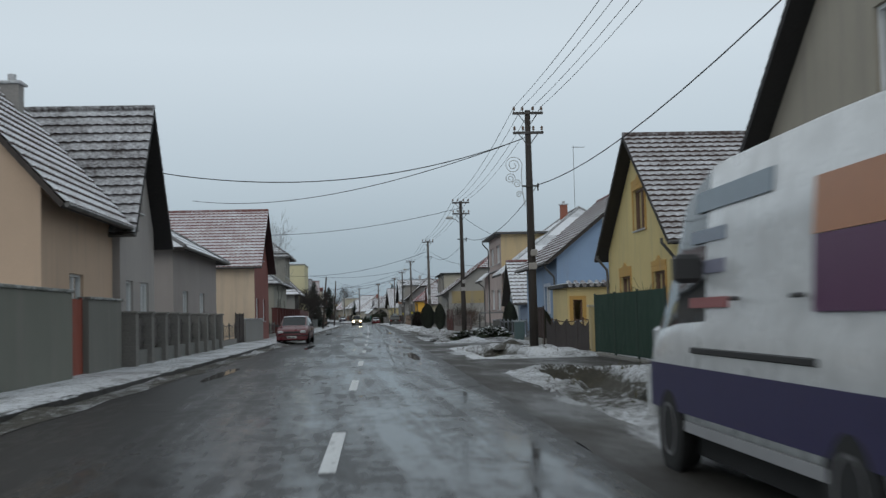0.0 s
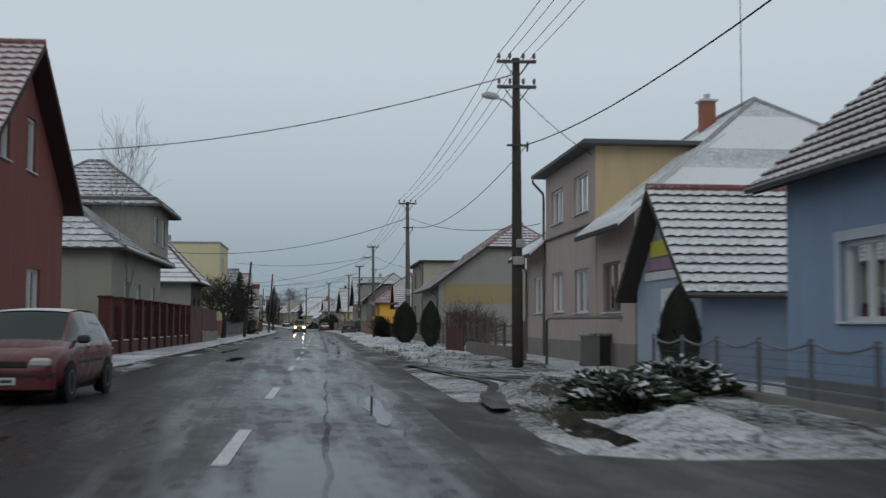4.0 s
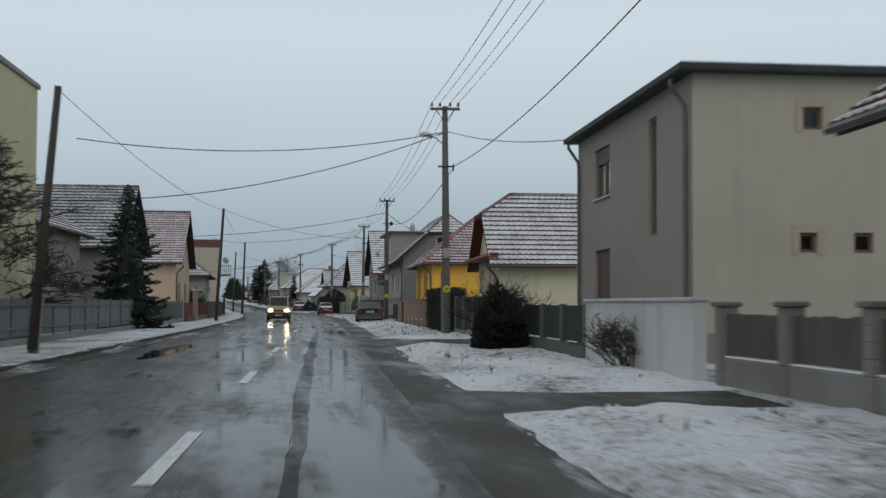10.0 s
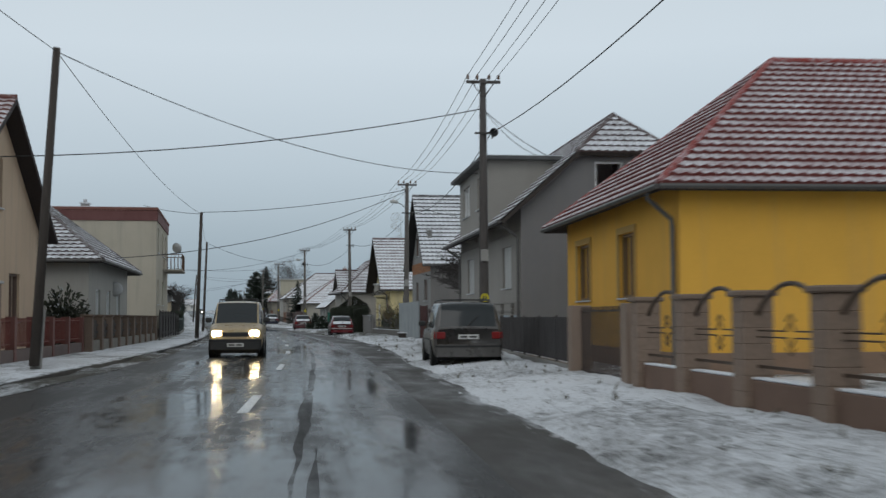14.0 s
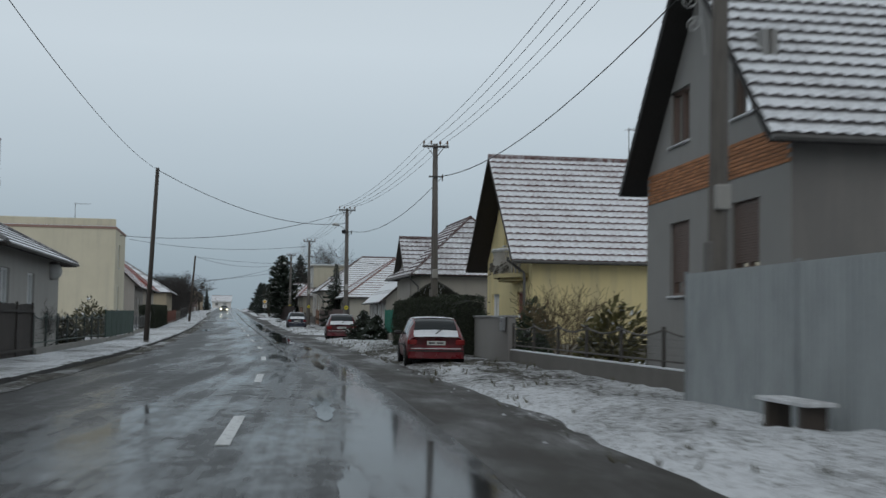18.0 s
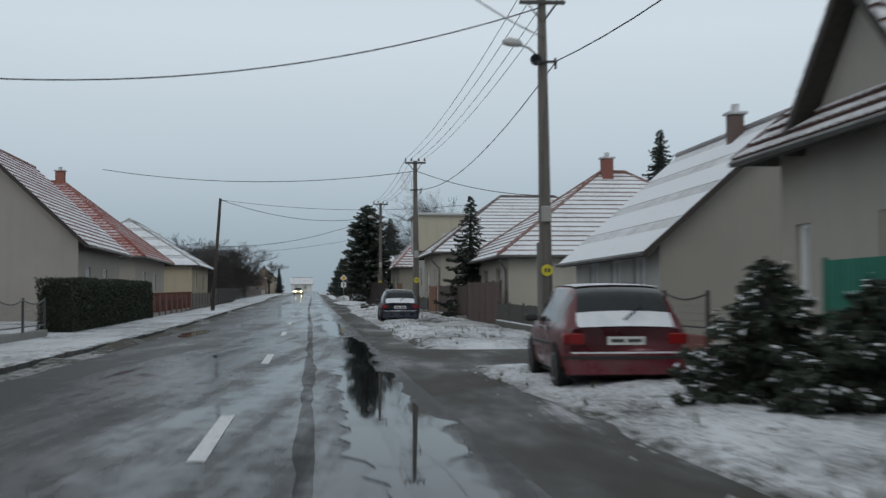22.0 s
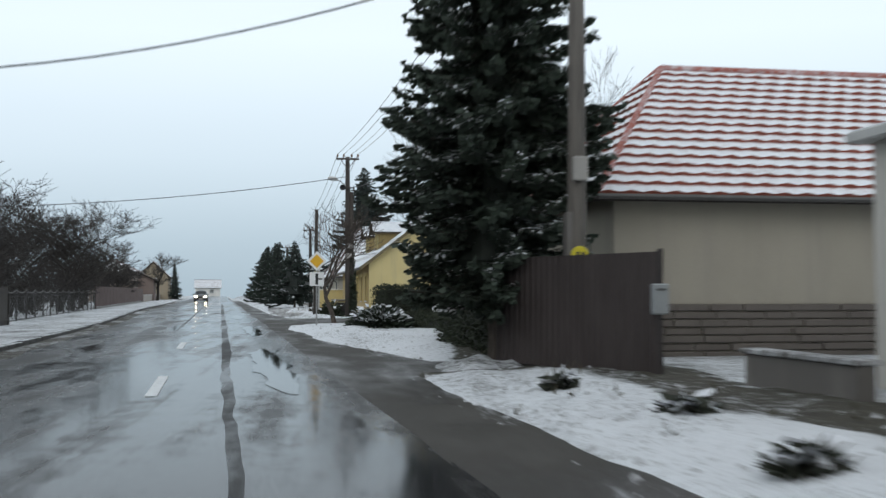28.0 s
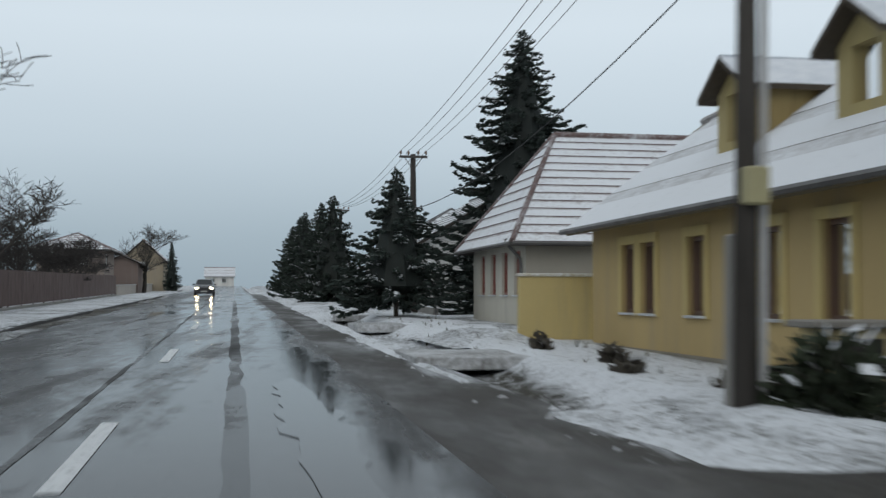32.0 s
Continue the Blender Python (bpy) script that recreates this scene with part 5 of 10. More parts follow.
h = House("house", 1, 144.4, 156.0, 9.3, 11.0, 6.4, "cream flat-roofed two-storey house with dark roof trim")
h.win("near", 11.8, 12.25, 5.2, 5.7, sill=False, frame_c=(0.16, 0.1, 0.07), curtain=0.0, trim=(0.45, 0.38, 0.28)).win("near", 11.7, 12.1, 2.48, 2.92, sill=False, frame_c=(0.16, 0.1, 0.07), curtain=0, trim=(0.45, 0.38, 0.28))
h.win("near", 12.95, 13.4, 2.48, 2.93, sill=False, frame_c=(0.16, 0.1, 0.07), curtain=0)
h.win("front", 151.9, 153.7, 4.4, 5.85, frame_c=(0.14, 0.09, 0.07), curtain=0.0, shutter=0.3).win("front", 151.9, 153.7, 1.3, 2.9, frame_c=(0.14, 0.09, 0.07), curtain=0.3, shutter=0.9)
h.win("front", 147.2, 147.9, 3.0, 5.9, frame_c=(0.14, 0.09, 0.07), curtain=0, sill=False)
# front: the cream darkened, so the street side's shade is in its colour
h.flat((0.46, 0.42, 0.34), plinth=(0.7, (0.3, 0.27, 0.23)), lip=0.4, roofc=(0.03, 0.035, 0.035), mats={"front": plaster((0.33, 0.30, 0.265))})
downpipe(h.ob, 0, 11.2, 6.3, over=0.4)
downpipe(h.ob, 0, 0.3, 6.3, over=0.4)
chimney(h.ob, 6, 5, 6.5, 7.0, (0.3, 0.28, 0.26), 0.6)
chimney(h.ob, 9, 2, 6.5, 7.2, (0.2, 0.2, 0.2), 0.4)

h = House("house", 1, 171.3, 178.1, 9.0, 13.0, 3.6, "cream house with yellow window surrounds and a half-hipped dark red roof")
for a, b, p, q in ((174.45, 175.35, 4.35, 5.15), (172.7, 174.1, 1.5, 2.8), (176.3, 177.3, 1.9, 2.8)):
    h.win("front", a, b, p, q, trim=(0.62, 0.48, 0.16), curtain=0.3)
h.gable(6.45, (0.16, 0.07, 0.055), 0.66, (0.72, 0.66, 0.47), True, half=0.3, halves=(0.3, 0), plinth=(0.7, (0.28, 0.3, 0.2)), over=0.7, gover=0.5, deckc=(0.13, 0.04, 0.03), wave=0.26, course=0.36, lip=0.06)
pent = Shape()
for k in range(2):
    pent.box(-0.75 + k * 0.3, -0.1 + k * 0.05, -0.5, 7.3, 3.36 + k * 0.13, 3.45 + k * 0.13, 0, 0.02)
part("pent_board", pent, paint((0.22, 0.07, 0.05), 0.5), h.ob, "brown-red boarded pent under the gable")
downpipe(h.ob, 0, 0.2, 3.1, over=0.5)

h = House("house", 1, 194.2, 205.4, 8.3, 14.0, 4.25, "orange-yellow house with a hipped red tile roof under light snow")
for a, b in ((197.75, 199.2), (202.4, 204.0)):
    h.win("front", a, b, 1.7, 3.25, frame_c=(0.2, 0.12, 0.05), curtain=0.3, trim=(0.52, 0.33, 0.1))
h.hip(7.75, RED, 0.5, (0.84, 0.46, 0.07), street=True, inset=(4.2, 5), plinth=(0.5, (0.3, 0.2, 0.14)), over=0.6, wave=0.27, course=0.36, lip=0.06, ridgec=(0.3, 0.05, 0.04), dirt=0.15)
downpipe(h.ob, 0, 0.25, 3.8, over=0.6)

h = House("house", 1, 209.7, 224.9, 7.75, 7.2, 5.1, "large grey house with white shutters and a half-hipped roof")
GREYW = (0.35, 0.33, 0.30)
for a, b in ((220.7, 222.6), (216.7, 218.7), (211.6, 213.4)):
    h.win("front", a, b, 2.28, 3.75, shutter=1.0, curtain=0.0)
h.win("near", 10.3, 11.3, 5.5, 6.5, curtain=0.3)
for a in (213.9, 216.4, 218.9, 221.4):
    h.win("front", a, a + 0.55, 0.45, 1.1, curtain=0, sill=False, frame_c=(0.1, 0.1, 0.1))
# near wall: GREYW darkened, the end's shade put into the plaster colour
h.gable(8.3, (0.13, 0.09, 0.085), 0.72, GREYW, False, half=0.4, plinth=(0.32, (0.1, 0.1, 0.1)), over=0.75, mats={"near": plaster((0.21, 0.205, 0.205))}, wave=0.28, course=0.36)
h.block(212.4, 220.2, 7.1, 11.6, 4.4, 6.85, GREYW, wins=((213.4, 215.2, 5.3, 6.5), (217.3, 219.2, 5.3, 6.5)), lip=0.35)
for z in (1.42, 1.72, 4.15):
    bd = Shape(wall_fn("front", 7.2, 15.2))
    bd.box(0.0, 15.2, 0.003, 0.035, z, z + 0.06, 0, 0.008)
    part("string_course", bd, plaster((0.28, 0.265, 0.245)), h.ob)
for k in range(7):
    pan = Shape(wall_fn("front", 7.2, 15.2))
    pan.box(0.3 + k * 2.1, 0.3 + k * 2.1 + 1.05, 0.003, 0.03, 0.36, 1.32, 0, 0.01)
    part("base_panel", pan, plaster((0.40, 0.47, 0.53), 0.5), h.ob, "pale blue painted base panel")
    pil = part("pilaster", Shape(), [], h.ob, "grey stone pilaster")
    for j in range(7):
        dk = Shape(wall_fn("front", 7.2, 15.2))
        dk.box(1.43 + k * 2.1, 1.43 + k * 2.1 + 0.4, 0.003, 0.05, 0.36 + j * 0.2, 0.36 + j * 0.2 + 0.17, 0, 0.01)
        part("stone", dk, concrete((0.17, 0.15, 0.13)), pil)
downpipe(h.ob, 0, 15.0, 4.5, over=0.7)
downpipe(h.ob, 0, 0.2, 4.5, over=0.7)

h = House("house", 1, 241.4, 249.6, 8.9, 12.5, 4.85, "unplastered grey house with orange brick band and snowy roof")
h.win("front", 242.6, 244.1, 5.2, 6.6, frame_c=(0.2, 0.15, 0.12)).win("front", 246.6, 247.9, 5.2, 6.4, frame_c=(0.15, 0.1, 0.08), curtain=0.0)
h.win("front", 242.8, 244.2, 2.3, 3.6, frame_c=(0.15, 0.1, 0.08), shutter=0.9).win("front", 246.6, 247.9, 1.9, 3.5, frame_c=(0.15, 0.1, 0.08), shutter=0.8)
h.win("near", 11.8, 12.6, 2.2, 3.2)
# near wall: dirtier, and its grey darkened to paint the side's shade
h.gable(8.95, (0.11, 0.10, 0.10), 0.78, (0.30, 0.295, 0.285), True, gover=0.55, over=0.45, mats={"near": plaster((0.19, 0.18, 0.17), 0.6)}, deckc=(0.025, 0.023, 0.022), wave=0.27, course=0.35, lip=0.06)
bb = Shape(wall_fn("front", 12.5, 8.2))
for j in range(9):
    for k in range(27):
        o = 0.15 if j % 2 else 0
        if k * 0.3 + o < 7.9:
            bb.box(k * 0.3 + o + 0.01, min(k * 0.3 + o + 0.29, 8.19), 0.003, 0.02, 4.05 + j * 0.075 + 0.006, 4.05 + j * 0.075 + 0.069)
part("brick_band", bb, brick_mat((0.42, 0.19, 0.09)), h.ob, "exposed orange brick band")
chimney(h.ob, 4.2, 4.1, 8.6, 9.6, (0.4, 0.39, 0.38), 0.45)
skylight(h, 5.75, 6.4, h.y(242.2), h.y(242.85), 5.68, 6.33)

h = House("house", 1, 264.2, 272.5, 9.5, 15.0, 3.95, "pale yellow gabled house with small balcony and snowy roof")
h.win("front", 266.0, 266.6, 4.3, 5.25, frame_c=(0.4, 0.36, 0.25), curtain=0.2).win("front", 267.4, 268.1, 4.3, 5.25, frame_c=(0.4, 0.36, 0.25), curtain=0.2).win("front", 268.6, 269.1, 4.3, 5.25, frame_c=(0.4, 0.36, 0.25), curtain=0.2)
h.win("front", 265.2, 266.6, 1.2, 2.4, frame_c=(0.3, 0.12, 0.1)).win("front", 270, 271.4, 1.2, 2.4).win("near", 20.8, 22.0, 1.5, 2.6, frame_c=(0.12, 0.08, 0.06))
h.gable(7.75, (0.17, 0.085, 0.075), 0.78, (0.74, 0.62, 0.33), True, gover=0.85, over=0.55, plinth=(0.5, (0.3, 0.28, 0.24)), deckc=(0.028, 0.022, 0.02), course=0.37, wave=0.3)
bal = Shape()
bow = [(-1.0 * math.sin(math.pi * (k + 0.5) / 13) ** 0.6, 0.5 + 3.0 * k / 12) for k in range(13)]
bal.prism([(0.0, 0.5)] + bow + [(0.0, 3.5)], 2.9, 3.05)
bal.prism([(x * 0.8, 2.0 + (y - 2.0) * 0.8) for x, y in [(0.0, 0.5)] + bow + [(0.0, 3.5)]], 2.78, 2.9)
balc = part("balcony", bal, plaster((0.52, 0.44, 0.24)), h.ob, "rounded yellow balcony")
bp = Shape()
for k in range(25):
    u = (k + 0.5) / 25
    bx, by = -1.0 * math.sin(math.pi * (u * 12 + 0.5) / 13) ** 0.6 * 0.95, 0.55 + 2.9 * u
    bp.lathe([(0.03, 3.05), (0.05, 3.2), (0.062, 3.35), (0.04, 3.55), (0.035, 3.7), (0.05, 3.85)], 6, 0, bx, by)
tagged(part("baluster", bp, plaster((0.42, 0.40, 0.36), 0.6), balc, "grey balusters"), "grey balusters", kind="stuff")
br = Shape()
br.tube([(x, y, 3.93) for x, y in bow], 0.075, 6)
part("balcony_rail", br, snowy((0.42, 0.40, 0.36), 0.35), balc)
for k in range(9):
    fl = Shape()
    rr = random.Random(k)
    y = 1.0 + k * 0.25
    x = -1.0 + abs(k - 4) * 0.05
    for j in range(14):
        p = Vector((x + rr.gauss(0, 0.07), y + rr.gauss(0, 0.09), 3.3 + rr.gauss(0, 0.13)))
        fl.face([p, p + Vector((0.09, 0.03, 0.05)), p + Vector((0.03, 0.1, 0.08)), p + Vector((-0.06, 0.05, -0.04))])
    part("flower_tuft", fl, foliage((0.06, 0.05, 0.035)), h.ob)
downpipe(h.ob, -0.2, 0.0, 3.6, over=0.7)

h = House("house", 1, 285.7, 294.5, 8.85, 6.0, 4.2, "greige house with a large brown hipped tile roof under snow")
h.win("front", 293.1, 293.9, 1.3, 2.5).win("front", 286.2, 287.6, 1.3, 2.5)
h.hip(6.95, (0.10, 0.045, 0.038), 0.62, (0.36, 0.33, 0.285), street=False, inset=(1.4, 1.4), over=0.6, wave=0.28, course=0.36, lip=0.06, deckc=(0.06, 0.055, 0.05))
downpipe(h.ob, 0, 0.2, 3.6, over=0.55)
skylight(h, 4.25, 4.95, h.y(286.02), h.y(286.33), 4.8, 5.42)
h = House("house_wing", 1, 289.0, 293.3, 8.8, 3.2, 3.95, "gabled wing with a snowy brown tile roof and dark eaves", category="house")
h.win("front", 289.6, 290.9, 1.3, 2.5, frame_c=(0.2, 0.16, 0.13))
h.gable(5.98, (0.10, 0.045, 0.038), 0.62, (0.36, 0.335, 0.30), True, gover=0.38, over=0.3, wave=0.28, course=0.36, deckc=(0.05, 0.042, 0.036))

h = House("house", 1, 303.2, 312.4, 9.3, 7.0, 2.75, "low whitewashed house with thick snow on its roof")
for a in (304.4, 306.8, 309.4):
    h.win("front", a, a + 1.2, 1.2, 2.3, curtain=0.5)
chimney(h.ob, 3.2, 3.4, 5.3, 6.25, (0.14, 0.1, 0.09), 0.38)
# near wall: wall colour darkened, shade of the gable end painted in
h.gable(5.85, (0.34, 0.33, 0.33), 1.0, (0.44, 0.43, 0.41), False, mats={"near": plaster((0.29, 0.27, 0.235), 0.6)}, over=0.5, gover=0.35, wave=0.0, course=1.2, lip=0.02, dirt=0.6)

h = House("house", 1, 323.0, 335.2, 8.9, 12.0, 3.1, "greige house with snow-covered pyramid roof and brick chimney")
h.win("front", 325, 326.3, 1.2, 2.4, frame_c=(0.3, 0.28, 0.25)).win("front", 328.6, 330, 1.2, 2.4, frame_c=(0.3, 0.28, 0.25))
h.hip(6.9, (0.20, 0.10, 0.085), 0.9, (0.42, 0.39, 0.33), street=True, inset=(5.4, 5.4), over=0.5, wave=0.0, course=0.4, lip=0.05, ridgec=(0.22, 0.1, 0.08))
chimney(h.ob, 5.6, 5.7, 6.4, 7.5, (0.25, 0.1, 0.08), 0.5)
downpipe(h.ob, 0, 0.2, 2.8, over=0.4)

h = House("house", 1, 345.2, 355.2, 8.6, 12.0, 3.95, "greige house with a hipped roof of thickly snowed tiles")
h.win("front", 347.0, 347.8, 1.2, 2.7, curtain=0.4).win("front", 348.3, 349.1, 1.2, 2.7, curtain=0.4).win("front", 352, 353.4, 1.3, 2.6)
h.hip(7.35, (0.17, 0.12, 0.11), 0.93, (0.40, 0.365, 0.31), street=True, inset=(4.4, 4.0), over=0.55, wave=0.0, course=0.4, lip=0.05, plinth=(0.7, (0.2, 0.19, 0.18)))
downpipe(h.ob, 0, 0.2, 3.2, over=0.5)

h = House("house", 1, 357.2, 362.9, 8.8, 9.0, 4.1, "light grey flat-roofed two-storey house with an overhanging upper floor")
h.win("front", 359.1, 360.9, 1.65, 2.95, shutter=0.75, frame_c=(0.3, 0.3, 0.3))
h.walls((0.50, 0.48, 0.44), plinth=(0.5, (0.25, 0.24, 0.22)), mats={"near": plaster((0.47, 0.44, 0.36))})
h.block(357.1, 363.0, 8.35, 17.8, 4.05, 6.5, (0.54, 0.53, 0.50), wins=((359.8, 361.7, 4.6, 5.9),), lip=0.3, roofc=(0.45, 0.45, 0.44), endcol=(0.50, 0.46, 0.36))
h.block(363.0, 364.8, 8.9, 12.0, -0.1, 3.3, (0.54, 0.52, 0.48), wins=((363.4, 364.1, 1.6, 2.8),), lip=0.25, roofc=(0.5, 0.5, 0.49), name="porch")
satellite_dish(357.0, 10.2, 4.9, 30)

h = House("house", 1, 372.9, 383.4, 8.2, 12.0, 3.45, "beige house with a hipped red tile roof half covered with snow")
h.win("front", 374.4, 375.8, 1.2, 2.5).win("front", 378, 379.4, 1.2, 2.5)
h.hip(6.75, (0.30, 0.085, 0.055), 0.9, (0.37, 0.335, 0.275), street=True, inset=(3.0, 3.0), over=0.5, wave=0.45, course=0.42, lip=0.055, ridgec=(0.34, 0.08, 0.05))
st = Shape(wall_fn("low", 12, 10.5))
r = random.Random(2)
for j in range(7):
    x = 0.0
    while x < 11.6:
        w = r.uniform(0.5, 1.3)
        st = Shape(wall_fn("low", 12, 10.5))
        st.box(x, min(x + w - 0.03, 11.9), 0.003, 0.05 + r.uniform(0, 0.06), j * 0.155, j * 0.155 + 0.14, 0, 0.02)
        part("stone", st, concrete((0.14, 0.12, 0.105)), h.ob)
        x += w

h = House("shed", 1, 385.6, 391.9, 8.0, 4.4, 2.88, "whitewashed shed with a snow-covered roof and a dark gable", category="shed")
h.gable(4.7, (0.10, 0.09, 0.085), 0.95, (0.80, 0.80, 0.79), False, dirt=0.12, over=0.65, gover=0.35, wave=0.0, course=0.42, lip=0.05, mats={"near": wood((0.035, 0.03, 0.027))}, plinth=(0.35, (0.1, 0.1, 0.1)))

h = House("house", 1, 412.0, 425.4, 8.25, 7.3, 2.95, "yellow house with dormers, brown windows and a snow-covered half-hipped roof")
for a in (412.8, 414.7, 416.6, 419.3, 421.6, 422.7):
    h.win("front", a, a + 0.75, 0.85, 2.15, frame_c=(0.13, 0.075, 0.05), curtain=0.3, trim=(0.60, 0.47, 0.2), mull=0)
h.win("near", 11.3, 12.05, 3.5, 4.55, frame_c=(0.5, 0.42, 0.2), curtain=1.0)
h.gable(5.7, (0.35, 0.33, 0.32), 1.0, (0.62, 0.51, 0.25), False, mats={"front": plaster((0.50, 0.37, 0.17))}, half=0.25, inset=(5.4, 5.4), over=0.55, gover=0.3, wave=0, course=1.4, lip=0.02, plinth=(0.2, (0.28, 0.25, 0.2)), deckc=(0.2, 0.16, 0.09))
for s in (415.2, 419.4):
    d = part("dormer", Shape(), [], h.ob)
    d.location = (0.9, h.y(s), 0)
    part("wall", wall_shape("front", 2.4, 1.5, [(0, 4.72), (0.75, 5.12), (1.5, 4.72)], [(0.4, 1.1, 3.8, 4.6)], 3.2), plaster((0.45, 0.36, 0.16)), d)
    for f in ("low", "high"):
        part("wall", wall_shape(f, 2.4, 1.5, [(0, 4.72), (2.4, 4.72)], [], 3.2), wood((0.30, 0.22, 0.09)), d)
    dr = Shape()
    for a, b in ((-0.2, 0.78), (1.7, 0.72)):
        z0 = 4.62
        dr.face([(-0.3, a, z0), (2.6, a, z0), (2.6, b, 5.24), (-0.3, b, 5.24)], 0)
        dr.face([(-0.3, a, z0 - 0.1), (2.6, a, z0 - 0.1), (2.6, b, 5.14), (-0.3, b, 5.14)], 1)
        dr.face([(-0.3, a, z0), (-0.3, b, 5.24), (-0.3, b, 5.14), (-0.3, a, z0 - 0.1)], 1)
        dr.face([(-0.3, a, z0), (2.6, a, z0), (2.6, a, z0 - 0.1), (-0.3, a, z0 - 0.1)], 1)
    part("roof", dr, [snow_mat(), wood((0.06, 0.045, 0.03))], d)
    pw = Shape()
    pw.face([(0.12, 0.4, 3.8), (0.12, 1.1, 3.8), (0.12, 1.1, 4.6), (0.12, 0.4, 4.6)])
    part("window_pane", pw, glass_mat(), d)

h = House("house", 1, 433.0, 440.2, 8.7, 12.0, 2.8, "pale house with red-brown window strips and a snowy hipped roof")
for a in (433.6, 435.2, 436.8, 438.4):
    h.win("front", a, a + 0.75, 0.95, 2.2, frame_c=(0.25, 0.08, 0.06), curtain=0.5)
# near wall: same plaster at 0.6, a shaded copy of the front's colour
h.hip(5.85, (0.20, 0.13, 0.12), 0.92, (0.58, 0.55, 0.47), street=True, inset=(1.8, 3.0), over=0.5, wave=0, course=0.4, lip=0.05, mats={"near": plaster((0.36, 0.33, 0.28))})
downpipe(h.ob, 0, 0.2, 2.5, over=0.5)
h = House("house", 1, 456, 467, 9, 10, 3.0, "white house seen between the conifers")
h.win("front", 458, 459.2, 1, 2.2, frame_c=(0.3, 0.1, 0.08)).win("front", 461, 462.2, 1, 2.2, frame_c=(0.3, 0.1, 0.08))
h.gable(6.0, GREYT, 0.85, (0.6, 0.6, 0.58), False, wave=0, course=0.5)
h = House("house", 1, 474, 484, 10, 10, 3.2, "grey-roofed house far down the road")
h.hip(6.2, GREYT, 0.8, (0.5, 0.48, 0.42), wave=0, course=0.6)

# ---- houses on the left side ----
h = House("house", -1, 27.1, 34.4, 7.0, 9.0, 4.7, "pinkish-beige house with steep snowy roof tiles")
h.win("front", 29.6, 31.0, 1.2, 2.6).gable(9.7, (0.16, 0.11, 0.10), 0.72, (0.60, 0.44, 0.32), False, over=0.6, gover=0.3, course=0.36)
chimney(h.ob, 2.4, 1.3, 6.8, 7.95, (0.35, 0.33, 0.31), 0.5)
h = House("house", -1, 34.45, 39.75, 6.8, 9.0, 4.5, "grey-beige gabled wing with dark tiles and tall gable window")
h.win("front", 36.3, 37.9, 4.75, 6.15, curtain=0.7).win("front", 35.3, 36.3, 0.9, 2.6, curtain=0.5).win("front", 37.4, 38.8, 0.9, 2.6, curtain=0.5)
h.gable(7.95, (0.085, 0.07, 0.068), 0.42, (0.40, 0.37, 0.35), True, over=0.5, gover=0.55, deckc=(0.025, 0.022, 0.022), course=0.36, lip=0.06)
h = House("house", -1, 49.5, 63.0, 7.8, 9.0, 4.75, "low grey house with a snow-white hipped roof")
h.win("front", 52, 53.5, 1.2, 2.7).win("front", 57, 58.6, 1.2, 2.7)
h.hip(7.45, (0.2, 0.19, 0.19), 0.95, (0.36, 0.32, 0.30), street=False, wave=0, course=0.9, lip=0.02, over=0.6)
h = House("house", -1, 72.0, 81.6, 6.7, 13.0, 4.9, "peach house with dark red gable and snowy tile roof")
h.win("front", 74.6, 75.6, 5.2, 6.6).win("front", 77.2, 78.2, 5.2, 6.6).win("front", 73, 74.4, 1.3, 2.7).win("front", 77.5, 79, 1.3, 2.7)
h.gable(8.35, (0.26, 0.10, 0.085), 0.6, (0.66, 0.52, 0.38), True, over=0.5, gover=0.5, mats={"front": plaster((0.24, 0.075, 0.06))}, deckc=(0.05, 0.02, 0.02))
h = House("house", -1, 93.2, 107.4, 7.3, 11.5, 4.6, "greenish-grey house with a diamond slate roof and a dormer")
h.win("front", 96.2, 97.6, 1.5, 3.0).win("front", 99.4, 100.8, 1.5, 3.0).win("front", 104.0, 105.4, 1.5, 3.0).win("near", 10, 11.2, 1.4, 2.8)
h.hip(8.9, (0.15, 0.15, 0.155), 0.62, (0.33, 0.32, 0.27), street=False, inset=(5.0, 5.0), wave=0.5, course=0.4, lip=0.03, over=0.6, plinth=(0.6, (0.2, 0.19, 0.17)))
h.block(101.0, 107.4, 6.95, 13, 4.5, 6.85, (0.34, 0.325, 0.28), wins=((102.2, 103.6, 5.0, 6.3), (105, 106.2, 5.0, 6.3)), lip=0.3, name="upper_storey")
pitched(h.ob, 6.05, 6.4, True, 6.95, 9.0, (0.15, 0.15, 0.155), 0.62, hips=(1, 1), inset=(2.6, 2.6), x0=-0.35, y0=h.y(107.4), wave=0.5, course=0.4, lip=0.03, over=0.5, rname="upper_roof")
chimney(h.ob, 6, 9, 8.2, 9.6, (0.14, 0.09, 0.08), 0.5)
h = House("house", -1, 124.7, 131.6, 7.6, 9.0, 4.6, "grey house with a pyramid roof of snow-covered tiles")
h.win("front", 126, 127.4, 1.6, 3.0, frame_c=(0.08, 0.06, 0.05), curtain=0.2).win("front", 129, 130.4, 1.6, 3.0, frame_c=(0.08, 0.06, 0.05), curtain=0.2)
# flat dark timber front, added to paint the shade of a recessed porch
h.hip(8.35, (0.12, 0.085, 0.08), 0.85, (0.27, 0.26, 0.24), street=True, inset=(3.6, 3.6), over=0.6, wave=0, course=0.42, lip=0.05, mats={"front": wood((0.05, 0.04, 0.034))})
chimney(h.ob, 3.9, 3.2, 7.6, 8.9, (0.14, 0.10, 0.09), 0.5)
h = House("house", -1, 149.4, 158.0, 7.8, 14.0, 8.1, "plain pale yellow flat-roofed building")
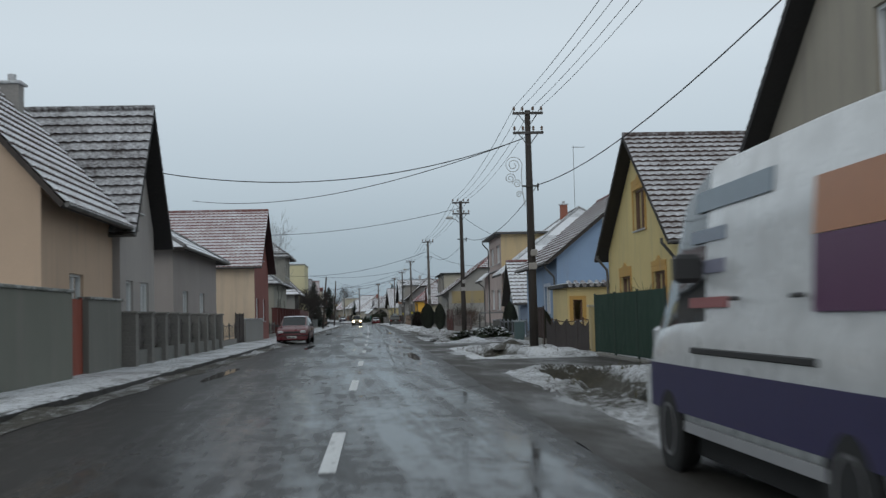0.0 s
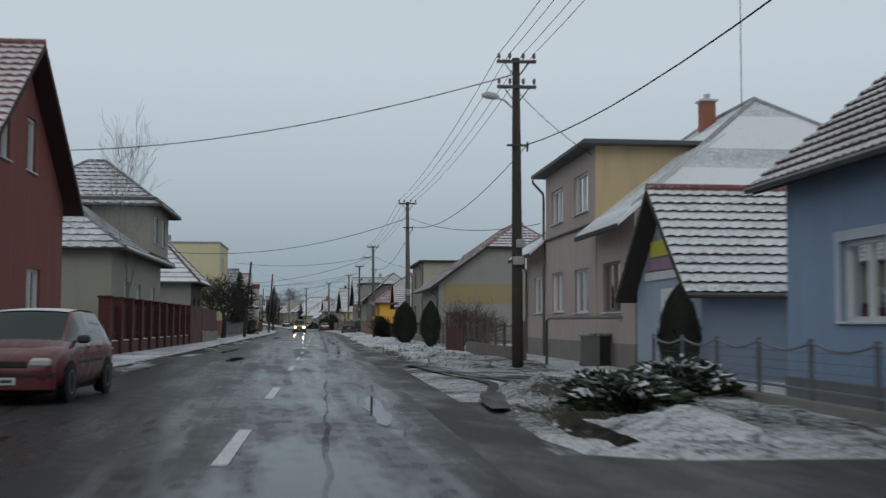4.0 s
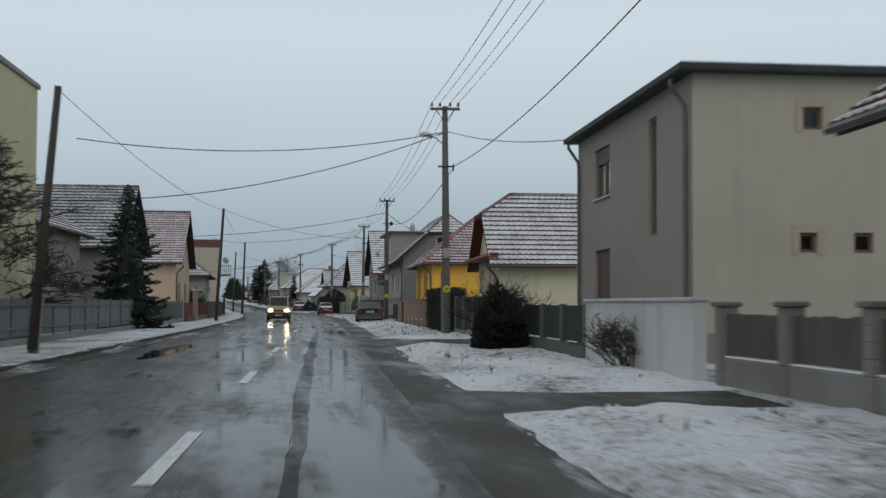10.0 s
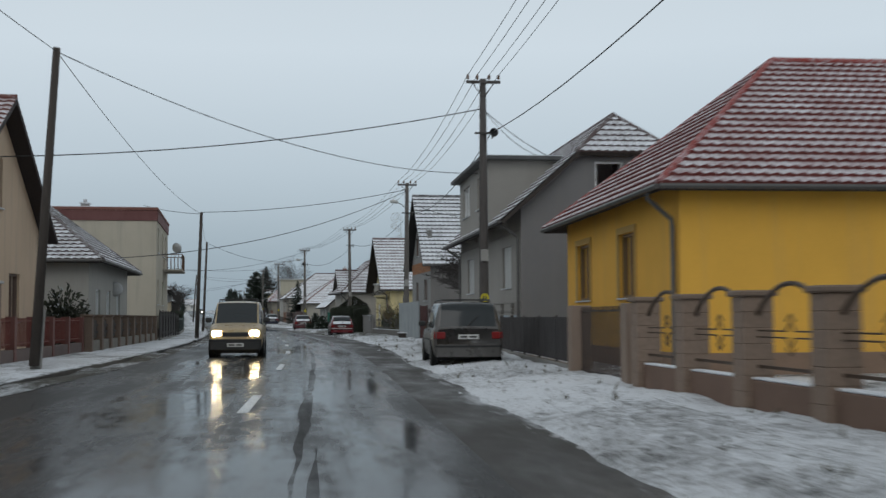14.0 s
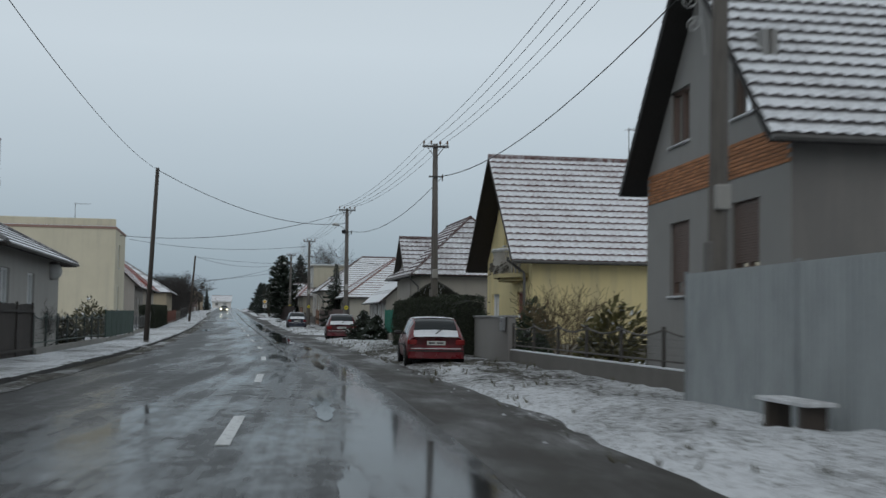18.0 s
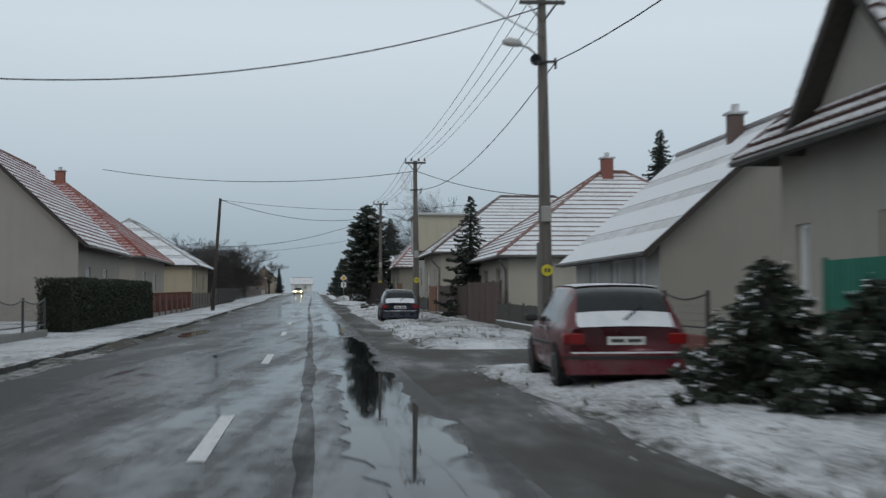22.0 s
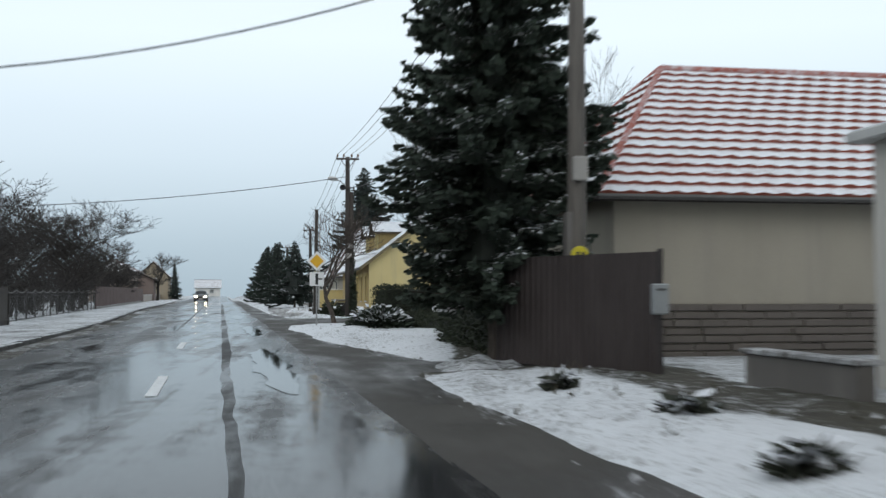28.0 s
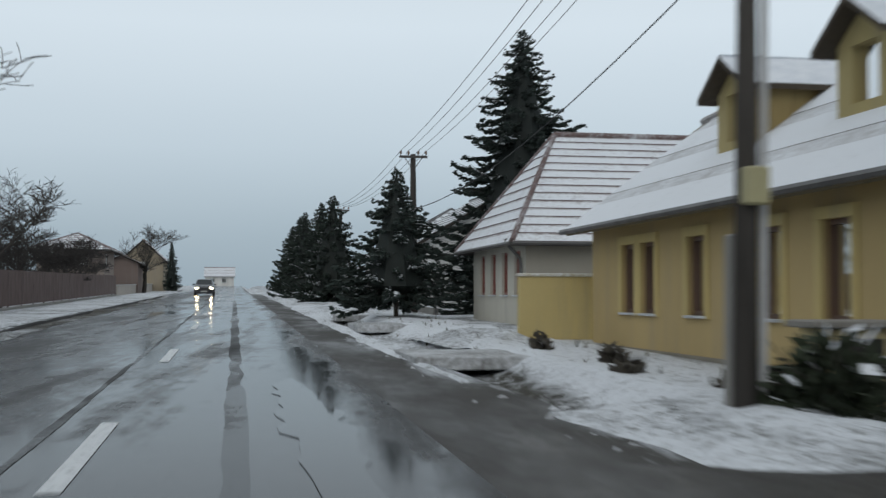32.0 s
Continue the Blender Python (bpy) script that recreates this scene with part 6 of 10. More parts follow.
h.win("front", 152.2, 153.4, 5.6, 7.0).win("front", 152.2, 153.4, 2.2, 3.6).flat((0.66, 0.60, 0.38), lip=0.08, roofc=(0.3, 0.3, 0.28), dirt=0.2)
chimney(h.ob, 4.8, 7.2, 8.2, 8.9, (0.3, 0.29, 0.28), 0.9, False)
h = House("house", -1, 162.0, 174.0, 9.6, 11.0, 4.6, "brown-grey rendered gabled house behind trees")
h.win("near", 13.5, 14.8, 4.8, 6.0).gable(8.2, BROWN, 0.6, (0.34, 0.28, 0.24), False, over=0.5)
h = House("house", -1, 178.4, 188.4, 8.9, 10.0, 4.3, "light grey gabled house with dark tiles")
h.win("front", 180, 181.2, 1.3, 2.7).win("front", 184, 185.4, 1.3, 2.7).gable(7.4, (0.08, 0.065, 0.065), 0.4, (0.42, 0.40, 0.39), True, over=0.5, gover=0.5, deckc=(0.03, 0.03, 0.03))
h = House("house", -1, 201.2, 213.0, 8.5, 11.0, 4.3, "peach gabled house with pinkish snowy tiles and brown windows")
h.win("front", 206.3, 207.6, 4.6, 6.1, frame_c=(0.13, 0.08, 0.06)).win("front", 203.6, 205.0, 1.2, 2.7, frame_c=(0.13, 0.08, 0.06)).win("front", 208.6, 210.0, 1.2, 2.7, frame_c=(0.13, 0.08, 0.06))
h.gable(7.85, (0.22, 0.085, 0.07), 0.5, (0.60, 0.45, 0.32), True, over=0.5, gover=0.5, deckc=(0.04, 0.03, 0.03))
downpipe(h.ob, 0, 11.6, 3.9, over=0.5)
h = House("house", -1, 219.0, 232.4, 7.9, 11.0, 3.9, "grey bungalow with a snowy hipped tile roof")
h.win("front", 221, 222.4, 1.2, 2.5).win("front", 224.4, 225.8, 1.2, 2.5).win("front", 228, 229.4, 1.2, 2.5)
h.hip(7.6, (0.13, 0.10, 0.095), 0.62, (0.40, 0.385, 0.35), street=True, inset=(4.5, 4.5), over=0.6)
satellite_dish(226.6, -7.8, 2.6, 180)
h = House("house", -1, 240.3, 252.2, 7.2, 10.5, 7.45, "greige flat-roofed two-storey house with a balcony and brown roof trim")
for a, z in ((241.4, 5.1), (245.9, 5.1), (241.4, 2.1), (249.3, 5.1), (245.9, 2.1)):
    h.win("front", a, a + 1.2, z, z + 1.45)
h.flat((0.50, 0.45, 0.36), plinth=(0.7, (0.3, 0.26, 0.22)), lip=0.1, roofc=(0.2, 0.08, 0.06))
for f, n in (("front", 11.9), ("near", 10.5), ("far", 10.5)):
    fb = Shape(wall_fn(h.face(f), 10.5, 11.9))
    fb.box(0.0, n, 0.003, 0.06, 6.85, 7.44, 0, 0.01)
    part("fascia_band", fb, paint((0.15, 0.055, 0.05), 0.6), h.ob, "wine-red band under the roof edge")
bc = Shape()
y0, y1 = h.y(250.6), h.y(246.8)
bc.box(-1.2, 0, y0, y1, 4.2, 4.35, 0, 0.02)
part("balcony_slab", bc, concrete((0.4, 0.36, 0.3)), h.ob)
RAILC = paint((0.16, 0.09, 0.06))
rl = Shape()
rl.tube([(0, y0 + 0.02, 5.28), (-1.17, y0 + 0.02, 5.28), (-1.17, y1 - 0.02, 5.28), (0, y1 - 0.02, 5.28)], 0.03, 6)
rail = part("balcony_rail", rl, RAILC, h.ob, "brown balcony railing")
for x, y in [(-1.165, y0 + 0.03 + (y1 - y0 - 0.06) * k / 15) for k in range(16)] + [(-1.165 + k * 0.22, y) for k in range(1, 6) for y in (y0 + 0.02, y1 - 0.02)]:
    rb = Shape()
    rb.box(x - 0.015, x + 0.015, y - 0.012, y + 0.012, 4.35, 5.25)
    part("bar", rb, RAILC, rail)
satellite_dish(251.2, -6.6, 5.9, 150)
chimney(h.ob, 5, 3, 7.5, 8.6, (0.3, 0.28, 0.26), 0.5)
h = House("house", -1, 257.5, 271.0, 7.9, 10, 3.6, "grey bungalow with a snow-covered hipped roof")
h.win("front", 259.4, 260.8, 1.2, 2.7, curtain=0.8).win("front", 264, 265.4, 1.2, 2.7, curtain=0.8)
h.hip(6.2, (0.16, 0.15, 0.15), 0.9, (0.40, 0.385, 0.36), street=False, inset=(5, 5), over=0.6, wave=0, course=0.5)
satellite_dish(268.6, -7.8, 2.9, 180)
h = House("house", -1, 299.8, 307.2, 8.4, 13.0, 6.55, "pale cream flat-roofed building with a raised parapet")
h.win("front", 302.0, 303.2, 4.2, 5.7).win("front", 302.0, 303.2, 1.5, 3.0).flat((0.66, 0.60, 0.46), lip=0.06, roofc=(0.32, 0.2, 0.16), dirt=0.2)
pp = Shape()
pp.box(0.02, 12, 7.1, 7.4, 6.7, 7.2, 0, 0.03)
part("parapet", pp, plaster((0.66, 0.60, 0.46)), h.ob)
h = House("house", -1, 328.2, 339.6, 9.2, 9.0, 3.7, "weathered grey house with a red-edged snowy gable roof")
h.win("front", 330, 331.2, 1.2, 2.4).win("front", 334.6, 335.8, 1.2, 2.4).gable(7.9, (0.30, 0.09, 0.07), 0.8, (0.34, 0.31, 0.28), False, over=0.5)
h = House("house", -1, 347.0, 361.0, 9.4, 12.0, 3.6, "house with a bare red pyramid roof and a brick chimney")
h.win("front", 350, 351.4, 1.2, 2.4).win("front", 355, 356.4, 1.2, 2.4)
h.hip(8.3, (0.33, 0.075, 0.05), 0.33, (0.40, 0.36, 0.31), street=True, inset=(5.6, 5.6), over=0.6, wave=0.3)
chimney(h.ob, 5.8, 7.0, 7.6, 9.0, (0.3, 0.12, 0.09), 0.55)
h = House("house", -1, 370.4, 384.6, 8.4, 11.0, 3.5, "beige house with a snowy corrugated sheet hip roof")
h.win("front", 373, 374.4, 1.2, 2.5).win("front", 379, 380.4, 1.2, 2.5)
h.hip(7.0, (0.33, 0.33, 0.33), 0.85, (0.46, 0.39, 0.28), street=False, inset=(4.0, 4.0), over=0.6, wave=0.18, course=1.2, lip=0.02)
h = House("house", -1, 505, 514, 10.1, 5.4, 4.0, "brown-grey two-storey house with a snowy pyramid roof beyond the fence")
h.win("near", 11.4, 12.4, 2.6, 3.6).win("near", 13.4, 14.4, 2.6, 3.6).win("front", 507, 508.4, 2.4, 3.5)
h.hip(5.35, (0.2, 0.12, 0.11), 0.85, (0.27, 0.22, 0.19), street=True, inset=(2.6, 2.6), over=0.7, wave=0, course=0.7)
h = House("shed", -1, 520, 526, 8.4, 3.2, 3.05, "low brown shed with a snow-covered lean-to roof", category="shed")
h.gable(3.75, (0.2, 0.12, 0.1), 0.9, (0.2, 0.15, 0.13), False, wave=0, course=0.7)
h = House("house", -1, 545, 556, 7.5, 4.7, 3.85, "brownish gabled house with snow on its steep roof beyond the fence")
h.win("near", 9.2, 10.2, 2.4, 3.4)
h.gable(6.0, (0.25, 0.13, 0.08), 0.75, (0.34, 0.28, 0.2), False, wave=0, course=0.7)
h = House("house", -1, 580, 592, 10, 11, 3.2, "low white house far down the road")
h.win("front", 582, 583.4, 1.2, 2.4).win("front", 586, 587.4, 1.2, 2.4)
h.gable(4.8, (0.2, 0.15, 0.14), 0.85, (0.5, 0.5, 0.48), False, wave=0, course=0.7)
h = House("house", 1, 746, 754, -7.5, 8, 3.0, "white house with a snowy roof where the road bends away")
for p in (1.3, 4.6):
    h.holes["near"].append((p, p + 1.3, 1.0, 2.2))
    h.todo.append(("near", (p, p + 1.3, 1.0, 2.2), {}))
h.gable(5.4, (0.22, 0.13, 0.11), 0.85, (0.66, 0.64, 0.60), True, wave=0, course=0.8)

# ---- power poles, lamps and wires ----
POLES = [(44.6, 6.4, 9.05, 2, 0, "wood"), (80.3, 6.5, 9.1, 2, 1, "wood"), (121.4, 6.3, 9.05, 1, 0, "grey"), (165.6, 6.1, 9.1, 1, 1, "grey"), (209.8, 6.5, 9.25, 1, 0, "dark"),
         (240.6, 7.3, 9.25, 1, 1, "grey"), (273.6, 7.5, 9.0, 1, 0, "grey"), (304.2, 6.7, 8.75, 1, 1, "grey"), (339.2, 6.6, 8.4, 1, 0, "grey"), (369.6, 6.42, 8.25, 1, 1, "grey"),
         (411.2, 7.1, 8.2, 1, 1, "wood"), (449, 8.0, 6.5, 1, 0, "wood"), (481, 7.8, 6.2, 1, 0, "wood"), (515, 7.6, 6.0, 1, 0, "wood"), (8.0, 6.5, 9.0, 1, 0, "wood"), (-28, 6.5, 9.0, 1, 0, "wood")]
BRACKET = {44.6: 2.9, 80.3: 2.6, 121.4: 1.65, 165.6: 2.4, 209.8: 1.85, 240.6: 1.8, 273.6: 1.45, 304.2: 1.63, 339.2: 1.6, 369.6: 1.6, 411.2: 1.6}
HORNS = {209.8: 0.3, 304.2: -0.25, 411.2: -0.3}
WIRE_AT = {}


def power_pole(s, d, h, arms, lamp, kind):
    lean = random.Random(int(s)).uniform(-0.6, 0.6)
    col = {"wood": (0.045, 0.037, 0.032), "grey": (0.125, 0.112, 0.10), "dark": (0.09, 0.08, 0.075)}[kind]
    m = base(s, d) @ pose(0, 0, 0, lean * 0.4, lean, 0)
    t = thing("power_pole", m, {"wood": "tarred wooden power pole with crossarms and insulators", "grey": "grey weathered power pole with crossarm and insulators",
                                "dark": "dark power pole with crossarm and a hanging lamp"}[kind] + (", carrying a street lamp" if lamp else ""), "power pole", "power poles along the road")
    sh = Shape()
    n = 10
    sh.tube([(0, 0, -0.4), (0, 0, h * 0.25), (0, 0, h * 0.6), (0, 0, h)], [0.17, 0.16, 0.14, 0.105], n)
    part("pole", sh, wood(col, 0.2), t, smooth=True)
    if kind == "grey":
        st = Shape()
        st.box(-0.2, -0.08, -0.11, 0.11, -0.4, 2.6, 0, 0.02)
        part("concrete_stub", st, concrete((0.17, 0.16, 0.15)), t)
    pts = []
    for k in range(arms):
        z = h - 0.12 - k * 0.75
        a = Shape()
        a.box(-0.58, 0.58, -0.14, -0.06, z - 0.05, z + 0.05, 0, 0.01)
        a.tube([(-0.02, -0.1, z - 0.5), (-0.36, -0.1, z - 0.04)], 0.018, 5)
        a.tube([(0.02, -0.1, z - 0.5), (0.36, -0.1, z - 0.04)], 0.018, 5)
        arm = part("crossarm", a, paint((0.10, 0.09, 0.085), 0.6, 0.3), t)
        for x in (-0.52, -0.2, 0.2, 0.52):
            i = Shape()
            i.tube([(x, -0.1, z + 0.04), (x, -0.1, z + 0.12)], 0.014, 5)
            i.lathe([(0.03, z + 0.1), (0.055, z + 0.12), (0.04, z + 0.17), (0.055, z + 0.19), (0.03, z + 0.25)], 8, 0, x, -0.1)
            part("insulator", i, plain((0.16, 0.10, 0.07), 0.2), arm)
            if k == 0:
                pts.append(m @ Vector((x, -0.1, z + 0.24)))
    WIRE_AT[s] = pts
    c = Shape()
    zc = h - BRACKET.get(s, 2.2)
    c.box(-0.3, 0.34, -0.17, -0.11, zc - 0.03, zc + 0.03)
    c.tube([(0.3, -0.14, zc - 0.18), (0.3, -0.14, zc + 0.1)], 0.03, 6)
    part("cable_bracket", c, paint((0.07, 0.065, 0.06), 0.6, 0.3), t)
    if kind != "wood":
        b = Shape()
        b.box(-0.12, 0.12, -0.24, -0.13, 3.1, 3.5, 0, 0.02)
        part("junction_box", b, paint((0.33, 0.32, 0.30)), t)
        y = Shape(lambda x, q, z: (x, -0.185 + z, 1.9 + q))
        y.lathe([(0.13, -0.012), (0.145, -0.006), (0.145, 0.03)], 16)
        mk = part("marker_plate", y, paint((0.62, 0.53, 0.03), 0.5), t, "round yellow marker plate")
        y = Shape()
        y.box(-0.07, -0.015, -0.203, -0.199, 1.85, 1.95)
        y.box(0.015, 0.07, -0.203, -0.199, 1.85, 1.95)
        part("marker_bars", y, plain((0.05, 0.05, 0.04), 0.5), mk)
    else:
        b = Shape()
        b.box(-0.14, 0.16, -0.25, -0.1, 3.0, 3.25, 0, 0.02)
        part("junction_box", b, paint((0.35, 0.33, 0.31)), t)
        b = Shape()
        b.box(-0.05, 0.2, -0.22, -0.08, 3.5, 3.75, 0, 0.03)
        part("junction_box", b, paint((0.35, 0.33, 0.31)), t)
    if s in HORNS:
        x = HORNS[s]
        q = Shape(lambda a, b_, c_, x=x, zc=zc: (x + a, -0.2 - c_, zc - 0.02 + b_))
        q.lathe([(0.05, -0.1), (0.06, 0.05), (0.11, 0.2), (0.15, 0.26), (0.13, 0.25), (0.04, 0.12)], 14)
        part("loudspeaker", q, plain((0.02, 0.02, 0.022), 0.5), t, "small black horn loudspeaker", True)
    if lamp:
        l = Shape()
        zl = h - 1.25
        l.tube([(-0.1, -0.05, zl - 0.25), (-0.35, -0.05, zl - 0.02), (-0.6, -0.05, zl + 0.06)], 0.025, 6)
        la = part("lamp_arm", l, paint((0.3, 0.3, 0.3), 0.4, 0.6), t)
        q = Shape()
        q.tube([(-0.52, -0.05, zl + 0.06), (-0.62, -0.05, zl + 0.1), (-0.85, -0.05, zl + 0.13), (-1.02, -0.05, zl + 0.12)], [0.05, 0.1, 0.115, 0.06], 10)
        part("lamp_head", q, plain((0.5, 0.5, 0.48), 0.4), la, smooth=True)
    return t


for p in POLES:
    power_pole(*p)


def wire(name, a, b, sag, r, label, group, n=14):
    pts = []
    for k in range(n + 1):
        u = k / n
        p = a.lerp(b, u)
        p.z -= sag * 4 * u * (1 - u)
        pts.append(p)
    sh = Shape()
    sh.tube([p - a for p in pts], r, 4, 0, False)
    return whole(name, sh, plain((0.035, 0.035, 0.037), 0.6), Matrix.Translation(a), label, "wire", group)


order = sorted(POLES)
for p, q in zip(order, order[1:]):
    for a, b in zip(WIRE_AT[p[0]], WIRE_AT[q[0]]):
        wire("overhead_wire", a, b, 0.45, 0.011, "thin bare overhead power wire", "overhead wires")
    wire("overhead_cable", at(p[0], p[1] + 0.3, p[2] + 0.05 - BRACKET.get(p[0], 2.2)), at(q[0], q[1] + 0.3, q[2] + 0.05 - BRACKET.get(q[0], 2.2)), 0.8, 0.017, "black insulated cable slung between poles", "overhead cables")

LEFT_POLES = [(148.5, -5.6, 6.55, 4.5), (198.6, -5.5, 7.55, 3.2), (240.6, -4.85, 7.4, 1.8), (277.6, -4.95, 8.0, 2.2), (348.7, -5.05, 7.0, 3.8)]
for s, d, hgt, lean in LEFT_POLES:
    t = thing("utility_pole", base(s, d) @ pose(0, 0, 0, 0, lean, 0), "slim dark wooden utility pole on a concrete stub", "utility pole", "utility poles")
    sh = Shape()
    sh.tube([(0, 0, 0.2), (0, 0, hgt * 0.5), (0, 0, hgt)], [0.12, 0.105, 0.085], 9)
    part("pole", sh, wood((0.06, 0.048, 0.04), 0.2), t, smooth=True)
    st = Shape()
    st.box(-0.12, 0.12, 0.1, 0.26, -0.4, 1.5, 0, 0.02)
    part("concrete_stub", st, concrete((0.33, 0.32, 0.3)), t)


def pole_top(s, dz=-1.0):
    p = next(q for q in POLES if q[0] == s)
    return at(p[0], p[1], p[2] + dz)


def service(a, b, sag, r=0.017):
    wire("service_cable", a, b, sag, r, "black service cable sagging across the road", "service cables", 20)


left_top = {s: at(s, d, hgt - 0.1) + Vector((math.sin(radians(l)) * hgt, 0, 0)) for s, d, hgt, l in LEFT_POLES}
for ps, target, sag in ((44.6, at(41.4, -6.9, 6.5), 0.9), (44.6, at(76, -10.9, 9.0), 1.0), 
                        (121.4, at(126, -9.2, 6.0), 0.9), (165.6, at(162, -7.4, 7.1), 0.6), (165.6, at(165, -10, 5.2), 0.9), (209.8, at(207, -8.5, 6.1), 0.35),
                        (304.2, left_top[277.6], 0.9), 
                        (369.6, left_top[348.7], 0.8), (369.6, at(372, -9, 5.0), 1.0), (411.2, at(401, -24, 5.0), 1.0)):
    service(pole_top(ps), target, sag)
for ps, target, sag in ((80.3, at(84, 10, 6.6), 0.2), (121.4, at(90.5, 9.05, 5.1), 0.5), (165.6, at(152, 10, 6.3), 0.4), (209.8, at(214, 9.5, 7.2), 0.3), (209.8, at(211, 10.2, 6.4), 0.3),
                        (240.6, at(226, 10, 6.2), 0.5), (369.6, at(360, 9, 6.6), 0.3)):
    service(pole_top(ps), target, sag, 0.014)
for ps, dz, target, sag in ((304.2, -0.2, at(303, -8.4, 6.4), 0.8), (80.3, -0.45, at(93, -8.9, 7.95), 0.5), (240.6, -0.4, left_top[240.6] + Vector((0, 0, 0.1)), 0.3), (240.6, -0.5, at(226, -8, 4.0), 0.8),
                            (339.2, -0.55, at(345, -11, 8.35), 0.65), (339.2, -0.55, at(331, 12.53, 5.91), 0.35)):
    service(pole_top(ps, dz), target, sag)
wire("service_cable", left_top[348.7], at(351, 11.5, 6.9), 0.5, 0.012, "black service cable sagging across the road", "service cables", 20)
wire("service_cable", left_top[198.6], at(216.5, 8.4, 6.95), 0.9, 0.012, "black service cable sagging across the road", "service cables", 20)
wire("service_cable", left_top[240.6], at(242, -8.0, 7.9), 0.1, 0.014, "black service cable sagging across the road", "service cables", 6)
for a, b in ((148.5, 198.6), (198.6, 240.6), (240.6, 277.6)):
    wire("service_cable", left_top[a], left_top[b], 0.5, 0.011, "black cable between the slim poles", "service cables", 16)


def scroll(s, d, z, side=-1):
    """A wrought ornament of spirals, fixed to a pole for the holidays."""
    t = thing("scroll_ornament", base(s, d, z), "pale curled wire ornament fixed to a power pole", "ornament", "holiday ornaments")
    for x, y, q, turns in ((-0.42, 1.25, 0.34, 2.2), (-0.55, 0.75, 0.2, 1.8), (-0.3, 0.55, 0.17, -1.7), (-0.22, 0.15, 0.13, 1.6)):
        sh = Shape()
        sh.tube([(x * -side + math.cos(a) * r * (1 if turns > 0 else -1), -0.1, y + math.sin(a) * r) for k in range(40) for a, r in [(k / 39 * abs(turns) * 6.28, q * (1 - 0.8 * k / 39))]], 0.012, 4)
        part("spiral", sh, plain((0.42, 0.42, 0.41), 0.5), t)
    st = Shape()
    st.tube([(0, -0.05, -0.3), (-0.1, -0.1, 0.3), (-0.12, -0.1, 0.9), (-0.08, -0.1, 1.3)], 0.014, 4)
    part("stem", st, plain((0.4, 0.4, 0.39), 0.5), t)


t = thing("pole_brace", base(411.2, 7.28), "second tarred pole bolted beside the power pole, ivy round its foot", "utility pole")
sh = Shape()
sh.tube([(0, 0, -0.3), (-0.02, 0, 3.0), (-0.04, 0, 6.4)], [0.15, 0.13, 0.11], 10)
part("pole", sh, wood((0.045, 0.036, 0.03), 0.3), t, smooth=True)
ivr = random.Random(77)
ivy = Shape()
for _ in range(900):
    z = abs(ivr.gauss(0, 1.3))
    a = ivr.uniform(-2.4, 1.6)
    p = Vector((math.cos(a), math.sin(a), 0)) * (0.15 + ivr.uniform(0, 0.12) * max(0.2, 1 - z / 4)) + Vector((0, 0, z))
    u, v = Vector((ivr.gauss(0, 0.04), ivr.gauss(0, 0.04), 0.05)), Vector((ivr.gauss(0, 0.05), ivr.gauss(0, 0.05), ivr.gauss(0, 0.02)))
    ivy.face([p - u, p + v, p + u, p - v])
tagged(part("ivy", ivy, foliage((0.022, 0.03, 0.014)), t, "dark ivy leaves"), kind="stuff")


scroll(44.6, 6.2, 5.7)
scroll(339.2, 6.45, 6.2)
scroll(240.6, 7.1, 5.9)

# ---- fences, walls and hedges ----
def snow_cap(parent, x0, x1, y0, y1, z, name="snow_cap"):
    sh = Shape()
    sh.box(x0, x1, y0, y1, z + 0.003, z + 0.035, 0, 0.012)
    return part(name, sh, snow_mat(), parent)


